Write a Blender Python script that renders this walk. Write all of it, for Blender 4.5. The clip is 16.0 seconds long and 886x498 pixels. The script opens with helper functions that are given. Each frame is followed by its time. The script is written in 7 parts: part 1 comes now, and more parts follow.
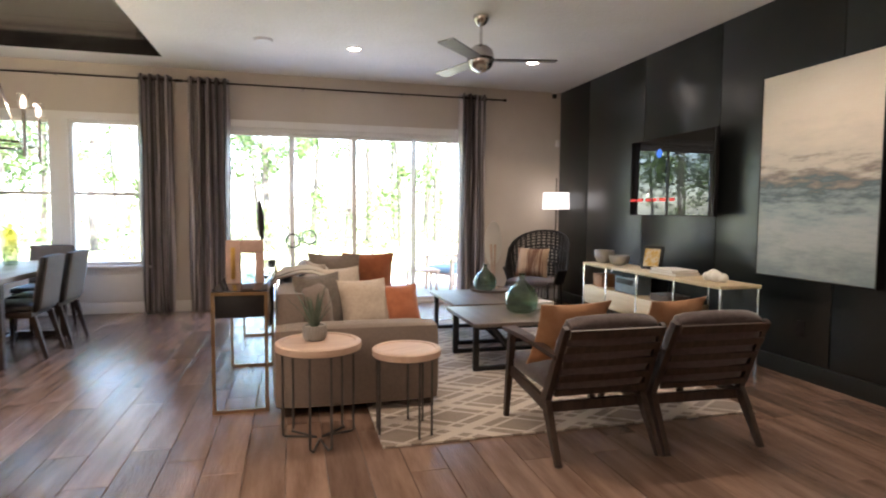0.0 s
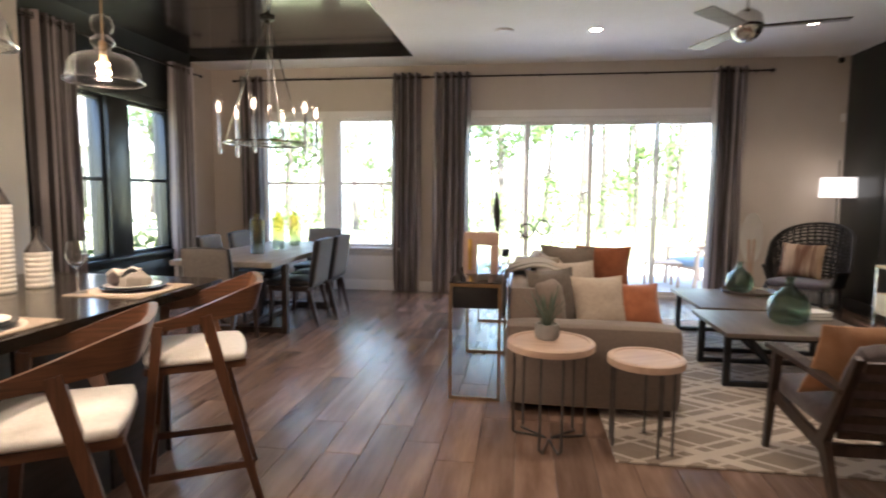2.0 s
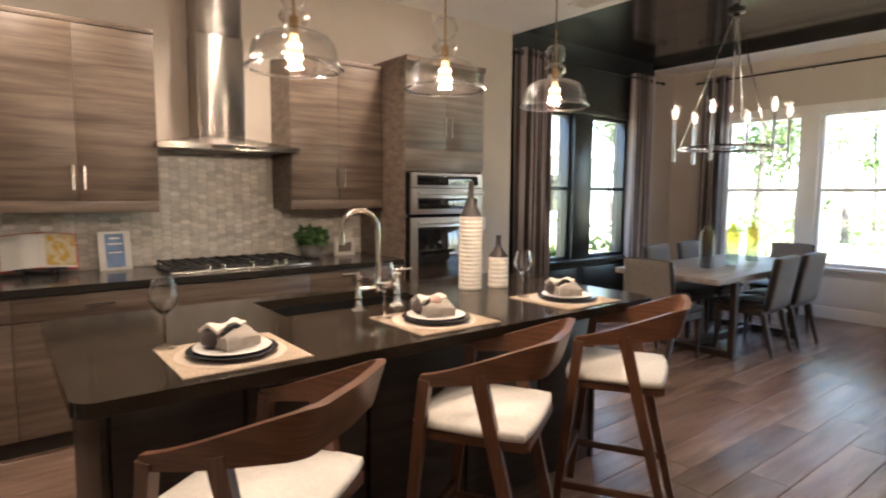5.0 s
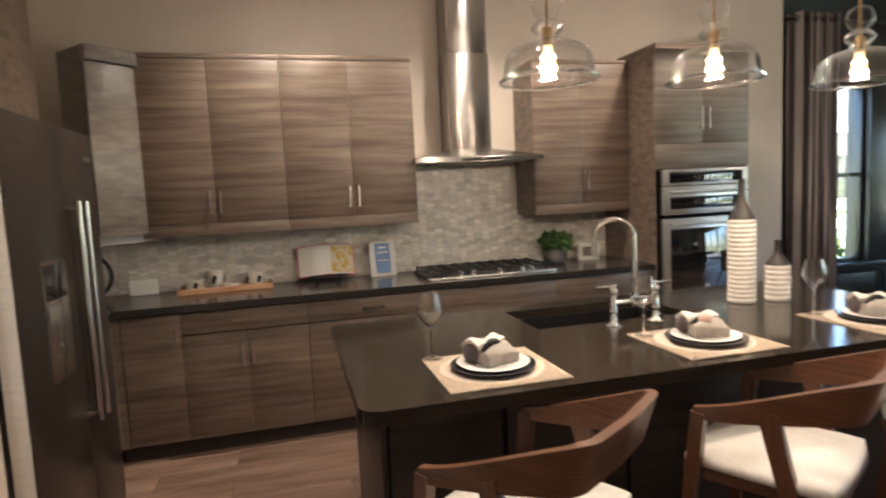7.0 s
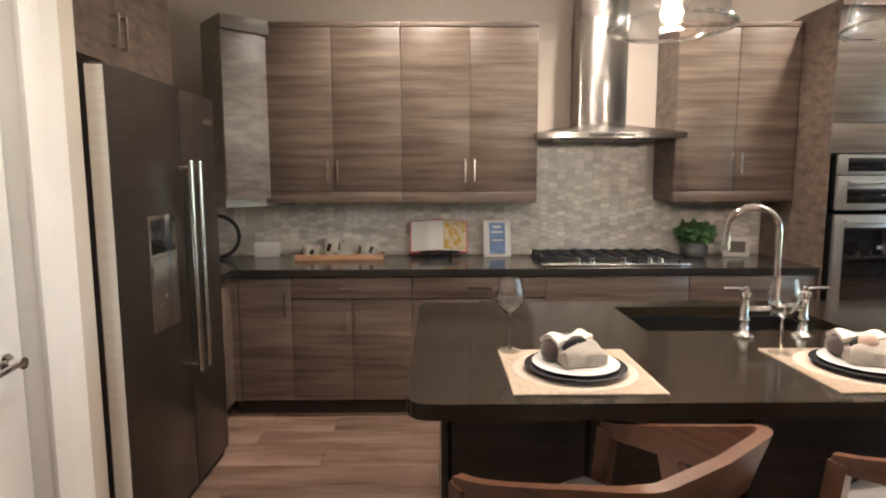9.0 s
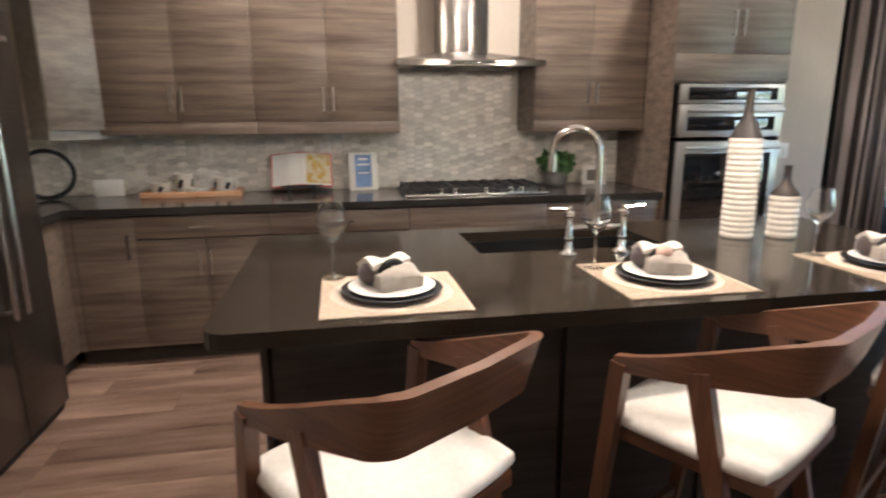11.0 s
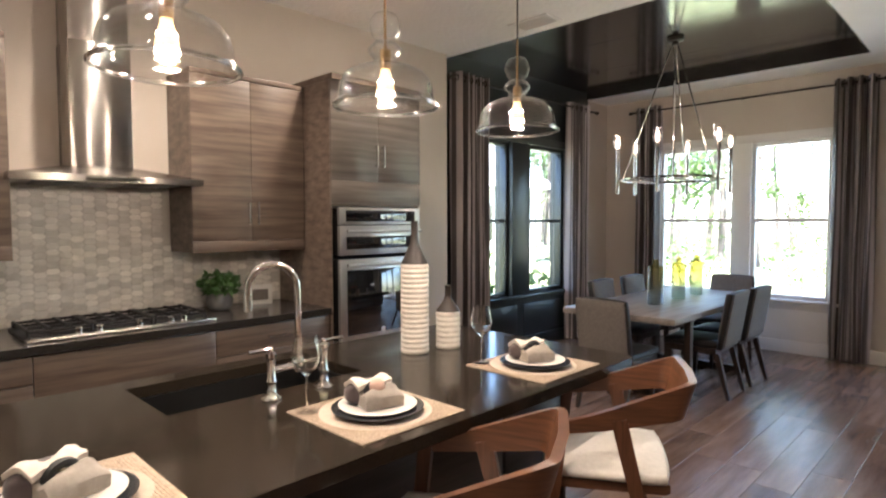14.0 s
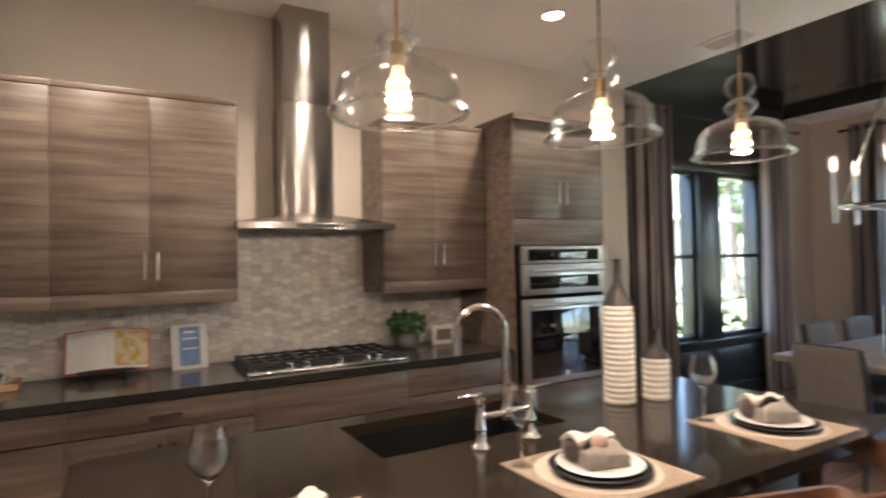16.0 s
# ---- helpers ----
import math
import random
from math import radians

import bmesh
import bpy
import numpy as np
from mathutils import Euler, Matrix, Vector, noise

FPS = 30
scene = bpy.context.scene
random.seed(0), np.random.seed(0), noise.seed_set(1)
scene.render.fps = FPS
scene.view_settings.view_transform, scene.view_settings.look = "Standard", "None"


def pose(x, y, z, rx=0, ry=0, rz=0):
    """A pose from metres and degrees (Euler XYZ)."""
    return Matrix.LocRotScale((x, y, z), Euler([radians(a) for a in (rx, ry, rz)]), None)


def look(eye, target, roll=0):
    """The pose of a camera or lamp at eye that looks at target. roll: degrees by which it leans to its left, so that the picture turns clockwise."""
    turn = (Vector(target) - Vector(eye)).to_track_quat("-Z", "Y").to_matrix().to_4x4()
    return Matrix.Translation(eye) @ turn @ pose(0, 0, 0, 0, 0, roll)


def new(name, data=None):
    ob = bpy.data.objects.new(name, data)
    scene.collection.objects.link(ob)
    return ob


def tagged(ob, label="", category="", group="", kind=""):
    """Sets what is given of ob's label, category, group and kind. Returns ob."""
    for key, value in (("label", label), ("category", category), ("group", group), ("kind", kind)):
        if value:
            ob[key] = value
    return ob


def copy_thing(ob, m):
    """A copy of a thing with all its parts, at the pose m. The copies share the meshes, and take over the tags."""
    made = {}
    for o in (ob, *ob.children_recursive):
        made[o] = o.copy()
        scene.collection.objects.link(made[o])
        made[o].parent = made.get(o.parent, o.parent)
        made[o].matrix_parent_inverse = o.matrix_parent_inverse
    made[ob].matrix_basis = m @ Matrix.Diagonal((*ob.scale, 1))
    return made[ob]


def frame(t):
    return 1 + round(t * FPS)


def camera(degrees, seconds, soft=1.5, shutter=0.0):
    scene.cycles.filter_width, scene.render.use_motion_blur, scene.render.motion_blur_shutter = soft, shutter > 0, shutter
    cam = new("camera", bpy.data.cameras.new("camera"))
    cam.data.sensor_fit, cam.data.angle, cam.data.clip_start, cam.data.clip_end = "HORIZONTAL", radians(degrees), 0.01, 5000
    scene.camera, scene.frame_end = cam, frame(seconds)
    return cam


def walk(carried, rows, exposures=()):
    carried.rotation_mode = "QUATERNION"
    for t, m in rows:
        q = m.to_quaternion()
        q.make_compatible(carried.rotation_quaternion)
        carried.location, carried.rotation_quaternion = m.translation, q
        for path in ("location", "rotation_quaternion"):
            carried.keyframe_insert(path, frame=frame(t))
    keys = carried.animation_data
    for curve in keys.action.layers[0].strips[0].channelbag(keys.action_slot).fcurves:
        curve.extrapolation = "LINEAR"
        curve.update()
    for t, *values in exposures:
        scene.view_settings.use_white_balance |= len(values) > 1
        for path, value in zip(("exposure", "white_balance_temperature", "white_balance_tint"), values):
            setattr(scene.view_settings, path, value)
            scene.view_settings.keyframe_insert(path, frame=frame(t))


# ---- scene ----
cam = camera(75.3, 16.0, soft=2.0, shutter=0.5)
PATH = [
    (0, (4.282, -1.622, 1.294), (4.789, 0.308, 1.164), 0.44),
    (0.5, (4.271, -1.634, 1.320), (4.650, 0.324, 1.162), 0.54),
    (1, (4.265, -1.598, 1.318), (4.468, 0.384, 1.147), 0.86),
    (1.5, (4.270, -1.582, 1.344), (4.245, 0.410, 1.163), 0.95),
    (2, (4.261, -1.494, 1.365), (3.983, 0.477, 1.169), 0.44),
    (2.5, (4.236, -1.434, 1.366), (3.747, 0.494, 1.157), 0.14),
    (3, (4.168, -1.362, 1.378), (3.508, 0.512, 1.153), 0.12),
    (3.5, (4.135, -1.323, 1.396), (3.254, 0.460, 1.189), 0.52),
    (4, (4.175, -1.281, 1.407), (3.002, 0.327, 1.208), 0.96),
    (4.5, (4.245, -1.279, 1.410), (2.828, 0.121, 1.234), 1.27),
    (5, (4.295, -1.294, 1.422), (2.728, -0.066, 1.227), 0.35),
    (7.5, (4.131, -1.321, 1.481), (2.156, -1.035, 1.345), -1.96),
    (8, (4.063, -1.253, 1.478), (2.068, -1.156, 1.366), -0.73),
    (10.5, (4.002, -0.921, 1.367), (2.059, -0.778, 0.914), -0.01),
    (11, (3.995, -0.853, 1.378), (2.076, -0.507, 0.935), -0.35),
    (11.5, (3.971, -0.811, 1.374), (2.089, -0.276, 0.957), 0.08),
    (12, (3.936, -0.811, 1.377), (2.117, -0.077, 0.984), 0.45),
    (12.5, (3.855, -0.875, 1.396), (2.171, 0.143, 1.039), 0.08),
    (13, (3.817, -0.961, 1.423), (2.287, 0.292, 1.121), -0.41),
    (13.5, (3.827, -0.981, 1.467), (2.374, 0.374, 1.237), -0.13),
    (14, (3.825, -0.986, 1.482), (2.423, 0.436, 1.385), -0.18),
    (14.5, (3.816, -1.004, 1.496), (2.424, 0.432, 1.494), -0.59),
    (15, (3.819, -1.026, 1.514), (2.388, 0.370, 1.567), -0.74),
    (15.5, (3.794, -1.070, 1.528), (2.237, 0.185, 1.577), -0.64),
    (16, (3.652, -1.051, 1.490), (1.916, -0.060, 1.532), -1.21),
]
EXPOSURES = [(0, 4.05, 6150, 17), (1.5, 3.88, 6200, 17), (3.5, 3.72, 6150, 16), (5.0, 3.75, 6250, 17), (7.5, 3.84, 5800, 12), (10.5, 4.08, 5500, 12), (12.0, 4.08, 5400, 12), (13.5, 3.85, 5750, 14), (16, 3.58, 5950, 16)]
walk(cam, [(t, look(eye, target, roll)) for t, eye, target, roll in PATH], EXPOSURES)

# ---- world and light ----
world = bpy.data.worlds.new("sky")
scene.world = world
world.use_nodes = True
sky = world.node_tree.nodes.new("ShaderNodeTexSky")
sky.sky_type, sky.sun_disc = "NISHITA", False
sky.sun_elevation, sky.sun_rotation = radians(52), radians(153)
world.node_tree.links.new(sky.outputs[0], world.node_tree.nodes["Background"].inputs[0])
world.node_tree.nodes["Background"].inputs[1].default_value = 0.15
sun = new("sun", bpy.data.lights.new("sun", "SUN"))
sun.data.energy, sun.data.angle, sun.data.color = 5.0, radians(0.5), (1.0, 0.95, 0.88)
sun.matrix_world = look((7, -14, 20), (0, 0, 0))
CAN, BULB, CANDLE, SHADE = 5.0, 1.5, 0.3, 0.018
WARM = (1.0, 0.78, 0.55)


# ---- materials ----
def node(nt, kind, **inputs):
    n = nt.nodes.new("ShaderNode" + kind)
    for k, v in inputs.items():
        n.inputs[k].default_value = v
    return n


def material(name, c1, c2=None, rough=0.5, metal=0.0, scale=12.0, stretch=(1, 1, 1), bump=0.05, fine=90.0, rand=0.0, where="Object", lo=0.35, hi=0.65, spec=0.5, coat=0.0, sheen=0.0, detail=5.0, wear=0.1):
    """A surface with two colours mixed by stretched noise, varied roughness and a fine relief."""
    m = bpy.data.materials.new(name)
    m.use_nodes = True
    nt = m.node_tree
    b = nt.nodes["Principled BSDF"]
    b.inputs["Metallic"].default_value, b.inputs["Specular IOR Level"].default_value = metal, spec
    b.inputs["Coat Weight"].default_value, b.inputs["Sheen Weight"].default_value = coat, sheen
    if where == "World":
        src = nt.nodes.new("ShaderNodeNewGeometry").outputs["Position"]
    else:
        src = nt.nodes.new("ShaderNodeTexCoord").outputs["Object"]
    mp = node(nt, "Mapping", Scale=stretch)
    nt.links.new(src, mp.inputs["Vector"])
    vec = mp.outputs[0]
    info = nt.nodes.new("ShaderNodeObjectInfo")
    if rand:
        off = node(nt, "VectorMath")
        off.operation = "ADD"
        sc = node(nt, "Math")
        sc.operation = "MULTIPLY"
        sc.inputs[1].default_value = 40.0
        nt.links.new(info.outputs["Random"], sc.inputs[0])
        nt.links.new(vec, off.inputs[0])
        nt.links.new(sc.outputs[0], off.inputs[1])
        vec = off.outputs[0]
    nz = node(nt, "TexNoise", Scale=scale, Detail=detail, Roughness=0.6)
    nt.links.new(vec, nz.inputs["Vector"])
    ramp = nt.nodes.new("ShaderNodeValToRGB")
    ramp.color_ramp.elements[0].position, ramp.color_ramp.elements[1].position = lo, hi
    ramp.color_ramp.elements[0].color, ramp.color_ramp.elements[1].color = (*c1, 1), (*(c2 or [c * 0.9 for c in c1]), 1)
    nt.links.new(nz.outputs[0], ramp.inputs[0])
    col = ramp.outputs[0]
    if rand:
        hsv = nt.nodes.new("ShaderNodeHueSaturation")
        mr = node(nt, "MapRange")
        mr.inputs["To Min"].default_value, mr.inputs["To Max"].default_value = 1 - rand, 1 + rand
        nt.links.new(info.outputs["Random"], mr.inputs["Value"])
        nt.links.new(mr.outputs[0], hsv.inputs["Value"])
        nt.links.new(col, hsv.inputs["Color"])
        col = hsv.outputs[0]
    nt.links.new(col, b.inputs["Base Color"])
    big = node(nt, "TexNoise", Scale=2.3, Detail=3.0)
    nt.links.new(src, big.inputs["Vector"])
    rr = node(nt, "MapRange")
    rr.inputs["To Min"].default_value, rr.inputs["To Max"].default_value = max(0.02, rough * (1 - wear * 2)), min(1, rough * (1 + wear * 2))
    nt.links.new(big.outputs[0], rr.inputs["Value"])
    nt.links.new(rr.outputs[0], b.inputs["Roughness"])
    if bump:
        fn = node(nt, "TexNoise", Scale=fine, Detail=3.0)
        nt.links.new(vec, fn.inputs["Vector"])
        bp = node(nt, "Bump", Strength=bump, Distance=0.01)
        nt.links.new(fn.outputs[0], bp.inputs["Height"])
        nt.links.new(bp.outputs[0], b.inputs["Normal"])
    return m


def thin_glass(name, tint=(1, 1, 1), gloss=0.04, edge=0.6, rough=0.02):
    """Thin clear glass: see-through, with gloss that rises towards the edges."""
    m = bpy.data.materials.new(name)
    m.use_nodes = True
    nt = m.node_tree
    tr, gl = node(nt, "BsdfTransparent", Color=(*tint, 1)), node(nt, "BsdfGlossy", Roughness=rough)
    lw, mx = node(nt, "LayerWeight", Blend=0.40), nt.nodes.new("ShaderNodeMixShader")
    mr = node(nt, "MapRange")
    mr.inputs["To Min"].default_value, mr.inputs["To Max"].default_value = gloss, edge
    sharp = node(nt, "Math")
    sharp.operation = "POWER"
    sharp.inputs[1].default_value = 2.2
    nt.links.new(lw.outputs["Facing"], sharp.inputs[0])
    nt.links.new(sharp.outputs[0], mr.inputs["Value"])
    nt.links.new(mr.outputs[0], mx.inputs[0])
    nt.links.new(tr.outputs[0], mx.inputs[1])
    nt.links.new(gl.outputs[0], mx.inputs[2])
    nt.links.new(mx.outputs[0], nt.nodes["Material Output"].inputs[0])
    return m


def glow(name, color, strength):
    m = bpy.data.materials.new(name)
    m.use_nodes = True
    b = m.node_tree.nodes["Principled BSDF"]
    b.inputs["Emission Color"].default_value, b.inputs["Emission Strength"].default_value = (*color, 1), strength
    b.inputs["Base Color"].default_value = (*color, 1)
    return m


WALL = material("beige_paint", (0.60, 0.53, 0.46), (0.56, 0.49, 0.42), 0.7, scale=1.5, bump=0.12, fine=160, where="World")
CEIL = material("ceiling_paint", (0.82, 0.79, 0.76), (0.79, 0.76, 0.72), 0.8, scale=2, bump=0.7, fine=26, where="World")
WHITE = material("white_trim_paint", (0.80, 0.77, 0.74), (0.76, 0.73, 0.69), 0.4, scale=3, bump=0.03, where="World")
BLACK = material("black_wall_paint", (0.012, 0.015, 0.015), (0.015, 0.018, 0.018), 0.31, scale=4, bump=0.03, fine=60, where="World", wear=0.02)
TRAY = material("black_gloss_paint", (0.012, 0.011, 0.011), (0.018, 0.016, 0.015), 0.12, scale=4, bump=0.02, fine=30, where="World", spec=0.8, wear=0.05)
TRAY.node_tree.nodes["Principled BSDF"].inputs["IOR"].default_value = 1.7
CAB = material("grey_brown_laminate", (0.070, 0.049, 0.037), (0.205, 0.153, 0.119), 0.36, scale=2.0, stretch=(6, 0.8, 14), bump=0.05, fine=14, where="World", lo=0.3, hi=0.7, detail=9)
# Paler copy of CAB; on the oven tower its grey stands for reflections.
CABG = material("paler_laminate", (0.10, 0.082, 0.068), (0.205, 0.175, 0.15), 0.34, scale=2.0, stretch=(6, 0.8, 14), bump=0.05, fine=14, where="World", lo=0.3, hi=0.7, detail=9)
ISLE = material("dark_island_laminate", (0.018, 0.014, 0.012), (0.05, 0.04, 0.035), 0.4, scale=2.0, stretch=(6, 0.8, 14), bump=0.05, fine=14, where="World", lo=0.3, hi=0.7, detail=9)
KICK = material("dark_toe_kick", (0.02, 0.016, 0.013), (0.03, 0.022, 0.018), 0.5, where="World")
QUARTZ = material("dark_quartz", (0.019, 0.015, 0.011), (0.027, 0.021, 0.016), 0.12, scale=160, bump=0.01, where="World", wear=0.2, spec=0.27)
GRANITE = material("dark_counter", (0.018, 0.016, 0.015), (0.035, 0.031, 0.028), 0.16, scale=120, bump=0.01, where="World")
PLANK = material("wood_look_plank", (0.115, 0.066, 0.046), (0.30, 0.20, 0.152), 0.18, scale=1.6, stretch=(7, 0.9, 1), bump=0.30, fine=18, where="World", lo=0.28, hi=0.74, rand=0.28, detail=9, wear=0.35)
GROUT = material("floor_grout", (0.30, 0.25, 0.21), (0.24, 0.20, 0.17), 0.8, where="World")
TILE = material("stone_mosaic", (0.56, 0.52, 0.46), (0.80, 0.76, 0.70), 0.28, scale=6, bump=0.06, fine=60, rand=0.20, where="World", lo=0.3, hi=0.7)
TGROUT = material("tile_grout", (0.56, 0.52, 0.46), (0.50, 0.46, 0.41), 0.8, where="World")
STEEL = material("brushed_steel", (0.66, 0.64, 0.61), (0.58, 0.56, 0.53), 0.22, 1.0, scale=6, stretch=(1, 1, 30), bump=0.02, where="World")
OVENS = material("satin_oven_steel", (0.55, 0.54, 0.52), (0.49, 0.48, 0.465), 0.32, 0.9, scale=6, stretch=(1, 20, 1), bump=0.02, where="World")
HOODS = material("brushed_hood_steel", (0.42, 0.39, 0.36), (0.38, 0.355, 0.33), 0.24, 1.0, scale=6, stretch=(30, 30, 1), bump=0.0, where="World")
_nt = HOODS.node_tree
_tg = _nt.nodes.new("ShaderNodeTangent")
_tg.direction_type, _tg.axis = "RADIAL", "Z"
_nt.links.new(_tg.outputs[0], _nt.nodes["Principled BSDF"].inputs["Tangent"])
_nt.nodes["Principled BSDF"].inputs["Anisotropic"].default_value = 0.95
_nt.nodes["Principled BSDF"].inputs["Anisotropic Rotation"].default_value = 0.25
DSTEEL = material("dark_stainless", (0.060, 0.050, 0.044), (0.080, 0.068, 0.060), 0.30, 0.75, scale=6, stretch=(1, 1, 20), bump=0.02, where="World")
PULL = material("satin_nickel", (0.66, 0.64, 0.61), (0.60, 0.58, 0.55), 0.26, 1.0, bump=0.0)
CHROME = material("polished_nickel", (0.78, 0.76, 0.73), (0.72, 0.70, 0.67), 0.08, 1.0, bump=0.0)
BRASS = material("aged_brass", (0.42, 0.29, 0.16), (0.36, 0.24, 0.13), 0.35, 1.0, bump=0.02)
BRONZE = material("dark_bronze", (0.03, 0.025, 0.02), (0.045, 0.035, 0.03), 0.4, 0.8, bump=0.02)
# Pale copy for the fan blades that catch the light.
FANB = material("lit_fan_blade", (0.36, 0.35, 0.34), (0.30, 0.29, 0.28), 0.5, 0.2, scale=4, stretch=(1, 10, 1))
IRON = material("black_iron", (0.012, 0.012, 0.013), (0.022, 0.021, 0.022), 0.5, 0.3, bump=0.05)
GREYIRON = material("grey_iron", (0.10, 0.095, 0.09), (0.14, 0.13, 0.125), 0.45, 0.7, bump=0.05)
SINK = material("black_composite", (0.004, 0.004, 0.004), (0.007, 0.007, 0.007), 0.45, scale=200, bump=0.02)
DGLASS = material("dark_glass", (0.006, 0.006, 0.007), (0.009, 0.009, 0.010), 0.04, bump=0.0, spec=1.0, coat=0.6)
WALNUT = material("walnut", (0.058, 0.024, 0.012), (0.165, 0.070, 0.035), 0.30, scale=3, stretch=(1.6, 1.6, 26), bump=0.05, fine=24, lo=0.3, hi=0.7, detail=8)
WALNUTV = material("walnut_upright", (0.058, 0.024, 0.012), (0.150, 0.062, 0.032), 0.30, scale=3, stretch=(26, 26, 1.6), bump=0.05, fine=24, lo=0.3, hi=0.7, detail=8)
DWALNUT = material("dark_wood", (0.022, 0.014, 0.010), (0.055, 0.034, 0.025), 0.38, scale=4, stretch=(9, 9, 1.2), bump=0.06, fine=24)
SEATW = material("white_seat_fabric", (0.74, 0.70, 0.65), (0.66, 0.62, 0.57), 0.85, scale=60, bump=0.15, fine=260, sheen=0.2)
SOFA = material("taupe_sofa_fabric", (0.22, 0.172, 0.142), (0.19, 0.148, 0.122), 0.9, scale=50, bump=0.2, fine=300, sheen=0.3)
CREAM = material("cream_linen", (0.55, 0.46, 0.37), (0.48, 0.39, 0.31), 0.9, scale=40, bump=0.2, fine=300, sheen=0.2)
TAUPE = material("taupe_linen", (0.26, 0.21, 0.17), (0.21, 0.17, 0.135), 0.9, scale=40, bump=0.2, fine=300, sheen=0.2)
DTAUPE = material("dark_taupe_weave", (0.115, 0.092, 0.074), (0.16, 0.13, 0.105), 0.9, scale=40, bump=0.25, fine=260, sheen=0.2)
ORANGE = material("rust_orange_velvet", (0.42, 0.13, 0.045), (0.33, 0.095, 0.032), 0.75, scale=20, bump=0.15, fine=200, sheen=0.5)
CHARF = material("dark_grey_upholstery", (0.062, 0.045, 0.046), (0.090, 0.067, 0.067), 0.8, scale=30, bump=0.15, fine=260, sheen=0.3)
# Woven stripes, their contrast deepened to paint in fold shade and ridge highlights.
CURT = material("striped_fold_shade_curtain", (0.075, 0.060, 0.056), (0.56, 0.50, 0.49), 0.5, scale=1.5, stretch=(16, 16, 0.04), bump=0.1, fine=200, where="World", lo=0.48, hi=0.55, sheen=0.1, detail=1.0)


def let_through(m, share):
    """Let a share of the light pass through a cloth or a leaf."""
    nt = m.node_tree
    b = nt.nodes["Principled BSDF"]
    tl, mx = nt.nodes.new("ShaderNodeBsdfTranslucent"), node(nt, "MixShader", Fac=share)
    nt.links.new(b.inputs["Base Color"].links[0].from_socket, tl.inputs["Color"])
    nt.links.new(b.outputs[0], mx.inputs[1])
    nt.links.new(tl.outputs[0], mx.inputs[2])
    nt.links.new(mx.outputs[0], nt.nodes["Material Output"].inputs[0])


_nt = CURT.node_tree
_tr, _mx = node(_nt, "BsdfTranslucent", Color=(0.50, 0.46, 0.46, 1)), _nt.nodes.new("ShaderNodeMixShader")
_mx.inputs[0].default_value = 0.18
_nt.links.new(_nt.nodes["Principled BSDF"].outputs[0], _mx.inputs[1])
_nt.links.new(_tr.outputs[0], _mx.inputs[2])
_nt.links.new(_mx.outputs[0], _nt.nodes["Material Output"].inputs[0])
GREYF = material("light_grey_fabric", (0.20, 0.178, 0.158), (0.155, 0.138, 0.123), 0.85, scale=60, bump=0.15, fine=260)
BLEATH = material("black_leather", (0.016, 0.014, 0.014), (0.026, 0.023, 0.022), 0.45, scale=30, bump=0.1, fine=120)
GREYT = material("grey_oak_table", (0.20, 0.165, 0.14), (0.34, 0.295, 0.255), 0.4, scale=2, stretch=(10, 1, 10), bump=0.05, fine=20, lo=0.3, hi=0.7, detail=8)
BROWNT = material("brown_coffee_table", (0.085, 0.065, 0.055), (0.15, 0.12, 0.10), 0.38, scale=2, stretch=(10, 1, 10), bump=0.05, fine=20, lo=0.3, hi=0.7, detail=8)
PALEW = material("pale_wood", (0.52, 0.36, 0.27), (0.66, 0.50, 0.39), 0.5, scale=3, stretch=(8, 1, 8), bump=0.06, fine=30, lo=0.3, hi=0.7, detail=8)
BLONDE = material("blonde_wood", (0.58, 0.46, 0.30), (0.66, 0.54, 0.37), 0.45, scale=3, stretch=(8, 1, 8), bump=0.03)
CERW = material("matt_white_ceramic", (0.70, 0.65, 0.58), (0.64, 0.59, 0.52), 0.55, scale=30, bump=0.05)
CERB = material("dark_brown_ceramic", (0.016, 0.011, 0.009), (0.028, 0.019, 0.015), 0.5, scale=30, bump=0.05)
CERG = material("grey_ceramic", (0.34, 0.33, 0.32), (0.28, 0.27, 0.26), 0.5, scale=14, bump=0.08)
CHARP = material("dark_stone_pot", (0.10, 0.098, 0.095), (0.15, 0.145, 0.14), 0.7, scale=14, bump=0.1)
PLATE = material("white_glazed_plate", (0.72, 0.69, 0.66), (0.68, 0.65, 0.62), 0.18, bump=0.0)
CHARGER = material("black_glazed_charger", (0.016, 0.018, 0.022), (0.026, 0.028, 0.032), 0.15, bump=0.0)
NAPG = material("grey_napkin_cloth", (0.36, 0.32, 0.28), (0.27, 0.24, 0.21), 0.9, scale=30, bump=0.2, fine=250)
NAPW = material("white_napkin_cloth", (0.66, 0.61, 0.55), (0.54, 0.49, 0.44), 0.9, scale=30, bump=0.2, fine=250)
MATM = material("woven_placemat", (0.52, 0.42, 0.32), (0.36, 0.285, 0.215), 0.8, scale=130, bump=0.4, fine=260)
GREEN = material("leaf_green", (0.030, 0.085, 0.016), (0.065, 0.15, 0.035), 0.5, scale=30, bump=0.05)
AGAVE = material("grey_green_leaf", (0.075, 0.11, 0.08), (0.11, 0.15, 0.11), 0.5, scale=20, bump=0.05)
RED = material("red_cover", (0.55, 0.05, 0.035), (0.48, 0.04, 0.03), 0.4)
PAPER = material("white_paper", (0.78, 0.76, 0.72), (0.74, 0.72, 0.68), 0.6, bump=0.02)
FOOD = material("printed_food_photo", (0.55, 0.33, 0.05), (0.62, 0.55, 0.38), 0.4, scale=28, lo=0.42, hi=0.56, bump=0.0)
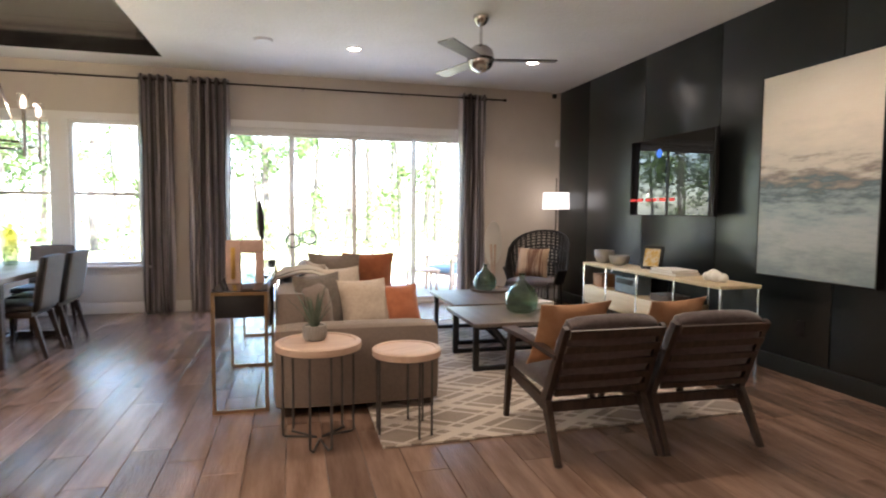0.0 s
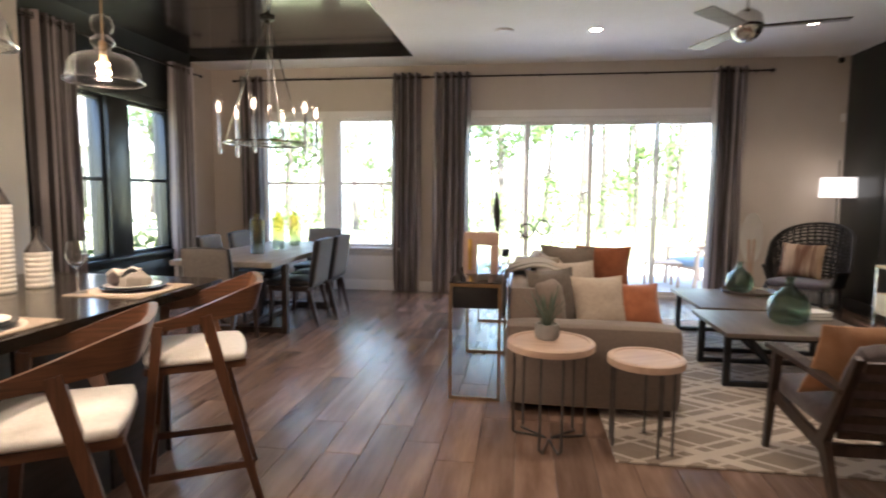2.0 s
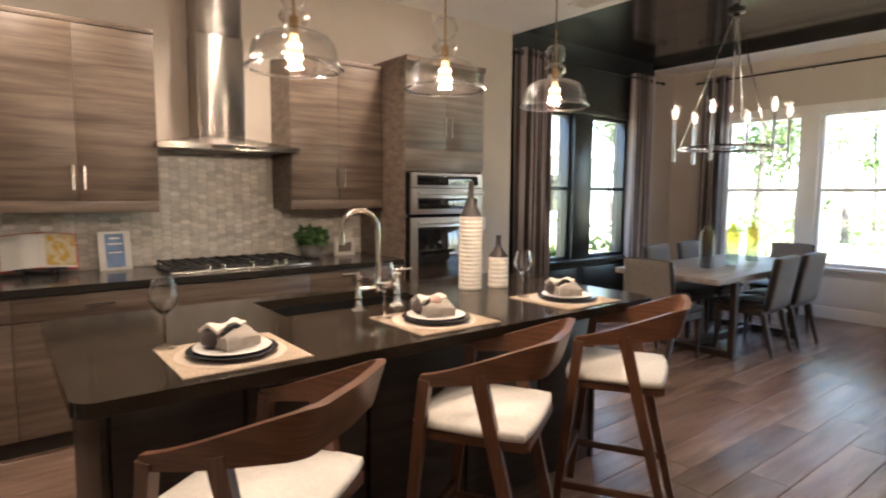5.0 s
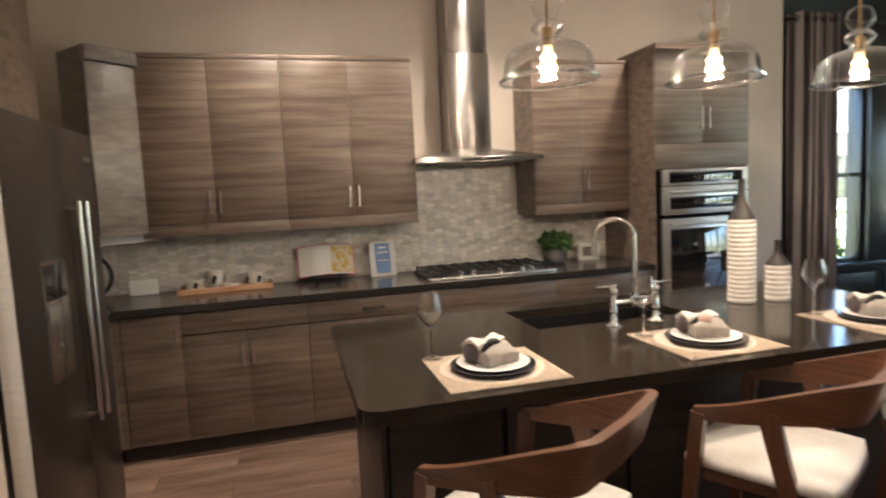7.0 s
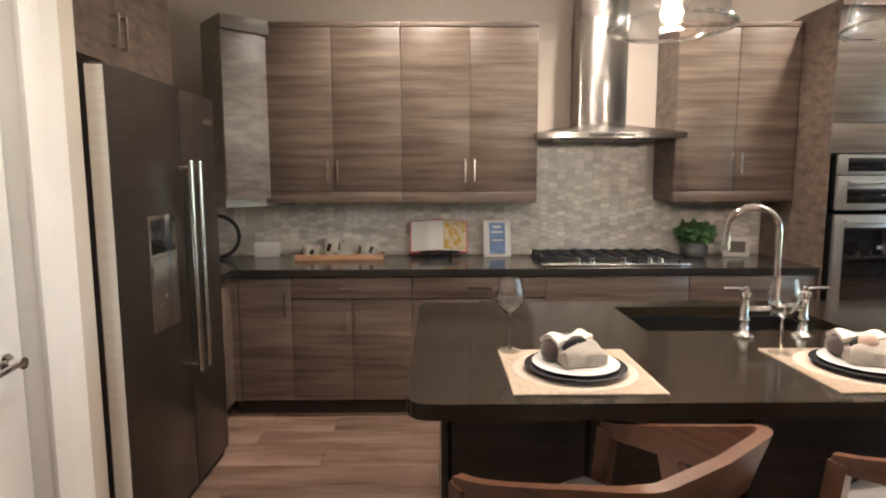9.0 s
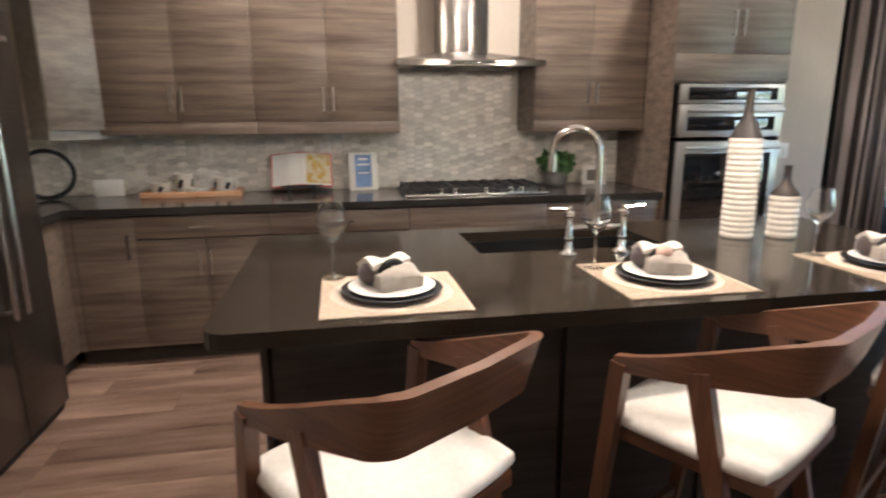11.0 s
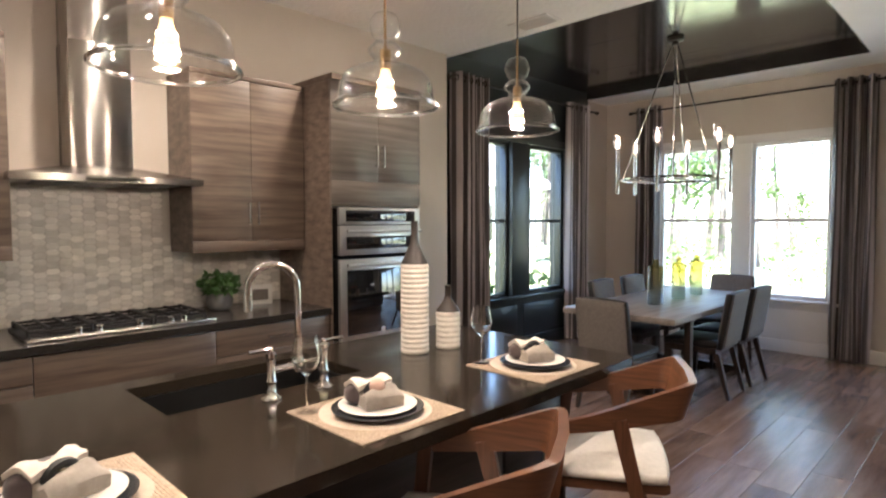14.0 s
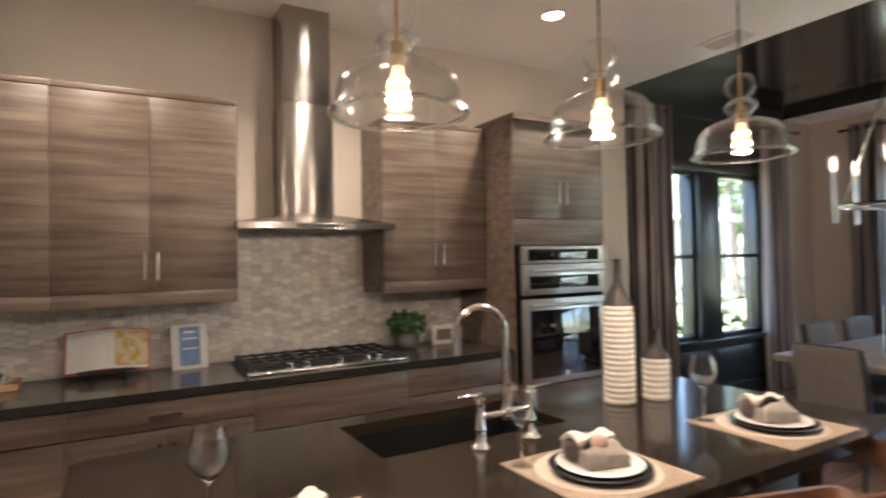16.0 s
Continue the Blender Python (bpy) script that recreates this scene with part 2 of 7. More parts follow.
BLUEP = material("blue_print", (0.08, 0.16, 0.36), (0.16, 0.28, 0.52), 0.4, scale=12, bump=0.0)
SCREENBAR = glow("red_screen_letters", (0.9, 0.03, 0.02), 0.016)
SCREENBLUE = glow("blue_screen_mark", (0.05, 0.2, 0.9), 0.05)
GOLD = material("gold_leaf", (0.70, 0.45, 0.12), (0.60, 0.37, 0.10), 0.3, 1.0)
STONEP = material("blush_stone", (0.55, 0.38, 0.31), (0.46, 0.31, 0.25), 0.5, scale=12)
GREENG = thin_glass("green_bottle_glass", (0.66, 0.76, 0.69), 0.08, 0.7)
AMBERG = thin_glass("amber_bottle_glass", (0.80, 0.70, 0.30), 0.07, 0.6)
BLUEG = thin_glass("smoky_bottle_glass", (0.72, 0.68, 0.42), 0.07, 0.6)
CLEAR = thin_glass("clear_glass", (0.998, 0.998, 0.995), 0.04, 1.0, 0.03)
SOLIDG = material("solid_clear_glass", (1.0, 1.0, 0.99), (1.0, 1.0, 0.99), 0.02, bump=0.0, wear=0.0)
SOLIDG.node_tree.nodes["Principled BSDF"].inputs["Transmission Weight"].default_value = 1.0


def banded(m, low, high, z0, z1):
    """Tint a glass from one colour at its foot to another at its shoulder."""
    nt = m.node_tree
    tc, sep, rp = nt.nodes.new("ShaderNodeTexCoord"), nt.nodes.new("ShaderNodeSeparateXYZ"), nt.nodes.new("ShaderNodeValToRGB")
    mr = node(nt, "MapRange")
    mr.inputs["From Min"].default_value, mr.inputs["From Max"].default_value = z0, z1
    rp.color_ramp.elements[0].color, rp.color_ramp.elements[1].color = (*low, 1), (*high, 1)
    nt.links.new(tc.outputs["Object"], sep.inputs[0])
    nt.links.new(sep.outputs[2], mr.inputs["Value"])
    nt.links.new(mr.outputs[0], rp.inputs[0])
    for n in nt.nodes:
        if n.bl_idname == "ShaderNodeBsdfTransparent":
            nt.links.new(rp.outputs[0], n.inputs["Color"])


banded(AMBERG, (0.74, 0.77, 0.72), (0.92, 0.86, 0.60), 0.08, 0.26)
banded(BLUEG, (0.72, 0.75, 0.73), (0.91, 0.86, 0.62), 0.08, 0.30)
PANE = thin_glass("window_glass", (0.96, 0.98, 0.97), 0.03, 0.4)
BULBM = glow("warm_filament_bulb", (1.0, 0.62, 0.26), 0.16)
FILAM = glow("hot_filament", (1.0, 0.80, 0.5), 6.0)
HOODM = glow("hood_light_lens", (1.0, 0.80, 0.55), 0.5)
SCREEN = material("television_glass", (0.005, 0.005, 0.006), (0.007, 0.007, 0.008), 0.025, bump=0.0, spec=0.45)
CANM = glow("downlight_lens", (1.0, 0.86, 0.68), 8.0)
CANDM = glow("candle_bulb", (1.0, 0.70, 0.46), 0.5)
SHADEM = glow("lit_lamp_shade", (1.0, 0.93, 0.85), 0.10)
RATTAN = material("black_rattan", (0.010, 0.009, 0.009), (0.022, 0.019, 0.018), 0.45, bump=0.1)
STRIPE = material("brown_striped_fur", (0.13, 0.055, 0.025), (0.42, 0.29, 0.19), 0.9, scale=2.2, stretch=(5.5, 0.3, 0.3), bump=0.3, fine=150, lo=0.44, hi=0.54)
TAN = material("tan_leather_pillow", (0.36, 0.17, 0.08), (0.46, 0.27, 0.15), 0.6, scale=5, bump=0.1)
BARK = material("pine_bark", (0.05, 0.04, 0.033), (0.12, 0.10, 0.085), 0.9, scale=6, stretch=(3, 3, 0.6), bump=0.6, fine=12)
LEAF = material("tree_leaves", (0.055, 0.105, 0.028), (0.12, 0.17, 0.05), 0.6, scale=0.9, where="World")
let_through(LEAF, 0.35)
LAWN = material("lawn", (0.16, 0.19, 0.08), (0.30, 0.28, 0.16), 0.9, scale=0.6, bump=0.5, fine=40, where="World")
PATIO = material("patio_concrete", (0.50, 0.47, 0.44), (0.42, 0.40, 0.37), 0.8, scale=3, bump=0.15, fine=60, where="World")
SIDING = material("pale_house_siding", (0.62, 0.62, 0.60), (0.56, 0.56, 0.54), 0.7, scale=3, where="World")
ROOFM = material("grey_shingles", (0.13, 0.12, 0.115), (0.20, 0.19, 0.18), 0.9, scale=8, where="World")
BLUEC = material("blue_grey_outdoor_cushion", (0.20, 0.27, 0.32), (0.25, 0.32, 0.37), 0.9)
TEAK = material("weathered_teak", (0.42, 0.27, 0.18), (0.50, 0.35, 0.25), 0.6, scale=5, stretch=(6, 6, 1))


def art_paint():
    m = material("abstract_painting", (0.5, 0.5, 0.5), None, 0.55, bump=0.25, fine=24)
    nt = m.node_tree
    tc, sep = nt.nodes.new("ShaderNodeTexCoord"), nt.nodes.new("ShaderNodeSeparateXYZ")
    nt.links.new(tc.outputs["Object"], sep.inputs[0])
    mp = node(nt, "Mapping", Scale=(1, 1.2, 5))
    nz = node(nt, "TexNoise", Scale=2.2, Detail=8.0, Roughness=0.65)
    nt.links.new(tc.outputs["Object"], mp.inputs[0])
    nt.links.new(mp.outputs[0], nz.inputs["Vector"])
    mad = node(nt, "Math")
    mad.operation = "MULTIPLY_ADD"
    mad.inputs[1].default_value, mad.inputs[2].default_value = 0.55, -0.28
    nt.links.new(nz.outputs[0], mad.inputs[0])
    mr = node(nt, "MapRange")
    mr.inputs["From Min"].default_value, mr.inputs["From Max"].default_value = 0.0, 1.62
    nt.links.new(sep.outputs[2], mr.inputs["Value"])
    ad = node(nt, "Math")
    nt.links.new(mad.outputs[0], ad.inputs[0])
    nt.links.new(mr.outputs[0], ad.inputs[1])
    rp = nt.nodes.new("ShaderNodeValToRGB")
    stops = ((0.0, (0.22, 0.27, 0.28)), (0.2, (0.42, 0.45, 0.45)), (0.33, (0.30, 0.36, 0.38)), (0.42, (0.10, 0.14, 0.16)), (0.48, (0.26, 0.22, 0.19)), (0.56, (0.55, 0.50, 0.44)), (0.75, (0.66, 0.58, 0.50)), (1.0, (0.68, 0.62, 0.55)))
    el = rp.color_ramp.elements
    el[0].position, el[0].color = stops[0][0], (*stops[0][1], 1)
    el[1].position, el[1].color = stops[-1][0], (*stops[-1][1], 1)
    for p, c in stops[1:-1]:
        el.new(p).color = (*c, 1)
    nt.links.new(ad.outputs[0], rp.inputs[0])
    nt.links.new(rp.outputs[0], nt.nodes["Principled BSDF"].inputs["Base Color"])
    return m


def rug_weave():
    m = material("patterned_rug", (0.5, 0.5, 0.5), None, 0.95, bump=0.3, fine=200, sheen=0.3)
    nt = m.node_tree
    tc = nt.nodes.new("ShaderNodeTexCoord")
    lines = None
    for ang, sc, wid in ((32, 0.80, 0.93), (-32, 0.80, 0.93), (32, 1.60, 0.965), (-32, 1.60, 0.965)):
        mp = node(nt, "Mapping", Rotation=(0, 0, radians(ang)))
        wv = node(nt, "TexWave", Scale=sc, Distortion=0.0)
        wv.bands_direction = "Y"
        nt.links.new(tc.outputs["Object"], mp.inputs[0])
        nt.links.new(mp.outputs[0], wv.inputs["Vector"])
        gt = node(nt, "Math")
        gt.operation = "GREATER_THAN"
        gt.inputs[1].default_value = wid
        nt.links.new(wv.outputs["Fac"], gt.inputs[0])
        if lines is None:
            lines = gt.outputs[0]
        else:
            mx = node(nt, "Math")
            mx.operation = "MAXIMUM"
            nt.links.new(lines, mx.inputs[0])
            nt.links.new(gt.outputs[0], mx.inputs[1])
            lines = mx.outputs[0]
    nz = node(nt, "TexNoise", Scale=7.0, Detail=5.0)
    nt.links.new(tc.outputs["Object"], nz.inputs["Vector"])
    base = nt.nodes.new("ShaderNodeValToRGB")
    base.color_ramp.elements[0].color, base.color_ramp.elements[1].color = (0.20, 0.155, 0.12, 1), (0.33, 0.265, 0.21, 1)
    nt.links.new(nz.outputs[0], base.inputs[0])
    mix = nt.nodes.new("ShaderNodeMixRGB")
    mix.inputs[2].default_value = (0.55, 0.48, 0.41, 1)
    nt.links.new(lines, mix.inputs[0])
    nt.links.new(base.outputs[0], mix.inputs[1])
    nt.links.new(mix.outputs[0], nt.nodes["Principled BSDF"].inputs["Base Color"])
    return m


ARTM, RUGM = art_paint(), rug_weave()


# ---- shapes ----
def box(bm, a, b, bev=0.0):
    vs = [bm.verts.new((x, y, z)) for x in (a[0], b[0]) for y in (a[1], b[1]) for z in (a[2], b[2])]
    fs = [bm.faces.new([vs[i] for i in q]) for q in ((0, 1, 3, 2), (4, 6, 7, 5), (0, 4, 5, 1), (2, 3, 7, 6), (0, 2, 6, 4), (1, 5, 7, 3))]
    if bev:
        es = list({e for f in fs for e in f.edges})
        bmesh.ops.bevel(bm, geom=es, offset=bev, segments=2, profile=0.5, affect="EDGES")
    return bm


def lathe(bm, prof, at=(0, 0, 0), seg=24, turn=None):
    rings = []
    for r, z in prof:
        ring = []
        for i in range(seg):
            a = 2 * math.pi * i / seg
            p = Vector((r * math.cos(a), r * math.sin(a), z))
            if turn is not None:
                p = turn @ p
            ring.append(bm.verts.new(p + Vector(at)))
        rings.append(ring)
    for a, b in zip(rings, rings[1:]):
        for i in range(seg):
            bm.faces.new((a[i], a[(i + 1) % seg], b[(i + 1) % seg], b[i]))
    if prof[0][0] > 0:
        bm.faces.new(rings[0][::-1])
    if prof[-1][0] > 0:
        bm.faces.new(rings[-1])
    return bm


def shell(bm, prof, at=(0, 0, 0), seg=24):
    """An open turned shape with no caps."""
    rings = [[bm.verts.new((at[0] + r * math.cos(2 * math.pi * i / seg), at[1] + r * math.sin(2 * math.pi * i / seg), at[2] + z)) for i in range(seg)] for r, z in prof]
    for a, b in zip(rings, rings[1:]):
        for i in range(seg):
            bm.faces.new((a[i], a[(i + 1) % seg], b[(i + 1) % seg], b[i]))
    return bm


def rod(bm, p, q, r, r2=None, seg=10):
    p, q = Vector(p), Vector(q)
    d = q - p
    turn = d.to_track_quat("Z", "Y").to_matrix()
    return lathe(bm, ((r, 0), (r if r2 is None else r2, d.length)), p, seg, turn)


def bar(bm, p, q, w, h, side=(0, 0, 1), w2=None, h2=None):
    """A bar of rectangular section from p to q; w is measured across side."""
    p, q = Vector(p), Vector(q)
    d = (q - p).normalized()
    s = Vector(side)
    u = d.cross(s).normalized() if d.cross(s).length > 1e-4 else d.cross(Vector((1, 0, 0))).normalized()
    v = u.cross(d)
    ends = []
    for c, ww, hh in ((p, w, h), (q, w if w2 is None else w2, h if h2 is None else h2)):
        ends.append([bm.verts.new(c + u * a * ww / 2 + v * b * hh / 2) for a, b in ((-1, -1), (1, -1), (1, 1), (-1, 1))])
    a, b = ends
    for i in range(4):
        bm.faces.new((a[i], a[(i + 1) % 4], b[(i + 1) % 4], b[i]))
    bm.faces.new(a[::-1]), bm.faces.new(b)
    return bm


def tube(bm, pts, r, seg=8, closed=False):
    pts = [Vector(p) for p in pts]
    n = len(pts)
    rings, last = [], None
    for i, p in enumerate(pts):
        d = (pts[(i + 1) % n] - pts[i - 1]) if closed or 0 < i < n - 1 else (pts[1] - pts[0] if i == 0 else pts[-1] - pts[-2])
        d.normalize()
        if last is None:
            last = d.orthogonal().normalized()
        u = (last - d * last.dot(d)).normalized()
        last = u
        v = d.cross(u)
        rings.append([bm.verts.new(p + (u * math.cos(2 * math.pi * k / seg) + v * math.sin(2 * math.pi * k / seg)) * r) for k in range(seg)])
    for i in range(n if closed else n - 1):
        a, b = rings[i], rings[(i + 1) % n]
        for k in range(seg):
            bm.faces.new((a[k], a[(k + 1) % seg], b[(k + 1) % seg], b[k]))
    if not closed:
        bm.faces.new(rings[0][::-1]), bm.faces.new(rings[-1])
    return bm


def strap(bm, pts, heights, thick, outs):
    """A bent band: a rectangular section of changing height carried along pts."""
    rings = []
    for p, h, o in zip(pts, heights, outs):
        p, o = Vector(p), Vector(o).normalized()
        rings.append([bm.verts.new(p + o * s * thick / 2 + Vector((0, 0, t * h / 2))) for s, t in ((-1, -1), (1, -1), (1, 1), (-1, 1))])
    for a, b in zip(rings, rings[1:]):
        for i in range(4):
            bm.faces.new((a[i], a[(i + 1) % 4], b[(i + 1) % 4], b[i]))
    bm.faces.new(rings[0][::-1]), bm.faces.new(rings[-1])
    return bm


def pillow(bm, w, h, t, m=None, n=10, pinch=0.08):
    """A stuffed cushion, w by h, t thick in the middle, standing in the xz plane."""
    m = m or Matrix()
    sides = []
    for s in (-1, 1):
        g = []
        for i in range(n + 1):
            row = []
            for j in range(n + 1):
                u, v = 2 * i / n - 1, 2 * j / n - 1
                k = (1 - abs(u) ** 2.6) * (1 - abs(v) ** 2.6)
                x, z = u * w / 2 * (1 - pinch * (1 - v * v) * abs(u)), v * h / 2 * (1 - pinch * (1 - u * u) * abs(v))
                wr = noise.noise(Vector((u * 2.1 + w * 9, v * 2.3 + h * 7, s))) * 0.02 * k
                row.append(bm.verts.new(m @ Vector((x, s * (t / 2 * max(k, 0) ** 0.55 + wr + 0.004), z))))
            g.append(row)
        for i in range(n):
            for j in range(n):
                q = (g[i][j], g[i + 1][j], g[i + 1][j + 1], g[i][j + 1])
                bm.faces.new(q if s < 0 else q[::-1])
        sides.append(g)
    a, b = sides
    rim = [(i, 0) for i in range(n)] + [(n, j) for j in range(n)] + [(n - i, n) for i in range(n)] + [(0, n - j) for j in range(n)]
    for (i, j), (k, l) in zip(rim, rim[1:] + rim[:1]):
        bm.faces.new((a[k][l], a[i][j], b[i][j], b[k][l]))
    return bm


def soft_box(bm, a, b, r=0.04, puff=0.015, n=6):
    """An upholstered block with rounded, slightly swollen faces."""
    c = [(p + q) / 2 for p, q in zip(a, b)]
    hs = [(q - p) / 2 for p, q in zip(a, b)]
    tmp = bmesh.new()
    bmesh.ops.create_cube(tmp, size=2)
    bmesh.ops.subdivide_edges(tmp, edges=tmp.edges, cuts=n, use_grid_fill=True)
    tmp.verts.index_update()
    vs = []
    for v in tmp.verts:
        p = [v.co[i] * hs[i] for i in range(3)]
        q = [max(-hs[i] + r, min(hs[i] - r, p[i])) for i in range(3)]
        d = Vector([p[i] - q[i] for i in range(3)])
        if d.length > 1e-6:
            d = d.normalized() * r
        o = Vector(q) + d
        k = [1 - abs(v.co[i]) ** 2 for i in range(3)]
        for i in range(3):
            if abs(v.co[i]) > 0.99:
                o[i] += math.copysign(puff * max(0, k[(i + 1) % 3]) * max(0, k[(i + 2) % 3]), v.co[i])
        vs.append(bm.verts.new(o + Vector(c)))
    for f in tmp.faces:
        bm.faces.new([vs[v.index] for v in f.verts])
    tmp.free()
    return bm


def mesh_of(name, bm, mat, smooth=40):
    me = bpy.data.meshes.new(name)
    bmesh.ops.recalc_face_normals(bm, faces=bm.faces)
    bm.to_mesh(me)
    bm.free()
    me.materials.append(mat)
    if smooth:
        me.polygons.foreach_set("use_smooth", [True] * len(me.polygons))
        me.set_sharp_from_angle(angle=radians(smooth))
    return me


def part(name, bm, mat, parent, label=""):
    ob = new(name, mesh_of(name, bm, mat))
    ob.parent = parent
    return tagged(ob, label)


def thing(name, label, category, at=(0, 0, 0), turn=0.0, group=""):
    ob = new(name)
    ob.empty_display_size = 0.1
    ob.matrix_basis = pose(*at, 0, 0, turn)
    return tagged(ob, label, category, group)


def solo(name, bm, mat, label, category, at=(0, 0, 0), turn=0.0, group=""):
    ob = new(name, mesh_of(name, bm, mat))
    ob.matrix_basis = pose(*at, 0, 0, turn)
    return tagged(ob, label, category, group)


def structure(name, bm, mat, label=""):
    return tagged(new(name, mesh_of(name, bm, mat, 30)), label, "", "", "structure")


def boxes(*ab, bev=0.0):
    bm = bmesh.new()
    for a, b in ab:
        box(bm, a, b, bev)
    return bm


def lamp(name, kind, energy, color, m, **more):
    ob = new(name, bpy.data.lights.new(name, kind))
    ob.data.energy, ob.data.color = energy, color
    ob.matrix_basis = m
    if kind == "SPOT":
        ob.data.spot_size, ob.data.spot_blend, ob.data.shadow_soft_size = radians(more.get("cone", 110)), 0.6, 0.05
    if kind == "POINT":
        ob.data.shadow_soft_size = more.get("size", 0.02)
    return ob


# ---- structure ----
H, TRAYH, N, E = 3.05, 3.14, 6.26, 8.15
structure("floor", boxes(((-0.4, -5.4, -0.15), (8.4, 6.42, -0.009))), GROUT)
structure("wall_west", boxes(((-0.25, -3.1, 0), (0, 2.95, H))), WALL)
W1, W2 = (3.45, 4.13), (4.46, 5.24)
WB, WS = 5.755, 0.63
structure("wall_dining", boxes(((-0.38, 2.95, 0), (-0.15, WB, WS)), ((-0.38, 2.95, 2.36), (-0.15, WB, TRAYH)), ((-0.38, 2.95, WS), (-0.15, W1[0], 2.36)),
    ((-0.38, W1[1], WS), (-0.15, W2[0], 2.36)), ((-0.38, W2[1], WS), (-0.15, WB, 2.36))), BLACK)
structure("wall_dining_end", boxes(((-0.38, WB, 0), (-0.15, N, H))), WALL)
structure("wall_north", boxes(((-0.38, N, 2.37), (8.4, N + 0.16, H)), ((-0.38, N, 0), (0.6, N + 0.16, 2.37)), ((0.6, N, 0), (2.47, N + 0.16, 0.6)),
    ((1.50, N, 0.6), (1.68, N + 0.16, 2.37)), ((2.47, N, 0), (3.42, N + 0.16, 2.37)), ((6.8, N, 0), (8.4, N + 0.16, 2.37))), WALL)
structure("wall_east", boxes(((E, 1.15, 0), (E + 0.2, N, H))), BLACK)
structure("wall_east_south", boxes(((E - 0.10, -5.4, 0), (E + 0.2, 1.147, H))), WALL)
structure("wall_south", boxes(((3.4, -5.4, 0), (8.05, -5.25, H)), ((3.4, -5.25, 0), (3.5, -2.28, H)), ((-0.25, -3.25, 0), (2.14, -2.97, H)), ((2.06, -2.97, 0), (2.14, -2.28, H)),
    ((3.10, -2.40, 0), (3.4, -2.28, H)), ((2.34, -2.40, 2.06), (3.10, -2.28, H))), WALL)
structure("wall_pantry_jamb", boxes(((2.141, -2.40, 0), (2.34, -2.279, H))), WHITE)
structure("ceiling", boxes(((-0.4, -5.4, H), (8.4, 3.04, H + 0.3)), ((2.85, 3.04, H), (8.4, 6.42, H + 0.3)), ((-0.4, 5.74, H), (2.85, 6.42, H + 0.3))), CEIL)
bm = boxes(((-0.15, 3.042, H + 0.002), (2.836, 3.052, TRAYH)), ((2.836, 3.042, H + 0.002), (2.848, 5.738, TRAYH)), ((-0.15, 5.726, H + 0.002), (2.836, 5.738, TRAYH)))
for a, b in ((3.042, 3.93), (3.936, 4.84), (4.846, 5.738)):
    box(bm, (-0.15, a, TRAYH), (2.848, b, TRAYH + 0.03))
structure("ceiling_tray", bm, TRAY, "glossy black painted tray ceiling over the dining table")
for i, (a, b) in enumerate(((1.15, 1.716), (1.724, 2.946), (2.954, 4.136), (4.144, 5.396), (5.404, N - 0.003))):
    pn = structure("wall_panel_%d" % (i + 1), boxes(((E - 0.018, a, 0.14), (E - 0.002, b, H - 0.002)), bev=0.004), BLACK)
structure("baseboard", boxes(((0.0 - 0.148, N - 0.018, 0), (2.47, N - 0.002, 0.14)), ((2.47, N - 0.018, 0), (3.40, N - 0.002, 0.14)), ((6.84, N - 0.018, 0), (8.13, N - 0.002, 0.14)), bev=0.003), WHITE)
structure("baseboard_black", boxes(((E - 0.022, 1.15, 0), (E - 0.002, N - 0.02, 0.137)), ((-0.148, 2.952, 0), (-0.13, WB, 0.14)), bev=0.003), BLACK)
structure("baseboard_pantry", boxes(((2.146, -2.278, 0), (2.262, -2.262, 0.14)), ((3.18, -2.278, 0), (3.4, -2.262, 0.14)), ((2.0625, -2.278, 0), (2.14, -2.262, 0.14)), bev=0.003), WHITE)
structure("trim_under_window", boxes(((0.50, N - 0.012, 0.143), (2.47, N - 0.002, 0.52)), bev=0.003), WHITE)


def casing(name, x0, x1, z0, z1, mat, sill=True):
    bm = boxes(((x0 - 0.09, N - 0.022, z0), (x0, N - 0.002, z1 + 0.09)), ((x1, N - 0.022, z0), (x1 + 0.09, N - 0.002, z1 + 0.09)), ((x0, N - 0.022, z1), (x1, N - 0.002, z1 + 0.09)), bev=0.003)
    if sill:
        box(bm, (x0 - 0.12, N - 0.075, z0 - 0.035), (x1 + 0.12, N - 0.002, z0), 0.004)
        box(bm, (x0 - 0.09, N - 0.02, z0 - 0.115), (x1 + 0.09, N - 0.002, z0 - 0.037), 0.003)
    return structure(name, bm, mat)


casing("trim_window", 0.6, 2.47, 0.6, 2.37, WHITE)
structure("trim_mullion", boxes(((1.49, N - 0.02, 0.6), (1.69, N - 0.002, 2.37)), bev=0.003), WHITE)
structure("trim_slider", boxes(((3.33, N - 0.022, 0), (3.42, N - 0.002, 2.45)), ((6.8, N - 0.022, 0), (6.89, N - 0.002, 2.45)), ((3.42, N - 0.022, 2.36), (6.8, N - 0.002, 2.45)), bev=0.003), WHITE)


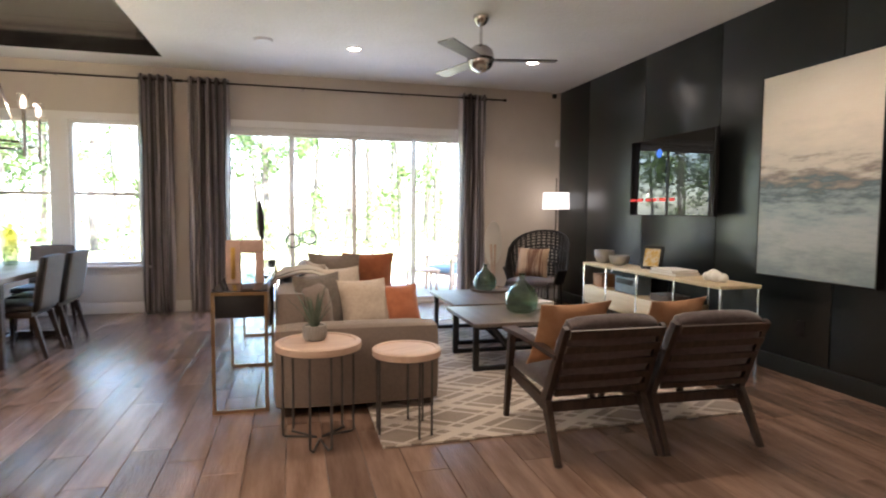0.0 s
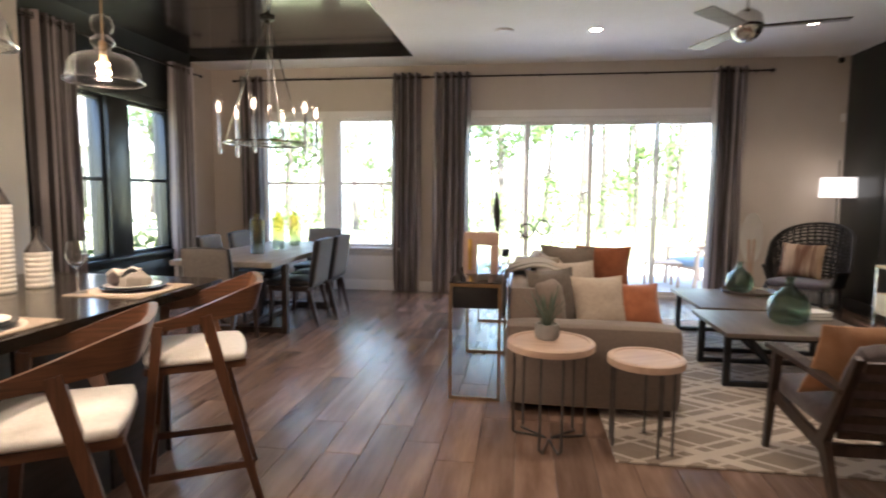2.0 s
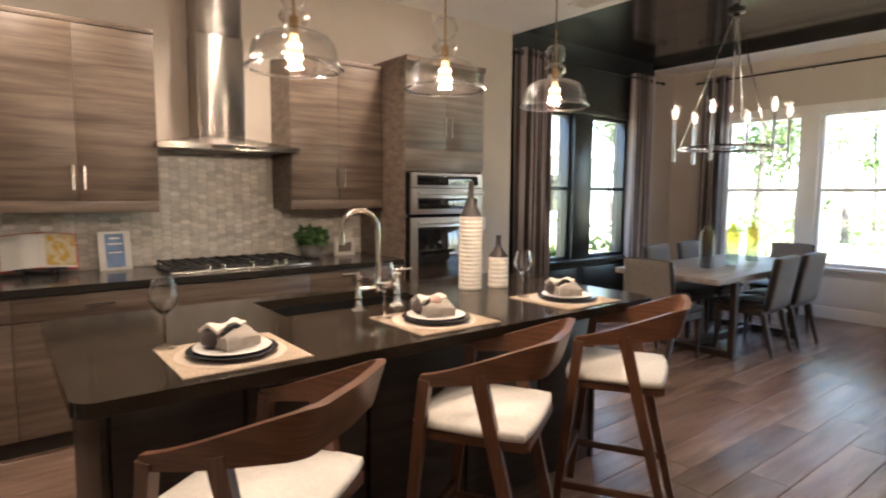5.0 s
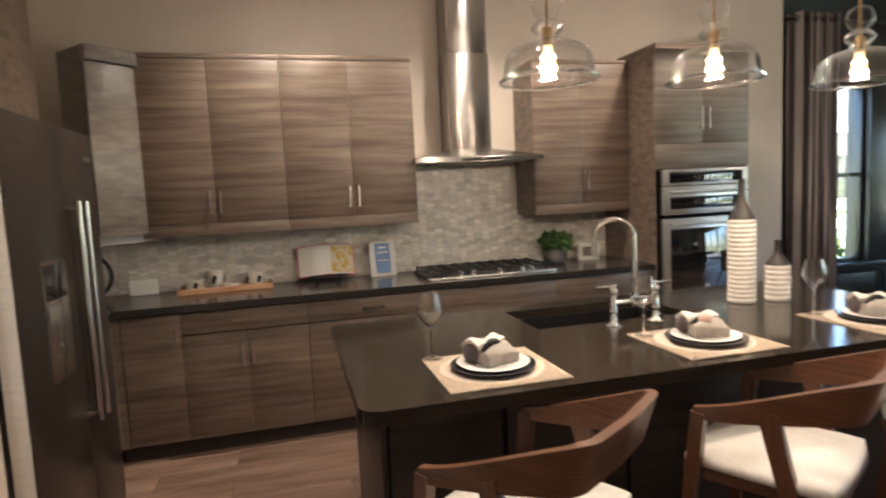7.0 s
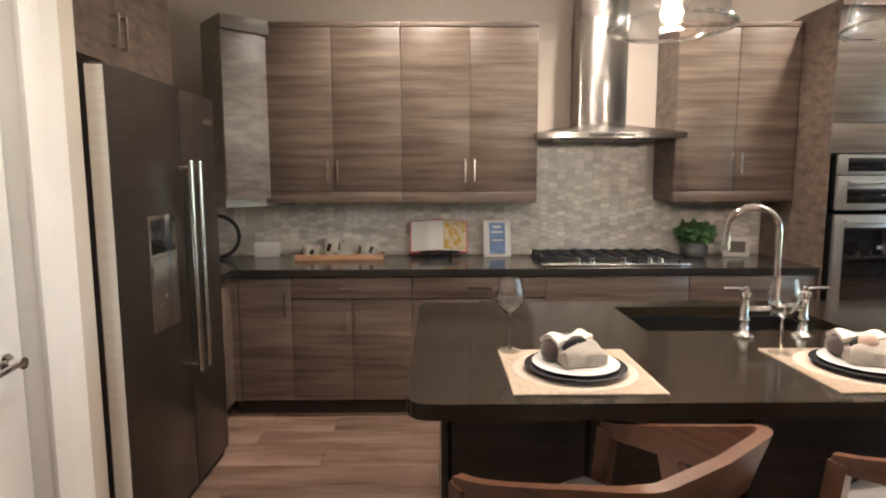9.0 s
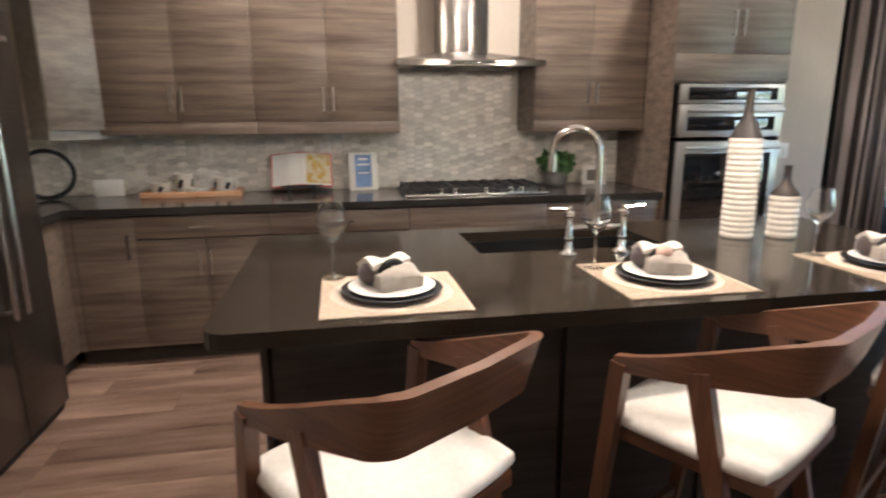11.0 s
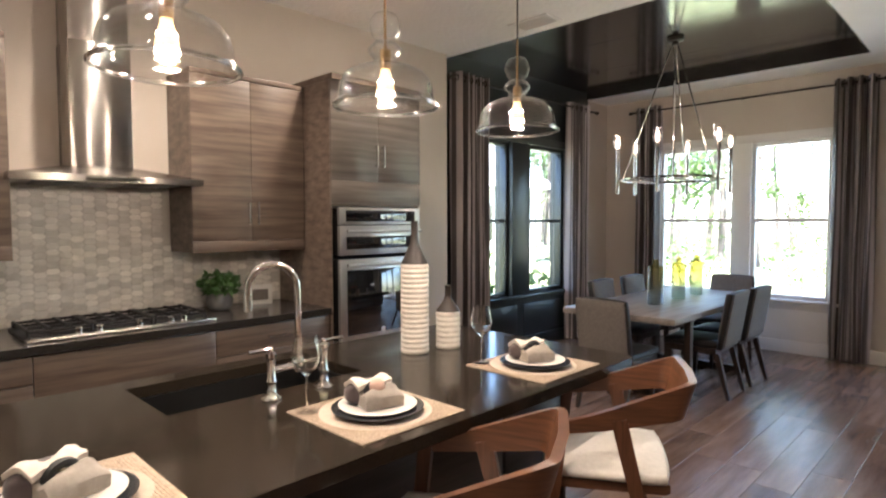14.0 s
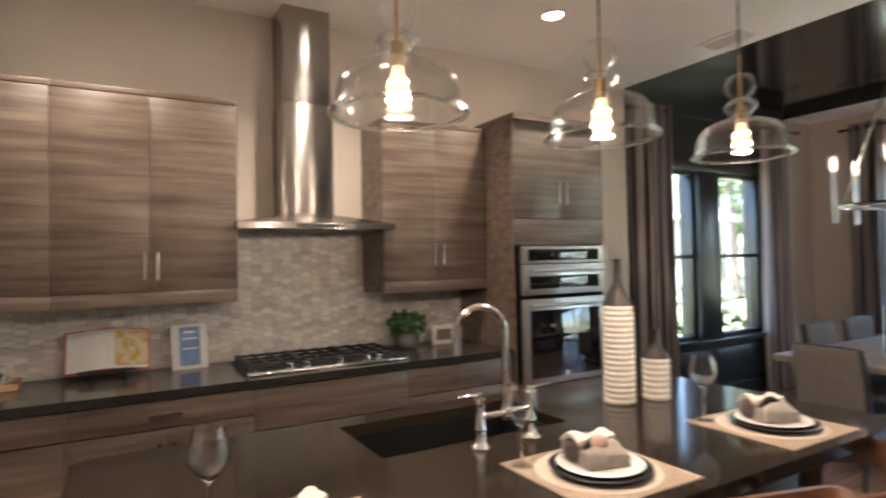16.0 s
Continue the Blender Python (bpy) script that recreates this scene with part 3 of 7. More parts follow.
def sash_window(name, w, h, mid, m, mat, label):
    """A double-hung window in the local xz plane: frame, sashes, meeting rail, two panes."""
    root = tagged(new(name), label, "window", "", "structure")
    root.matrix_basis = m
    f = 0.04
    part("window_frame", boxes(((0, 0, 0), (f, 0.09, h)), ((w - f, 0, 0), (w, 0.09, h)), ((f, 0, 0), (w - f, 0.09, f)), ((f, 0, h - f), (w - f, 0.09, h)), bev=0.003), mat, root)
    part("meeting_rail", boxes(((f, 0.015, mid - 0.02), (w - f, 0.06, mid + 0.02)), bev=0.003), mat, root)
    part("pane", boxes(((f, 0.03, f), (w - f, 0.034, mid - 0.02))), PANE, root).visible_shadow = False
    part("pane", boxes(((f, 0.045, mid + 0.02), (w - f, 0.049, h - f))), PANE, root).visible_shadow = False
    return root


sash_window("window_1", 0.9, 1.77, 0.88, pose(0.6, N + 0.04, 0.6), WHITE, "white double-hung window over the dining table")
sash_window("window_2", 0.79, 1.77, 0.88, pose(1.68, N + 0.04, 0.6), WHITE, "white double-hung window beside a grey curtain")
sash_window("window_3", W1[1] - W1[0], 1.73, 0.85, pose(-0.19, W1[0], WS, 0, 0, 90), BLACK, "black-framed double-hung window in the black wall")
sash_window("window_4", W2[1] - W2[0], 1.73, 0.85, pose(-0.19, W2[0], WS, 0, 0, 90), BLACK, "black-framed double-hung window in the black wall")
structure("trim_dining_windows", boxes(((-0.148, 3.34, WS - 0.05), (-0.09, 5.36, WS)), ((-0.148, 3.36, 2.36), (-0.128, 5.33, 2.45)), ((-0.148, W1[1], WS), (-0.128, W2[0], 2.36)), ((-0.148, W2[1], WS), (-0.128, W2[1] + 0.09, 2.36)),
    ((-0.148, 3.36, 0.18), (-0.138, 4.24, 0.52)), ((-0.148, 4.36, 0.18), (-0.138, 5.32, 0.52)), bev=0.003), BLACK)
root = tagged(new("door_1"), "four-panel sliding glass door in slim white frames", "door", "", "structure")
part("door_frame", boxes(((3.42, N + 0.02, 0), (3.46, N + 0.12, 2.36)), ((6.76, N + 0.02, 0), (6.80, N + 0.12, 2.36)), ((3.46, N + 0.02, 2.31), (6.76, N + 0.12, 2.36)), ((3.46, N + 0.02, 0), (6.76, N + 0.12, 0.03)), bev=0.003), WHITE, root)
for i in range(4):
    x0, x1 = 3.462 + i * 0.824, 3.462 + (i + 1) * 0.824
    y = N + 0.04 + 0.03 * (i in (1, 2))
    pn = part("sliding_panel", boxes(((x0, y, 0.032), (x0 + 0.03, y + 0.028, 2.308)), ((x1 - 0.03, y, 0.032), (x1, y + 0.028, 2.308)), ((x0 + 0.03, y, 0.032), (x1 - 0.03, y + 0.028, 0.09)), ((x0 + 0.03, y, 2.26), (x1 - 0.03, y + 0.028, 2.308)), bev=0.002), WHITE, root)
    part("pane", boxes(((x0 + 0.03, y + 0.012, 0.09), (x1 - 0.03, y + 0.016, 2.26))), PANE, pn).visible_shadow = False
# pantry door
root = tagged(new("door_2"), "white pantry door with a dark glass panel and nickel lever", "door", "", "structure")
slab = part("door_slab", boxes(((2.345, -2.375, 0.008), (2.475, -2.335, 2.05)), ((2.965, -2.375, 0.008), (3.095, -2.335, 2.05)), ((2.475, -2.375, 0.008), (2.965, -2.335, 0.24)), ((2.475, -2.375, 1.92), (2.965, -2.335, 2.05)), bev=0.003), WHITE, root)
part("door_glass", boxes(((2.475, -2.36, 0.24), (2.965, -2.35, 1.92))), DGLASS, slab, "dark glass panel")
part("glazing_bead", boxes(((2.475, -2.349, 0.24), (2.485, -2.334, 1.92)), ((2.955, -2.349, 0.24), (2.965, -2.334, 1.92)), ((2.485, -2.349, 0.24), (2.955, -2.334, 0.25)), ((2.485, -2.349, 1.91), (2.955, -2.334, 1.92)), bev=0.002), WHITE, slab)
bm = bmesh.new()
lathe(bm, ((0.028, 0), (0.028, 0.012), (0.012, 0.016), (0.012, 0.05), (0.018, 0.055), (0.018, 0.06)), (2.42, -2.335, 0.92), 16, Matrix.Rotation(radians(-90), 3, "X"))
tube(bm, ((2.42, -2.28, 0.92), (2.46, -2.277, 0.922), (2.52, -2.28, 0.915)), 0.009)
part("door_handle", bm, CHROME, root, "polished nickel lever handle")
structure("trim_door", boxes(((2.26, -2.279, 0), (2.345, -2.258, 2.13)), ((3.095, -2.279, 0), (3.18, -2.258, 2.13)), ((2.345, -2.279, 2.055), (3.095, -2.258, 2.13)), bev=0.004), WHITE)


# ---- curtains ----
def curtain(label, along, z0, z1, folds, m, seed):
    """A pleated drape on grommets, in local x, hanging behind local y = 0."""
    rnd = random.Random(seed)
    root = thing("curtain", label, "curtain", group="grey curtains")
    root.matrix_basis = m
    n, rows = folds * 8, 8
    ph = [rnd.uniform(-0.25, 0.25) for _ in range(folds + 1)]
    bm = bmesh.new()
    grids = []
    for off in (-0.003, 0.003):
        g = []
        for i in range(n + 1):
            u = i / n
            col = []
            for j in range(rows + 1):
                v = j / rows
                a = 2 * math.pi * (u * folds) + ph[int(u * folds)] * (1 - v)
                amp = 0.055 * (1 + 0.25 * math.sin(3 * u + 4 * v + seed))
                x = u * along + 0.012 * math.sin(7 * v + i * 0.3 + seed) * (1 - v)
                col.append(bm.verts.new((x, amp * math.cos(a) + off, z0 + (z1 - z0) * v)))
            g.append(col)
        grids.append(g)
    for g in grids:
        for i in range(n):
            for j in range(rows):
                bm.faces.new((g[i][j], g[i + 1][j], g[i + 1][j + 1], g[i][j + 1]))
    a, b = grids
    for j in range(rows):
        bm.faces.new((a[0][j], b[0][j], b[0][j + 1], a[0][j + 1]))
        bm.faces.new((a[n][j + 1], b[n][j + 1], b[n][j], a[n][j]))
    for i in range(n):
        bm.faces.new((a[i][rows], b[i][rows], b[i + 1][rows], a[i + 1][rows]))
        bm.faces.new((a[i + 1][0], b[i + 1][0], b[i][0], a[i][0]))
    part("drape", bm, CURT, root)
    for k in range(2 * folds):
        u = (k + 0.5) / (2 * folds)
        bm = bmesh.new()
        pts = [(u * along + 0.004, 0.028 * math.cos(t), z1 - 0.055 + 0.028 * math.sin(t)) for t in [2 * math.pi * q / 12 for q in range(12)]]
        tube(bm, pts, 0.007, 5, True)
        part("grommet", bm, BRONZE, root)
    return root


ROD = 2.875
curtain("grey-brown striped curtain hanging at a white window", 0.34, 0.015, ROD + 0.055, 3, pose(0.31, N - 0.11, 0), 1)
curtain("grey-brown striped curtain hanging at a white window", 0.38, 0.015, ROD + 0.055, 4, pose(2.48, N - 0.11, 0), 2)
curtain("wide grey-brown striped curtain beside the sliding door", 0.50, 0.015, ROD + 0.055, 5, pose(3.03, N - 0.11, 0), 3)
curtain("grey-brown striped curtain gathered beside the sliding door", 0.40, 0.015, ROD + 0.055, 4, pose(6.55, N - 0.11, 0), 4)
curtain("grey-brown striped curtain on the black dining wall", 0.52, 0.015, ROD + 0.055, 5, pose(-0.04, 3.10, 0, 0, 0, 90), 5)
curtain("grey-brown striped curtain in the dining corner", 0.44, 0.015, ROD + 0.055, 4, pose(-0.04, 5.14, 0, 0, 0, 90), 6)


def curtain_rod(label, p, q, hold, n):
    root = thing("curtain_rod", label, "curtain rod", group="curtain rods")
    bm = bmesh.new()
    rod(bm, p, q, 0.011)
    part("pole", bm, BRONZE, root)
    p, q = Vector(p), Vector(q)
    d = (q - p).normalized()
    for c, s in ((p, -1), (q, 1)):
        bm = bmesh.new()
        lathe(bm, ((0.011, 0), (0.02, 0.004), (0.02, 0.035), (0.012, 0.045)), c, 12, (d * s).to_track_quat("Z", "Y").to_matrix())
        part("finial", bm, BRONZE, root)
    for i in range(n):
        c = p + (q - p) * (0.03 + 0.94 * i / (n - 1))
        bm = bmesh.new()
        rod(bm, c, c + Vector(hold), 0.007)
        part("bracket", bm, BRONZE, root)


curtain_rod("dark bronze curtain rod above the dining windows", (0.27, N - 0.11, ROD), (2.90, N - 0.11, ROD), (0, 0.108, 0), 3)
curtain_rod("long dark bronze curtain rod above the sliding door", (2.99, N - 0.11, ROD), (7.19, N - 0.11, ROD), (0, 0.108, 0), 4)
curtain_rod("dark bronze curtain rod on the black wall", (-0.04, 3.02, ROD), (-0.04, 5.78, ROD), (-0.108, 0, 0), 3)


# ---- ceiling fittings ----
def downlight(x, y):
    root = thing("downlight", "round recessed ceiling downlight, switched on", "ceiling light", (x, y, H), group="recessed downlights")
    bm = bmesh.new()
    lathe(bm, ((0.085, -0.0015), (0.09, -0.006), (0.062, -0.012), (0.06, -0.004)), seg=28)
    part("trim_ring", bm, WHITE, root)
    bm = bmesh.new()
    lathe(bm, ((0.059, -0.006), (0.03, -0.009)), seg=24)
    part("lens", bm, CANM, root, "glowing lens")
    lamp("downlight_lamp", "SPOT", CAN * (1.6 if x < 1 else 1.4 if x < 3 else 1.0), (1.0, 0.82, 0.60), pose(x, y, H - 0.03), cone=145 if 1 < x < 3 else 125)


# Both at y 1.6, (2.95, -1.2) and (5.5, -2.8) are unseen, added as fill.
for x, y in ((4.95, 4.76), (7.02, 4.75), (0.86, 1.39), (0.86, 0.12), (4.95, 1.6), (7.02, 1.6), (0.86, -1.2), (2.95, -1.2), (5.5, -2.8)):
    downlight(x, y)
bm = bmesh.new()
lathe(bm, ((0.10, -0.001), (0.10, -0.008), (0.085, -0.022), (0.0, -0.024)), seg=28)
solo("ceiling_speaker", bm, WHITE, "flat round white disc on the ceiling", "ceiling speaker", (4.01, 4.7, H))
root = thing("ceiling_vent", "white slatted air vent in the ceiling", "air vent", (1.1, 2.82, H))
part("vent_frame", boxes(((-0.19, -0.11, -0.01), (-0.16, 0.11, -0.001)), ((0.16, -0.11, -0.01), (0.19, 0.11, -0.001)), ((-0.16, -0.11, -0.01), (0.16, -0.085, -0.001)), ((-0.16, 0.085, -0.01), (0.16, 0.11, -0.001))), WHITE, root)
for i in range(8):
    bm = bmesh.new()
    bar(bm, (-0.16, -0.075 + i * 0.0214, -0.006), (0.16, -0.075 + i * 0.0214, -0.006), 0.014, 0.003, (0, 0.6, 1))
    part("slat", bm, WHITE, root)
root = thing("security_camera", "small white and black security camera in the ceiling corner", "security camera", (8.0, 6.2, H))
part("mount", boxes(((-0.03, -0.03, -0.035), (0.03, 0.03, -0.001)), bev=0.006), WHITE, root)
bm = bmesh.new()
lathe(bm, ((0.012, -0.10), (0.03, -0.085), (0.034, -0.06), (0.03, -0.036)), seg=16)
part("lens_housing", bm, DGLASS, root)
solo("motion_sensor", boxes(((-0.03, -0.03, -0.05), (0.03, -0.001, 0.05)), bev=0.008), WHITE, "small white wall sensor", "wall sensor", (8.09, N, 2.31))
root = thing("ceiling_fan", "brushed nickel ceiling fan at rest, blades coloured lit and shaded", "ceiling fan", (5.94, 3.4, H))
bm = bmesh.new()
lathe(bm, ((0.072, -0.001), (0.072, -0.03), (0.05, -0.07), (0.02, -0.09)), seg=28)
part("canopy", bm, STEEL, root)
bm = bmesh.new()
rod(bm, (0, 0, -0.08), (0, 0, -0.27), 0.013)
part("downrod", bm, STEEL, root)
bm = bmesh.new()
lathe(bm, ((0.02, -0.25), (0.06, -0.265), (0.10, -0.30), (0.115, -0.345), (0.118, -0.375), (0.118, -0.40), (0.11, -0.43), (0.085, -0.47), (0.045, -0.495), (0.0, -0.50)), seg=32)
part("motor_housing", bm, STEEL, root)
bm = bmesh.new()
lathe(bm, ((0.121, -0.378), (0.121, -0.398)), seg=32)
part("band", bm, BRONZE, root)
for a in (-13, 107, 227):
    bm = bmesh.new()
    pts = []
    for u in range(9):
        s = u / 8
        pts.append((0.10 + 0.58 * s, 0.062 * (0.85 + 0.3 * s - 0.25 * max(0, s - 0.8) * 5 * (s - 0.8))))
    top = []
    for z in (-0.012, 0.0):
        lo = [bm.verts.new((x, -y, z + 0.12 * -y)) for x, y in pts]
        hi = [bm.verts.new((x, y, z + 0.12 * y)) for x, y in pts]
        top.append((lo, hi))
    (l0, h0), (l1, h1) = top
    for i in range(8):
        bm.faces.new((l0[i], l0[i + 1], h0[i + 1], h0[i])), bm.faces.new((l1[i], h1[i], h1[i + 1], l1[i + 1]))
        bm.faces.new((l0[i], l1[i], l1[i + 1], l0[i + 1])), bm.faces.new((h0[i], h0[i + 1], h1[i + 1], h1[i]))
    bm.faces.new((l0[0], h0[0], h1[0], l1[0])), bm.faces.new((l0[8], l1[8], h1[8], h0[8]))
    bmesh.ops.transform(bm, matrix=pose(0, 0, -0.385, 0, 0, a), verts=bm.verts)
    # Light put into the colour: one blade shaded dark, two lit pale.
    part("blade", bm, DSTEEL if a == -13 else FANB, root)


# ---- kitchen cabinets ----
def pull(bm, p, length, upright=True, out=0.03):
    """A square bar pull on a front that faces local +x, centred at p."""
    x, y, z = p
    d = (0, 0, length / 2) if upright else (0, length / 2, 0)
    a, b = Vector((x + out, y, z)) - Vector(d), Vector((x + out, y, z)) + Vector(d)
    bar(bm, a, b, 0.011, 0.011)
    for c in (a.lerp(b, 0.08), a.lerp(b, 0.92)):
        bar(bm, (x, c.y, c.z), c, 0.009, 0.009)
    return bm


def cabinet(name, label, w, h, depth, fronts, m, mat=CAB, extra=()):
    """A cabinet whose fronts face local +x. fronts: y0, y1, z0, z1, pull y, pull z, upright (None: no pull)."""
    root = thing(name, label, "cabinet")
    root.matrix_basis = m
    part("body", boxes(((0.002, 0.001, 0), (depth - 0.021, w - 0.001, h))), mat, root)
    for k, e in enumerate(extra):
        part("crown" if k == 0 else "light_rail", boxes(e, bev=0.002), mat, root)
    for y0, y1, z0, z1, py, pz, up in fronts:
        dr = part("door" if up else "drawer_front", boxes(((depth - 0.019, y0 + 0.0015, z0 + 0.0015), (depth, y1 - 0.0015, z1 - 0.0015)), bev=0.0015), mat, root)
        if py is not None:
            part("handle", pull(bmesh.new(), (depth, py, pz), 0.14, bool(up)), PULL, dr, "brushed nickel bar pull")
    return root


def pair(w, z0, z1, pz):
    c = w / 2
    return ((0, c, z0, z1, c - 0.03, pz, True), (c, w, z0, z1, c + 0.03, pz, True))


UZ, UT = 1.295, 2.40
rail = lambda w, h: (((0.338, 0.001, h - 0.028), (0.359, w - 0.001, h)), ((0.338, 0.001, -0.001), (0.357, w - 0.001, 0.068)))
for y0, w in ((-2.18, 0.86), (-1.32, 0.855)):
    cabinet("wall_cabinet", "grey-brown wood-grain two-door wall cabinet", w, UT - UZ, 0.357, pair(w, 0.07, UT - UZ - 0.030, 0.20), pose(0, y0, UZ), CAB, rail(w, UT - UZ))
cabinet("wall_cabinet", "grey-brown wood-grain wall cabinet beside the range hood", 0.765, UT - UZ, 0.357, pair(0.765, 0.07, UT - UZ - 0.030, 0.24), pose(0, 0.405, UZ), CAB, rail(0.765, UT - UZ))
cabinet("corner_cabinet", "pale grey diagonal corner wall cabinet", 0.47, UT - UZ + 0.02, 0.30, ((0, 0.47, 0.05, UT - UZ - 0.07, 0.43, 0.22, True),), pose(0.165, -2.62 + 0.235, UZ - 0.02, 0, 0, 42) @ pose(0, -0.235, 0), CABG, (((0.281, 0.0, UT - UZ - 0.06), (0.315, 0.47, UT - UZ + 0.02)),))
cabinet("fridge_cabinet", "grey-brown wall cabinet above the refrigerator", 1.0, 0.62, 0.55, pair(1.0, 0.005, 0.56, 0.14), pose(2.055, -2.968, 1.90, 0, 0, 90), CAB, (((0.531, 0, 0.563), (0.565, 1.0, 0.62)),))
B0, BT = 0.10, 0.872
for nm, lab, y0, w, fr in (
    ("base_cabinet", "dark wood-grain base cabinet with one door", -2.285, 0.315, ((0, 0.315, 0.005, 0.765, 0.28, 0.6, True),)),
    ("base_cabinet", "dark wood-grain base cabinet with a drawer over two doors", -1.97, 0.72, ((0, 0.72, 0.635, 0.765, 0.36, 0.70, False), *pair(0.72, 0.005, 0.63, 0.50))),
    ("base_cabinet", "dark wood-grain base cabinet with a drawer over two doors", -1.25, 0.80, ((0, 0.80, 0.635, 0.765, 0.40, 0.70, False), *pair(0.80, 0.005, 0.63, 0.50))),
    ("drawer_cabinet", "dark wood-grain drawer cabinet under the cooktop", -0.45, 0.86, ((0, 0.86, 0.55, 0.765, None, 0, False), (0, 0.86, 0.28, 0.545, 0.43, 0.42, False), (0, 0.86, 0.005, 0.275, 0.43, 0.16, False))),
    ("drawer_cabinet", "dark wood-grain drawer cabinet beside the ovens", 0.41, 0.76, ((0, 0.76, 0.61, 0.765, 0.38, 0.69, False), (0, 0.76, 0.31, 0.605, 0.38, 0.46, False), (0, 0.76, 0.005, 0.305, 0.38, 0.16, False)))):
    cabinet(nm, lab, w, BT - B0, 0.64, fr, pose(0, y0, B0))
cabinet("base_cabinet", "dark wood-grain base cabinet beside the refrigerator", 0.43, BT - B0, 0.64, ((0, 0.43, 0.005, 0.765, None, 0, True),), pose(1.075, -2.968, B0, 0, 0, 90))
solo("corner_base_cabinet", boxes(((0.003, -2.966, B0), (0.636, -2.29, BT))), CAB, "dark wood-grain blind corner base cabinet", "cabinet")
structure("trim_toe_kick", boxes(((0.02, -2.34, 0), (0.575, 1.168, B0 - 0.002)), ((0.575, -2.94, 0), (1.07, -2.39, B0 - 0.002))), KICK)
solo("countertop", boxes(((0.002, -2.966, BT + 0.001), (0.668, 1.172, 0.914)), ((0.668, -2.966, BT + 0.001), (1.085, -2.302, 0.914))), GRANITE, "polished dark stone L-shaped countertop on the base cabinets", "countertop")

# oven tower
TW = 0.79
root = thing("oven_tower", "tall grey-brown cabinet housing two built-in ovens", "cabinet", (0, 1.176, 0))
for nm, a, b in (("side_panel", (0.002, 0, 0), (0.655, 0.018, 2.40)), ("side_panel", (0.002, TW - 0.018, 0), (0.655, TW, 2.40)), ("upper_box", (0.002, 0.019, 1.585), (0.654, TW - 0.019, 2.40)), ("lower_box", (0.002, 0.019, 0.10), (0.653, TW - 0.019, 0.66)), ("plinth", (0.05, 0.019, 0), (0.58, TW - 0.019, 0.099)), ("crown", (0.002, 0, 2.402), (0.695, TW, 2.44))):
    part(nm, boxes((a, b)), CAB, root)
# Upper doors and filler carry their reflected grey in the laminate colour.
for i, (a, b, py) in enumerate(((0.0, TW / 2, TW / 2 - 0.03), (TW / 2, TW, TW / 2 + 0.03))):
    dr = part("door", boxes(((0.657, a + 0.0015, 1.757), (0.675, b - 0.0015, 2.398)), bev=0.0015), CABG, root)
    part("handle", pull(bmesh.new(), (0.675, py, 1.93), 0.15), PULL, dr, "brushed nickel bar pull")
part("filler_panel", boxes(((0.657, 0.0015, 1.60), (0.675, TW - 0.0015, 1.754)), bev=0.0015), CABG, root)
part("drawer_front", boxes(((0.657, 0.0015, 0.105), (0.675, TW - 0.0015, 0.655)), bev=0.0015), CAB, root)


def oven(name, label, y0, z0, z1, ctrl):
    """A built-in oven facing +x: steel door with a dark window, a bar handle, and a control strip on top."""
    w = 0.715
    root = thing(name, label, "oven", (0.03, y0, z0), group="built-in ovens")
    h = z1 - z0
    part("body", boxes(((0.0, 0.012, 0.004), (0.648, w - 0.012, h - 0.004))), IRON, root)
    top = h - ctrl
    dr = part("door", boxes(((0.652, 0, 0.0), (0.680, w, top - 0.006)), bev=0.004), OVENS, root)
    part("window", boxes(((0.679, 0.055, 0.04), (0.683, w - 0.055, top - 0.08)), bev=0.002), DGLASS, dr, "dark oven window")
    bm = bmesh.new()
    rod(bm, (0.725, 0.03, top - 0.045), (0.725, w - 0.03, top - 0.045), 0.011)
    for y in (0.06, w - 0.06):
        rod(bm, (0.68, y, top - 0.045), (0.725, y, top - 0.045), 0.008)
    part("handle", bm, OVENS, dr)
    if ctrl > 0.02:
        cp = part("control_panel", boxes(((0.652, 0, top), (0.678, w, h)), bev=0.003), OVENS, root)
        part("display", boxes(((0.677, 0.05, top + 0.02), (0.681, w - 0.05, h - 0.02)), bev=0.002), DGLASS, cp)
    else:
        bm = bmesh.new()
        lathe(bm, ((0.018, 0), (0.018, 0.003)), (0.6815, w * 0.5, 0.055), 16, Matrix.Rotation(radians(90), 3, "Y"))
        part("badge", bm, PLATE, dr, "small round pale badge")
    return root


oven("microwave_oven", "stainless steel built-in microwave oven with a dark window", 1.213, 1.255, 1.575, 0.115)
oven("wall_oven", "stainless steel wall oven with a large dark window", 1.213, 0.675, 1.235, 0.0)

# range hood
root = thing("range_hood", "brushed steel chimney range hood above the cooktop", "range hood", (0, -0.03, 0))
bm = bmesh.new()
lo = [bm.verts.new(p) for p in ((0.003, -0.46, 1.69), (0.47, -0.46, 1.69), (0.47, 0.46, 1.69), (0.003, 0.46, 1.69))]
md = [bm.verts.new(p) for p in ((0.003, -0.46, 1.722), (0.47, -0.46, 1.725), (0.47, 0.46, 1.725), (0.003, 0.46, 1.722))]
hi = [bm.verts.new(p) for p in ((0.003, -0.165, 1.785), (0.262, -0.165, 1.785), (0.262, 0.165, 1.785), (0.003, 0.165, 1.785))]
for a, b in ((lo, md), (md, hi)):
    for i in range(4):
        bm.faces.new((a[i], a[(i + 1) % 4], b[(i + 1) % 4], b[i]))
bm.faces.new(lo[::-1]), bm.faces.new(hi)
part("canopy", bm, HOODS, root)
bm = boxes(((0.003, -0.154, 1.785), (0.25, 0.154, 2.46)), bev=0.004)
part("lower_duct_cover", bm, HOODS, root)
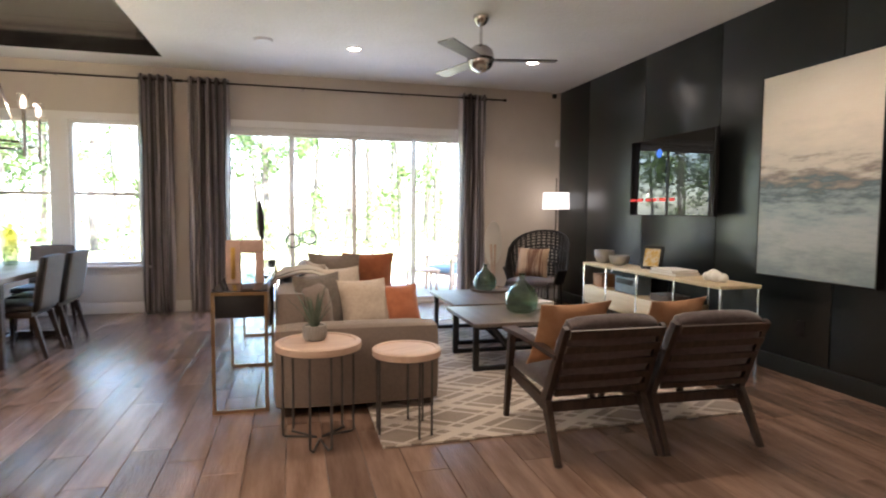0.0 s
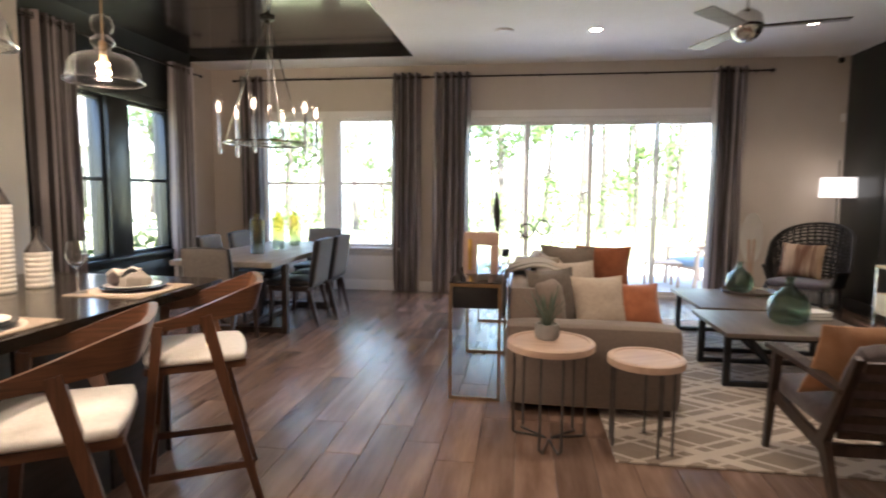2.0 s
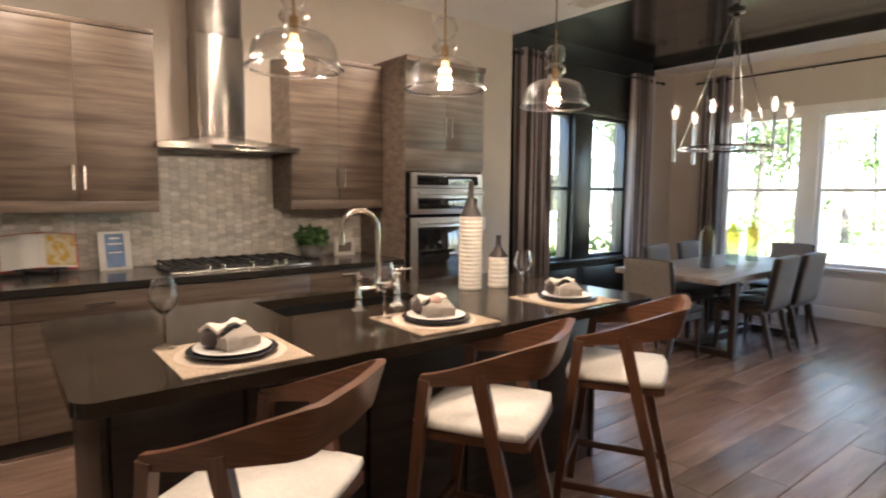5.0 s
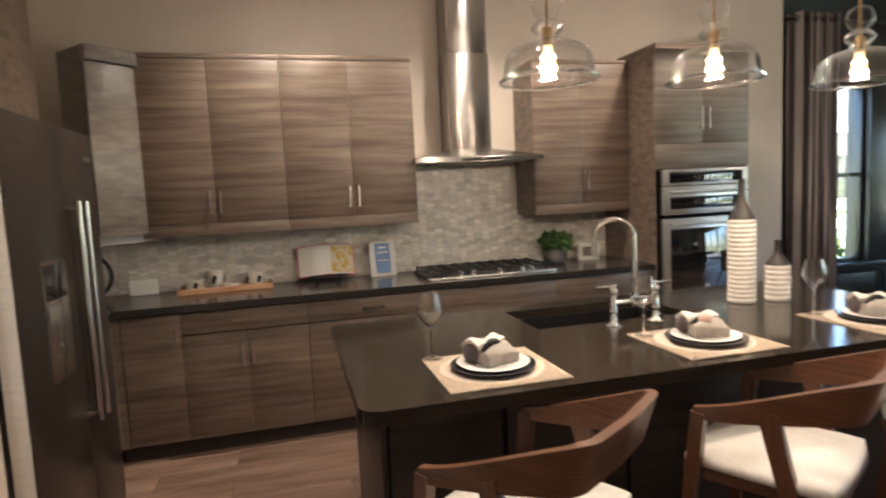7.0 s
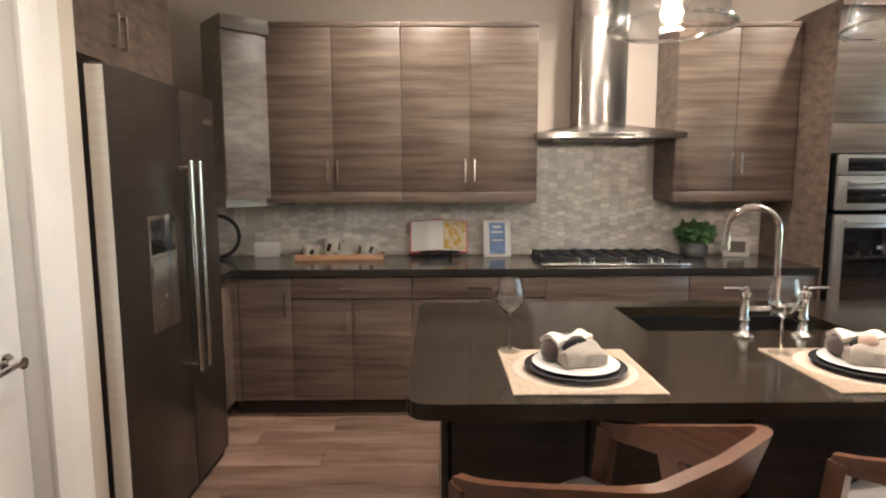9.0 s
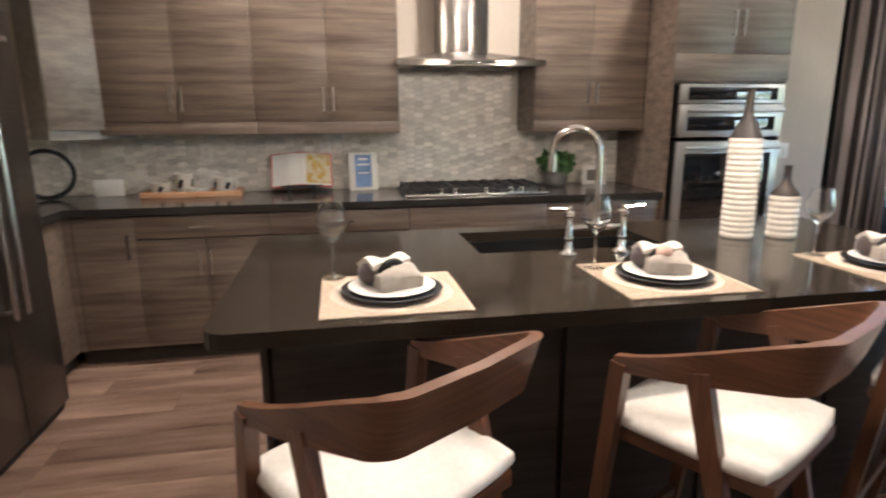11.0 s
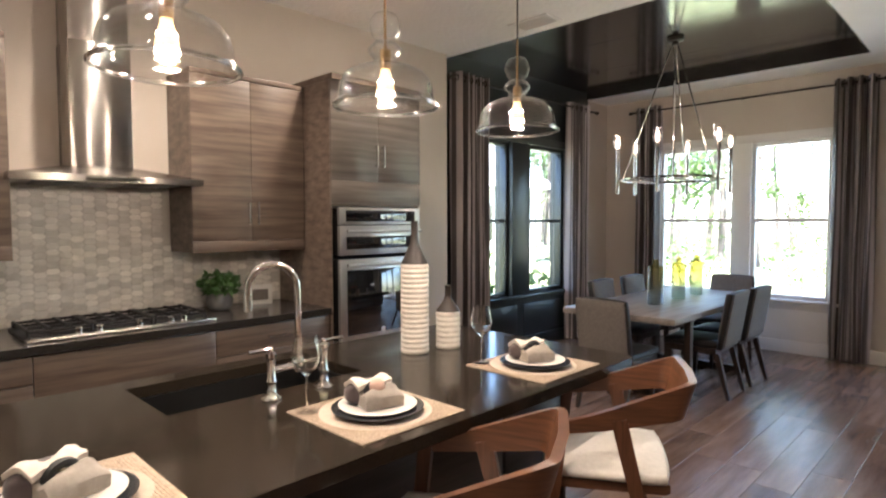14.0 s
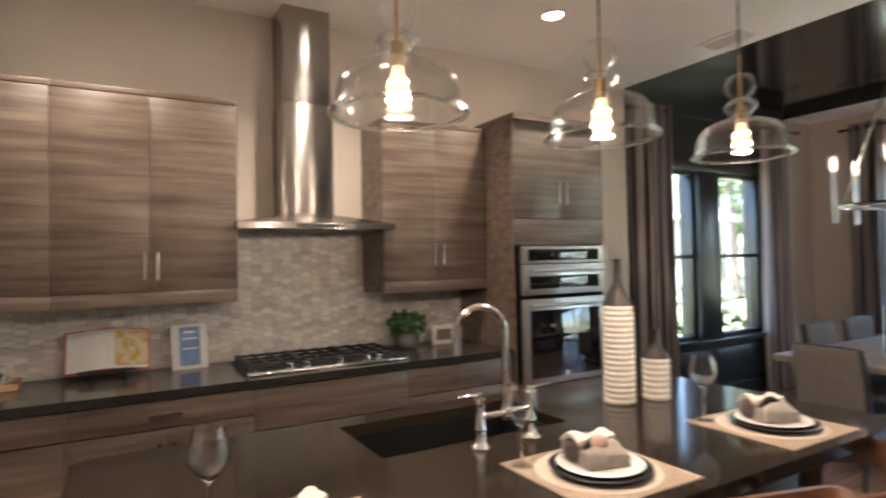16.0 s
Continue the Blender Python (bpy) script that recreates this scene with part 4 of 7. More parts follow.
part("upper_duct_cover", boxes(((0.003, -0.148, 2.46), (0.243, 0.148, H - 0.001)), bev=0.004), HOODS, root)
part("control_strip", boxes(((0.469, -0.14, 1.697), (0.474, 0.14, 1.717)), bev=0.002), DGLASS, root)
for y in (-0.22, 0.0, 0.22):
    part("filter", boxes(((0.05, y - 0.10, 1.684), (0.42, y + 0.10, 1.689)), bev=0.002), GREYIRON, root)

for y in (-0.33, 0.33):
    bm = bmesh.new()
    lathe(bm, ((0.028, 1.6885), (0.028, 1.684), (0.0, 1.683)), (0.36, y, 0), 18)
    part("hood_lens", bm, GREYIRON, root, "small unlit hood light")
# cooktop
root = thing("gas_cooktop", "stainless gas cooktop with black iron grates and five knobs", "cooktop", (0.09, -0.46, 0.914))
part("tray", boxes(((0, 0, 0.0), (0.42, 0.90, 0.014)), bev=0.004), IRON, root)
part("control_rail", boxes(((0.421, 0, 0.0), (0.50, 0.90, 0.016)), bev=0.005), STEEL, root)
for i in range(3):
    bm = bmesh.new()
    y0 = 0.02 + i * 0.29
    for y in (y0, y0 + 0.09, y0 + 0.18, y0 + 0.27):
        bar(bm, (0.02, y, 0.045), (0.40, y, 0.045), 0.012, 0.014)
    for x in (0.02, 0.15, 0.27, 0.40):
        bar(bm, (x, y0, 0.038), (x, y0 + 0.27, 0.038), 0.012, 0.014)
    for x in (0.02, 0.40):
        for y in (y0, y0 + 0.27):
            rod(bm, (x, y, 0.012), (x, y, 0.045), 0.008)
    part("grate", bm, IRON, root)
for x, y in ((0.11, 0.16), (0.31, 0.16), (0.21, 0.45), (0.11, 0.74), (0.31, 0.74)):
    bm = bmesh.new()
    lathe(bm, ((0.05, 0.012), (0.05, 0.02), (0.035, 0.022), (0.033, 0.03), (0.0, 0.032)), (x, y, 0), 20)
    part("burner", bm, IRON, root)
for y in (0.22, 0.31, 0.50, 0.66, 0.73):
    bm = bmesh.new()
    lathe(bm, ((0.024, 0.012), (0.023, 0.02), (0.018, 0.022), (0.017, 0.045), (0.0, 0.047)), (0.455, y, 0), 18)
    part("knob", bm, CHROME, root)

# refrigerator, facing +y
FX0, FX1, FY = 1.115, 2.045, -2.20
root = thing("refrigerator", "dark stainless side-by-side refrigerator with a water dispenser", "refrigerator", (0, 0, 0))
part("body", boxes(((FX0 + 0.005, -2.955, 0.02), (FX1 - 0.005, FY - 0.075, 1.80)), bev=0.004), DSTEEL, root)
XS = 1.50
d1 = part("freezer_door", boxes(((XS + 0.003, FY - 0.07, 0.05), (FX1, FY, 1.83)), bev=0.01), DSTEEL, root)
d2 = part("fridge_door", boxes(((FX0, FY - 0.07, 0.05), (XS - 0.003, FY, 1.83)), bev=0.01), DSTEEL, root)
part("door_edge", boxes(((FX1 + 0.0005, FY - 0.066, 0.06), (FX1 + 0.003, FY - 0.004, 1.82))), STEEL, d1, "bright steel door edge")
for d, x in ((d1, XS + 0.045), (d2, XS - 0.045)):
    bm = bmesh.new()
    rod(bm, (x, FY + 0.055, 0.60), (x, FY + 0.055, 1.52), 0.013, seg=12)
    for z in (0.63, 1.49):
        rod(bm, (x, FY, z), (x, FY + 0.055, z), 0.010)
    part("handle", bm, STEEL, d, "long tubular steel handle")
ds = part("water_dispenser", boxes(((1.60, FY, 0.84), (1.83, FY + 0.004, 1.30)), bev=0.003), STEEL, d1)
part("display", boxes(((1.615, FY + 0.003, 1.15), (1.815, FY + 0.007, 1.285)), bev=0.002), DGLASS, ds)
part("recess", boxes(((1.62, FY + 0.003, 0.88), (1.81, FY + 0.006, 1.135)), bev=0.002), PULL, ds, "pale steel dispenser recess")
part("emblem", boxes(((1.16, FY, 1.70), (1.25, FY + 0.003, 1.725))), STEEL, d2)
part("base_grille", boxes(((FX0 + 0.01, FY - 0.10, 0.0), (FX1 - 0.01, FY - 0.03, 0.045))), IRON, root)

# island
root = thing("kitchen_island", "dark wood-grain kitchen island base with panelled sides", "kitchen island", (0, 0, 0))
IX0, IX1, IY0, IY1 = 1.66, 2.43, -1.09, 1.20
part("core", boxes(((IX0, IY0 + 0.022, 0.09), (1.69, IY1 - 0.022, 0.872)), ((2.10, IY0 + 0.022, 0.09), (IX1 - 0.022, IY1 - 0.022, 0.872)), ((1.69, IY0 + 0.022, 0.09), (2.10, -0.40, 0.872)), ((1.69, 0.36, 0.09), (2.10, IY1 - 0.022, 0.872)), ((1.69, -0.40, 0.09), (2.10, 0.36, 0.60))), ISLE, root)
part("plinth", boxes(((IX0 + 0.06, IY0 + 0.03, 0), (IX1 - 0.06, IY1 - 0.03, 0.089))), KICK, root)
ys = (IY0 + 0.02, -0.665, -0.195, 0.305, 0.77, IY1 - 0.02)
for a, b in zip(ys, ys[1:]):
    part("side_panel", boxes(((IX1 - 0.02, a + 0.009, 0.0), (IX1, b - 0.009, 0.871)), bev=0.002), ISLE, root)
for y in (IY0, IY1 - 0.02):
    part("end_panel", boxes(((IX0 - 0.01, y, 0.0), (IX1 + 0.012, y + 0.02, 0.871)), bev=0.002), ISLE, root)
bm = bmesh.new()
xs, yy = (1.60, 1.705, 2.085, 2.73), (-1.175, -0.375, 0.335, 1.285)
grid = {(i, j, k): bm.verts.new((x, y, z)) for i, x in enumerate(xs) for j, y in enumerate(yy) for k, z in enumerate((0.874, 0.914))}
for i in range(3):
    for j in range(3):
        if (i, j) != (1, 1):
            bm.faces.new([grid[q] for q in ((i, j, 1), (i + 1, j, 1), (i + 1, j + 1, 1), (i, j + 1, 1))])
            bm.faces.new([grid[q] for q in ((i, j + 1, 0), (i + 1, j + 1, 0), (i + 1, j, 0), (i, j, 0))])
        if (i, j) == (1, 1):
            for p, q in (((1, 1), (2, 1)), ((2, 1), (2, 2)), ((2, 2), (1, 2)), ((1, 2), (1, 1))):
                bm.faces.new([grid[v] for v in ((*p, 0), (*q, 0), (*q, 1), (*p, 1))])
for i in range(3):
    for p, q in (((i, 0), (i + 1, 0)), ((i + 1, 3), (i, 3)), ((3, i), (3, i + 1)), ((0, i + 1), (0, i))):
        bm.faces.new([grid[v] for v in ((*p, 0), (*q, 0), (*q, 1), (*p, 1))])
bm.edges.ensure_lookup_table()
corner = [e for e in bm.edges if abs(e.verts[0].co.z - e.verts[1].co.z) > 0.01 and (e.verts[0].co.x in (bm.verts and (min(v.co.x for v in bm.verts), max(v.co.x for v in bm.verts)))) and e.verts[0].co.y in (min(v.co.y for v in bm.verts), max(v.co.y for v in bm.verts))]
bmesh.ops.bevel(bm, geom=corner, offset=0.06, segments=6, profile=0.5, affect="EDGES")
solo("island_countertop", bm, QUARTZ, "polished dark grey-brown quartz island top with a sink cut-out", "countertop")
root = thing("kitchen_sink", "black composite undermount sink in the island", "sink", (1.70, -0.38, 0.65))
part("basin", boxes(((0, 0, 0), (0.39, 0.72, 0.015)), ((0, 0, 0.015), (0.012, 0.72, 0.223)), ((0.378, 0, 0.015), (0.39, 0.72, 0.223)), ((0.012, 0, 0.015), (0.378, 0.012, 0.223)), ((0.012, 0.708, 0.015), (0.378, 0.72, 0.223))), SINK, root)
bm = bmesh.new()
lathe(bm, ((0.045, 0.0152), (0.045, 0.018), (0.02, 0.0165)), (0.2, 0.36, 0), 20)
part("drain", bm, STEEL, root)
# bridge faucet
root = thing("bridge_faucet", "polished nickel bridge faucet with a tall gooseneck spout", "faucet", (2.165, 0.015, 0.914))
for s in (-1, 1):
    bm = bmesh.new()
    lathe(bm, ((0.032, 0.0), (0.032, 0.006), (0.022, 0.012), (0.015, 0.02), (0.013, 0.05), (0.017, 0.055), (0.017, 0.062), (0.013, 0.068), (0.013, 0.13), (0.019, 0.137), (0.019, 0.15), (0.010, 0.156), (0.010, 0.168), (0.0, 0.172)), (0, s * 0.098, 0), 18)
    col = part("handle_column", bm, CHROME, root)
    bm = bmesh.new()
    tube(bm, ((0, s * 0.095, 0.16), (0.0, s * 0.13, 0.163), (0.002, s * 0.175, 0.163)), 0.006)
    part("lever", bm, CHROME, col)
bm = bmesh.new()
tube(bm, ((0, -0.098, 0.095), (0, 0, 0.095), (0, 0.098, 0.095)), 0.010, 10)
lathe(bm, ((0.014, 0.075), (0.018, 0.085), (0.018, 0.105), (0.014, 0.115), (0.014, 0.13)), seg=16)
part("bridge", bm, CHROME, root)
bm = bmesh.new()
dx, dy = -0.32, -0.95
pts = [(0, 0, 0.12), (0, 0, 0.25), (0, 0, 0.345)] + [(dx * 0.078 * (1 - math.cos(t)), dy * 0.078 * (1 - math.cos(t)), 0.352 + 0.078 * math.sin(t)) for t in [math.pi * k / 12 for k in range(1, 13)]] + [(dx * 0.156, dy * 0.156, 0.33)]
tube(bm, pts, 0.0115, 12)
part("spout", bm, CHROME, root)
bm = bmesh.new()
rod(bm, (dx * 0.156, dy * 0.156, 0.335), (dx * 0.156, dy * 0.156, 0.285), 0.014, 0.015, 14)
part("spray_head", bm, CHROME, root)


# ---- bar stools ----
def bar_stool():
    """Counter stool facing local -x: a bent walnut band for arms and back, a padded seat, four splayed legs."""
    root = thing("bar_stool", "walnut counter stool with a curved back and white padded seat", "stool", group="stools at the island")
    bm = bmesh.new()
    n = 24
    vs = []
    for z, k in ((0.615, 1.0), (0.645, 1.0)):
        vs.append([bm.verts.new((x * k, y * k, z)) for x, y in ((-0.205, -0.20), (-0.19, -0.215), (0.17, -0.20), (0.19, -0.185), (0.19, 0.185), (0.17, 0.20), (-0.19, 0.215), (-0.205, 0.20))])
    for i in range(8):
        bm.faces.new((vs[0][i], vs[0][(i + 1) % 8], vs[1][(i + 1) % 8], vs[1][i]))
    bm.faces.new(vs[0][::-1]), bm.faces.new(vs[1])
    part("seat_frame", bm, WALNUT, root)
    bm = bmesh.new()
    soft_box(bm, (-0.205, -0.213, 0.642), (0.185, 0.213, 0.688), 0.02, 0.014)
    part("seat", bm, SEATW, root, "white upholstered seat pad")
    # half of the band's plan: arm front, straight arm, tight corner, middle of the back
    half = [(-0.16 + 0.345 * k / 8, 0.23 - 0.035 * (k / 8) ** 1.5) for k in range(9)]
    half += [(0.185 + 0.05 * math.sin(radians(a)), 0.145 + 0.05 * math.cos(radians(a))) for a in (18, 36, 54, 72)]
    half += [(0.235 + 0.008 * k / 4, 0.145 * (1 - k / 4)) for k in range(5)]
    plan = [(x, -y) for x, y in half] + half[-2::-1]
    pts, hs, outs = [], [], []
    for i, (x, y) in enumerate(plan):
        rise = min(1.0, max(0.0, (x + 0.16) / 0.38)) ** 1.25
        low, top = 0.800 + 0.055 * rise, 0.836 + 0.138 * rise
        p, q = plan[max(i - 1, 0)], plan[min(i + 1, len(plan) - 1)]
        pts.append((x, y, (low + top) / 2))
        hs.append(top - low)
        outs.append((q[1] - p[1], p[0] - q[0], 0))
    bm = bmesh.new()
    strap(bm, pts, hs, 0.024, outs)
    for v in bm.verts:
        lean = max(0.0, v.co.x) / 0.25
        v.co.x += 0.30 * lean * (v.co.z - 0.90)
        v.co.y *= 1 + 0.35 * lean * (v.co.z - 0.90)
    bmesh.ops.bevel(bm, geom=[e for e in bm.edges if abs(e.calc_face_angle(0)) > 0.9], offset=0.004, segments=2, affect="EDGES")
    part("backrest", bm, WALNUT, root, "bent walnut arm and back band")
    ends = {-1: pts[0], 1: pts[-1]}
    for s in (-1, 1):
        e = ends[s]
        bm = bmesh.new()
        bar(bm, (-0.235, s * 0.225, 0), (e[0] + 0.014, e[1], 0.822), 0.026, 0.03, (1, 0, 0), 0.034, 0.04)
        part("leg", bm, WALNUTV, root, "front leg running up to the arm")
        bm = bmesh.new()
        bar(bm, (0.235, s * 0.215, 0), (0.03, s * 0.216, 0.852), 0.026, 0.03, (1, 0, 0), 0.028, 0.05)
        part("leg", bm, WALNUTV, root, "raked rear leg")
        bm = bmesh.new()
        bar(bm, (-0.215, s * 0.225, 0.19), (0.21, s * 0.216, 0.19), 0.018, 0.03, (0, 0, 1))
        part("stretcher", bm, WALNUT, root)
    bm = bmesh.new()
    bar(bm, (-0.212, -0.225, 0.24), (-0.212, 0.225, 0.24), 0.022, 0.034)
    part("footrest", bm, WALNUT, root)
    return root


stool = bar_stool()
stool.matrix_basis = pose(2.85, 0.05, 0, 0, 0, 30)
copy_thing(stool, pose(2.905, -0.78, 0, 0, 0, 35))
copy_thing(stool, pose(2.83, 0.85, 0, 0, 0, 30))


# ---- pendants over the island ----
PZ = 1.815


def pendant():
    root = thing("pendant_light", "clear blown-glass bell pendant with a glowing filament bulb", "pendant light", group="pendants over the island")
    bm = bmesh.new()
    rod(bm, (0, 0, 0.33), (0, 0, H - PZ - 0.02), 0.0035, seg=6)
    part("cord", bm, GREYIRON, root)
    bm = bmesh.new()
    lathe(bm, ((0.06, H - PZ - 0.001), (0.06, H - PZ - 0.012), (0.012, H - PZ - 0.03), (0.0, H - PZ - 0.032)), seg=20)
    part("ceiling_canopy", bm, STEEL, root)
    bm = bmesh.new()
    prof = ((0.150, 0.0), (0.154, 0.005), (0.146, 0.013), (0.140, 0.032), (0.138, 0.055), (0.131, 0.078), (0.114, 0.099), (0.088, 0.112), (0.055, 0.121), (0.036, 0.128), (0.032, 0.14), (0.046, 0.155), (0.050, 0.165), (0.042, 0.178), (0.028, 0.19))
    shell(bm, prof, seg=40)
    shell(bm, [(q - 0.004, z + 0.001) for q, z in prof], seg=40)
    part("shade", bm, CLEAR, root, "clear glass bell")
    bm = bmesh.new()
    lathe(bm, ((0.0, 0.186), (0.024, 0.192), (0.038, 0.206), (0.046, 0.228), (0.044, 0.25), (0.032, 0.268), (0.012, 0.276), (0.0, 0.277)), seg=28)
    part("glass_ball", bm, CLEAR, root)
    bm = bmesh.new()
    pts = [(0.152 * math.cos(2 * math.pi * k / 40), 0.152 * math.sin(2 * math.pi * k / 40), 0.004) for k in range(40)]
    tube(bm, pts, 0.0055, 8, True)
    part("rim", bm, SOLIDG, root, "thick clear glass lip").visible_shadow = False
    bm = bmesh.new()
    lathe(bm, ((0.014, 0.110), (0.016, 0.114), (0.016, 0.165), (0.005, 0.17), (0.0035, 0.34)), seg=16)
    part("socket", bm, BRASS, root, "brass lamp socket and stem")
    bm = bmesh.new()
    lathe(bm, ((0.0, 0.012), (0.014, 0.015), (0.023, 0.028), (0.026, 0.05), (0.021, 0.078), (0.014, 0.10), (0.013, 0.112)), seg=20)
    bl = part("bulb", bm, BULBM, root, "glowing warm bulb")
    bm = bmesh.new()
    rod(bm, (0, 0, 0.034), (0, 0, 0.078), 0.0264, 0.0216, 16)
    part("filament", bm, FILAM, bl, "white-hot filament")
    return root


first = pendant()
for i, (x, y) in enumerate(((2.50, -0.50), (2.51, 0.11), (2.50, 0.755))):
    if i:
        copy_thing(first, pose(x, y, PZ))
    else:
        first.matrix_basis = pose(x, y, PZ)
    lamp("pendant_lamp", "POINT", BULB, WARM, pose(x, y, PZ - 0.005), size=0.03)


# ---- place settings ----
def wine_glass(x, y):
    root = solo("wine_glass", bmesh.new(), SOLIDG, "clear long-stemmed wine glass", "wine glass", (x, y, 0.918), 0, "wine glasses")
    bm = bmesh.new()
    lathe(bm, ((0.034, 0.0), (0.034, 0.002), (0.007, 0.006), (0.0038, 0.014), (0.0036, 0.105), (0.010, 0.112), (0.030, 0.132), (0.0435, 0.155), (0.0445, 0.168), (0.041, 0.19), (0.035, 0.214), (0.033, 0.226),
        (0.0322, 0.2265), (0.0315, 0.226), (0.0335, 0.214), (0.0395, 0.19), (0.043, 0.168), (0.042, 0.156), (0.0285, 0.1335), (0.008, 0.115), (0.0, 0.1135)), seg=40)
    root.data = mesh_of("wine_glass", bm, SOLIDG)


def placemat(x, y, turn=0):
    bm = bmesh.new()
    box(bm, (-0.185, -0.19, 0.0006), (0.185, 0.19, 0.0035))
    pm = thing("placemat", "woven straw placemat with a pale round centre", "placemat", (x, y, 0.914), turn, "placemats")
    part("mat", bm, MATM, pm)
    bm = bmesh.new()
    for i in range(46):
        yy = -0.186 + i * 0.0081
        bar(bm, (-0.183, yy, 0.0042), (0.183, yy, 0.0042), 0.0036, 0.0022)
    part("straw_ribs", bm, MATM, pm)["kind"] = "stuff"
    bm = bmesh.new()
    lathe(bm, ((0.168, 0.0052), (0.168, 0.0056), (0.0, 0.0058)), seg=40)
    part("woven_disc", bm, CREAM, pm, "pale woven round centre")
    bm = bmesh.new()
    lathe(bm, ((0.058, 0.0), (0.08, 0.002), (0.132, 0.012), (0.137, 0.016), (0.131, 0.017), (0.08, 0.007), (0.0, 0.006)), seg=40)
    solo("charger_plate", bm, CHARGER, "glossy black charger plate on a placemat", "plate", (x + 0.01, y, 0.92), 0, "charger plates")
    bm = bmesh.new()
    lathe(bm, ((0.05, 0.0), (0.066, 0.002), (0.113, 0.012), (0.117, 0.016), (0.112, 0.017), (0.066, 0.007), (0.0, 0.006)), seg=40)
    solo("dinner_plate", bm, PLATE, "white glazed plate on a black charger", "plate", (x + 0.01, y, 0.928), 0, "white plates")


def napkin(x, y, turn, bead=False):
    """A napkin folded over itself and drawn through a dark ring."""
    root = thing("napkin", "grey and white folded napkin in a dark ring", "napkin", (x, y, 0.9355), turn, "folded napkins")
    bm = bmesh.new()
    g = []
    for i in range(13):
        u = -1 + i / 6
        row = []
        for j in range(13):
            v = -1 + j / 6
            top = 0.054 * (1 - abs(u) ** 4 * 0.35) * (1 - abs(v) ** 5 * 0.2) + 0.010 * math.sin(4 * u + 2 * v) * (1 - abs(u))
            row.append(bm.verts.new((0.010 + u * 0.046 * (1 + 0.05 * v), 0.008 + v * 0.058 * (1 + 0.05 * u), max(0.004, top))))
        g.append(row)
    low = [[bm.verts.new((p.co.x * 0.98, p.co.y * 0.98, 0.002)) for p in row] for row in g]
    for i in range(12):
        for j in range(12):
            bm.faces.new((g[i][j], g[i + 1][j], g[i + 1][j + 1], g[i][j + 1]))
    rim = [(i, 0) for i in range(12)] + [(12, j) for j in range(12)] + [(12 - i, 12) for i in range(12)] + [(0, 12 - j) for j in range(12)]
    for (i, j), (k, l) in zip(rim, rim[1:] + rim[:1]):
        bm.faces.new((g[k][l], g[i][j], low[i][j], low[k][l]))
    part("folded_cloth", bm, NAPG, root)
    bm = bmesh.new()
    soft_box(bm, (-0.062, -0.072, 0.003), (-0.008, 0.056, 0.064), 0.020, 0.008)
    part("dark_fold", bm, CHARF, root, "dark folded cloth behind")
    bm = bmesh.new()
    g = []
    for i in range(13):
        u = -1 + i / 6
        row = []
        for j in range(7):
            v = -1 + j / 3
            z = 0.066 + 0.005 * u * u + 0.009 * (1 - v * v) - 0.020 * max(0, abs(u) - 0.7) + 0.005 * math.sin(5 * u + 3 * v)
            p = (-0.024 + 0.034 * v + 0.006 * math.cos(4 * u), 0.064 * u * (1 - 0.12 * v), z)
            row.append((bm.verts.new(p), bm.verts.new((p[0], p[1] * 0.97, z - 0.012))))
        g.append(row)
    for a, b in zip(g, g[1:]):
        for j in range(6):
            bm.faces.new((a[j][0], b[j][0], b[j + 1][0], a[j + 1][0])), bm.faces.new((a[j][1], a[j + 1][1], b[j + 1][1], b[j][1]))
        for j in (0, 6):
            bm.faces.new((a[j][0], a[j][1], b[j][1], b[j][0]))
    for row in (g[0], g[-1]):
        for j in range(6):
            bm.faces.new((row[j][0], row[j + 1][0], row[j + 1][1], row[j][1]))
    part("white_fold", bm, NAPW, root, "white cloth fold on top")
    bm = bmesh.new()
    tube(bm, [(0.008, 0.030 * math.cos(t), 0.040 + 0.028 * math.sin(t)) for t in [math.pi * q / 12 for q in range(13)]], 0.011, 8)
    part("napkin_ring", bm, IRON, root, "dark napkin ring")
    if bead:
        bm = bmesh.new()
        lathe(bm, [(0.026 * math.sin(t), 0.058 - 0.026 * math.cos(t)) for t in [math.pi * q / 10 for q in range(11)]], (0.016, 0, 0), 18)
        part("bead", bm, STONEP, root, "round tan bead")


for (x, y), (gx, gy), tn in (((2.495, -0.725), (2.32, -0.88), 20), ((2.495, 0.075), (2.36, -0.075), -12), ((2.505, 0.855), (2.35, 0.725), -20)):
    placemat(x, y)
    napkin(x - 0.005, y, tn, tn == -12)
    wine_glass(gx, gy)


def ribbed_vase(x, y, r, body, neck, label):
    root = thing("bottle_vase", label, "vase", (x, y, 0.914), group="ribbed vases on the island")
    prof = [(r * 0.92, 0.0)]
    k = int(body / 0.021)
    for i in range(k):
        z = body * i / k
        prof += [(r * 0.93, z + 0.001), (r, z + body / k * 0.35), (r, z + body / k * 0.7), (r * 0.93, z + body / k * 0.98)]
    prof += [(r * 0.9, body)]
    bm = bmesh.new()
    lathe(bm, prof, seg=36)
    part("ribbed_body", bm, CERW, root, "matt white ribbed body")
    bm = bmesh.new()
    lathe(bm, ((r * 0.96, body), (r * 0.92, body + 0.006), (r * 0.55, body + neck * 0.28), (r * 0.33, body + neck * 0.45), (r * 0.25, body + neck * 0.6), (r * 0.24, body + neck * 0.95), (r * 0.28, body + neck), (r * 0.18, body + neck)), seg=28)
    part("neck", bm, CERB, root, "dark brown bottle neck")


ribbed_vase(2.0, 0.69, 0.062, 0.385, 0.185, "tall white ribbed bottle vase with a dark neck")
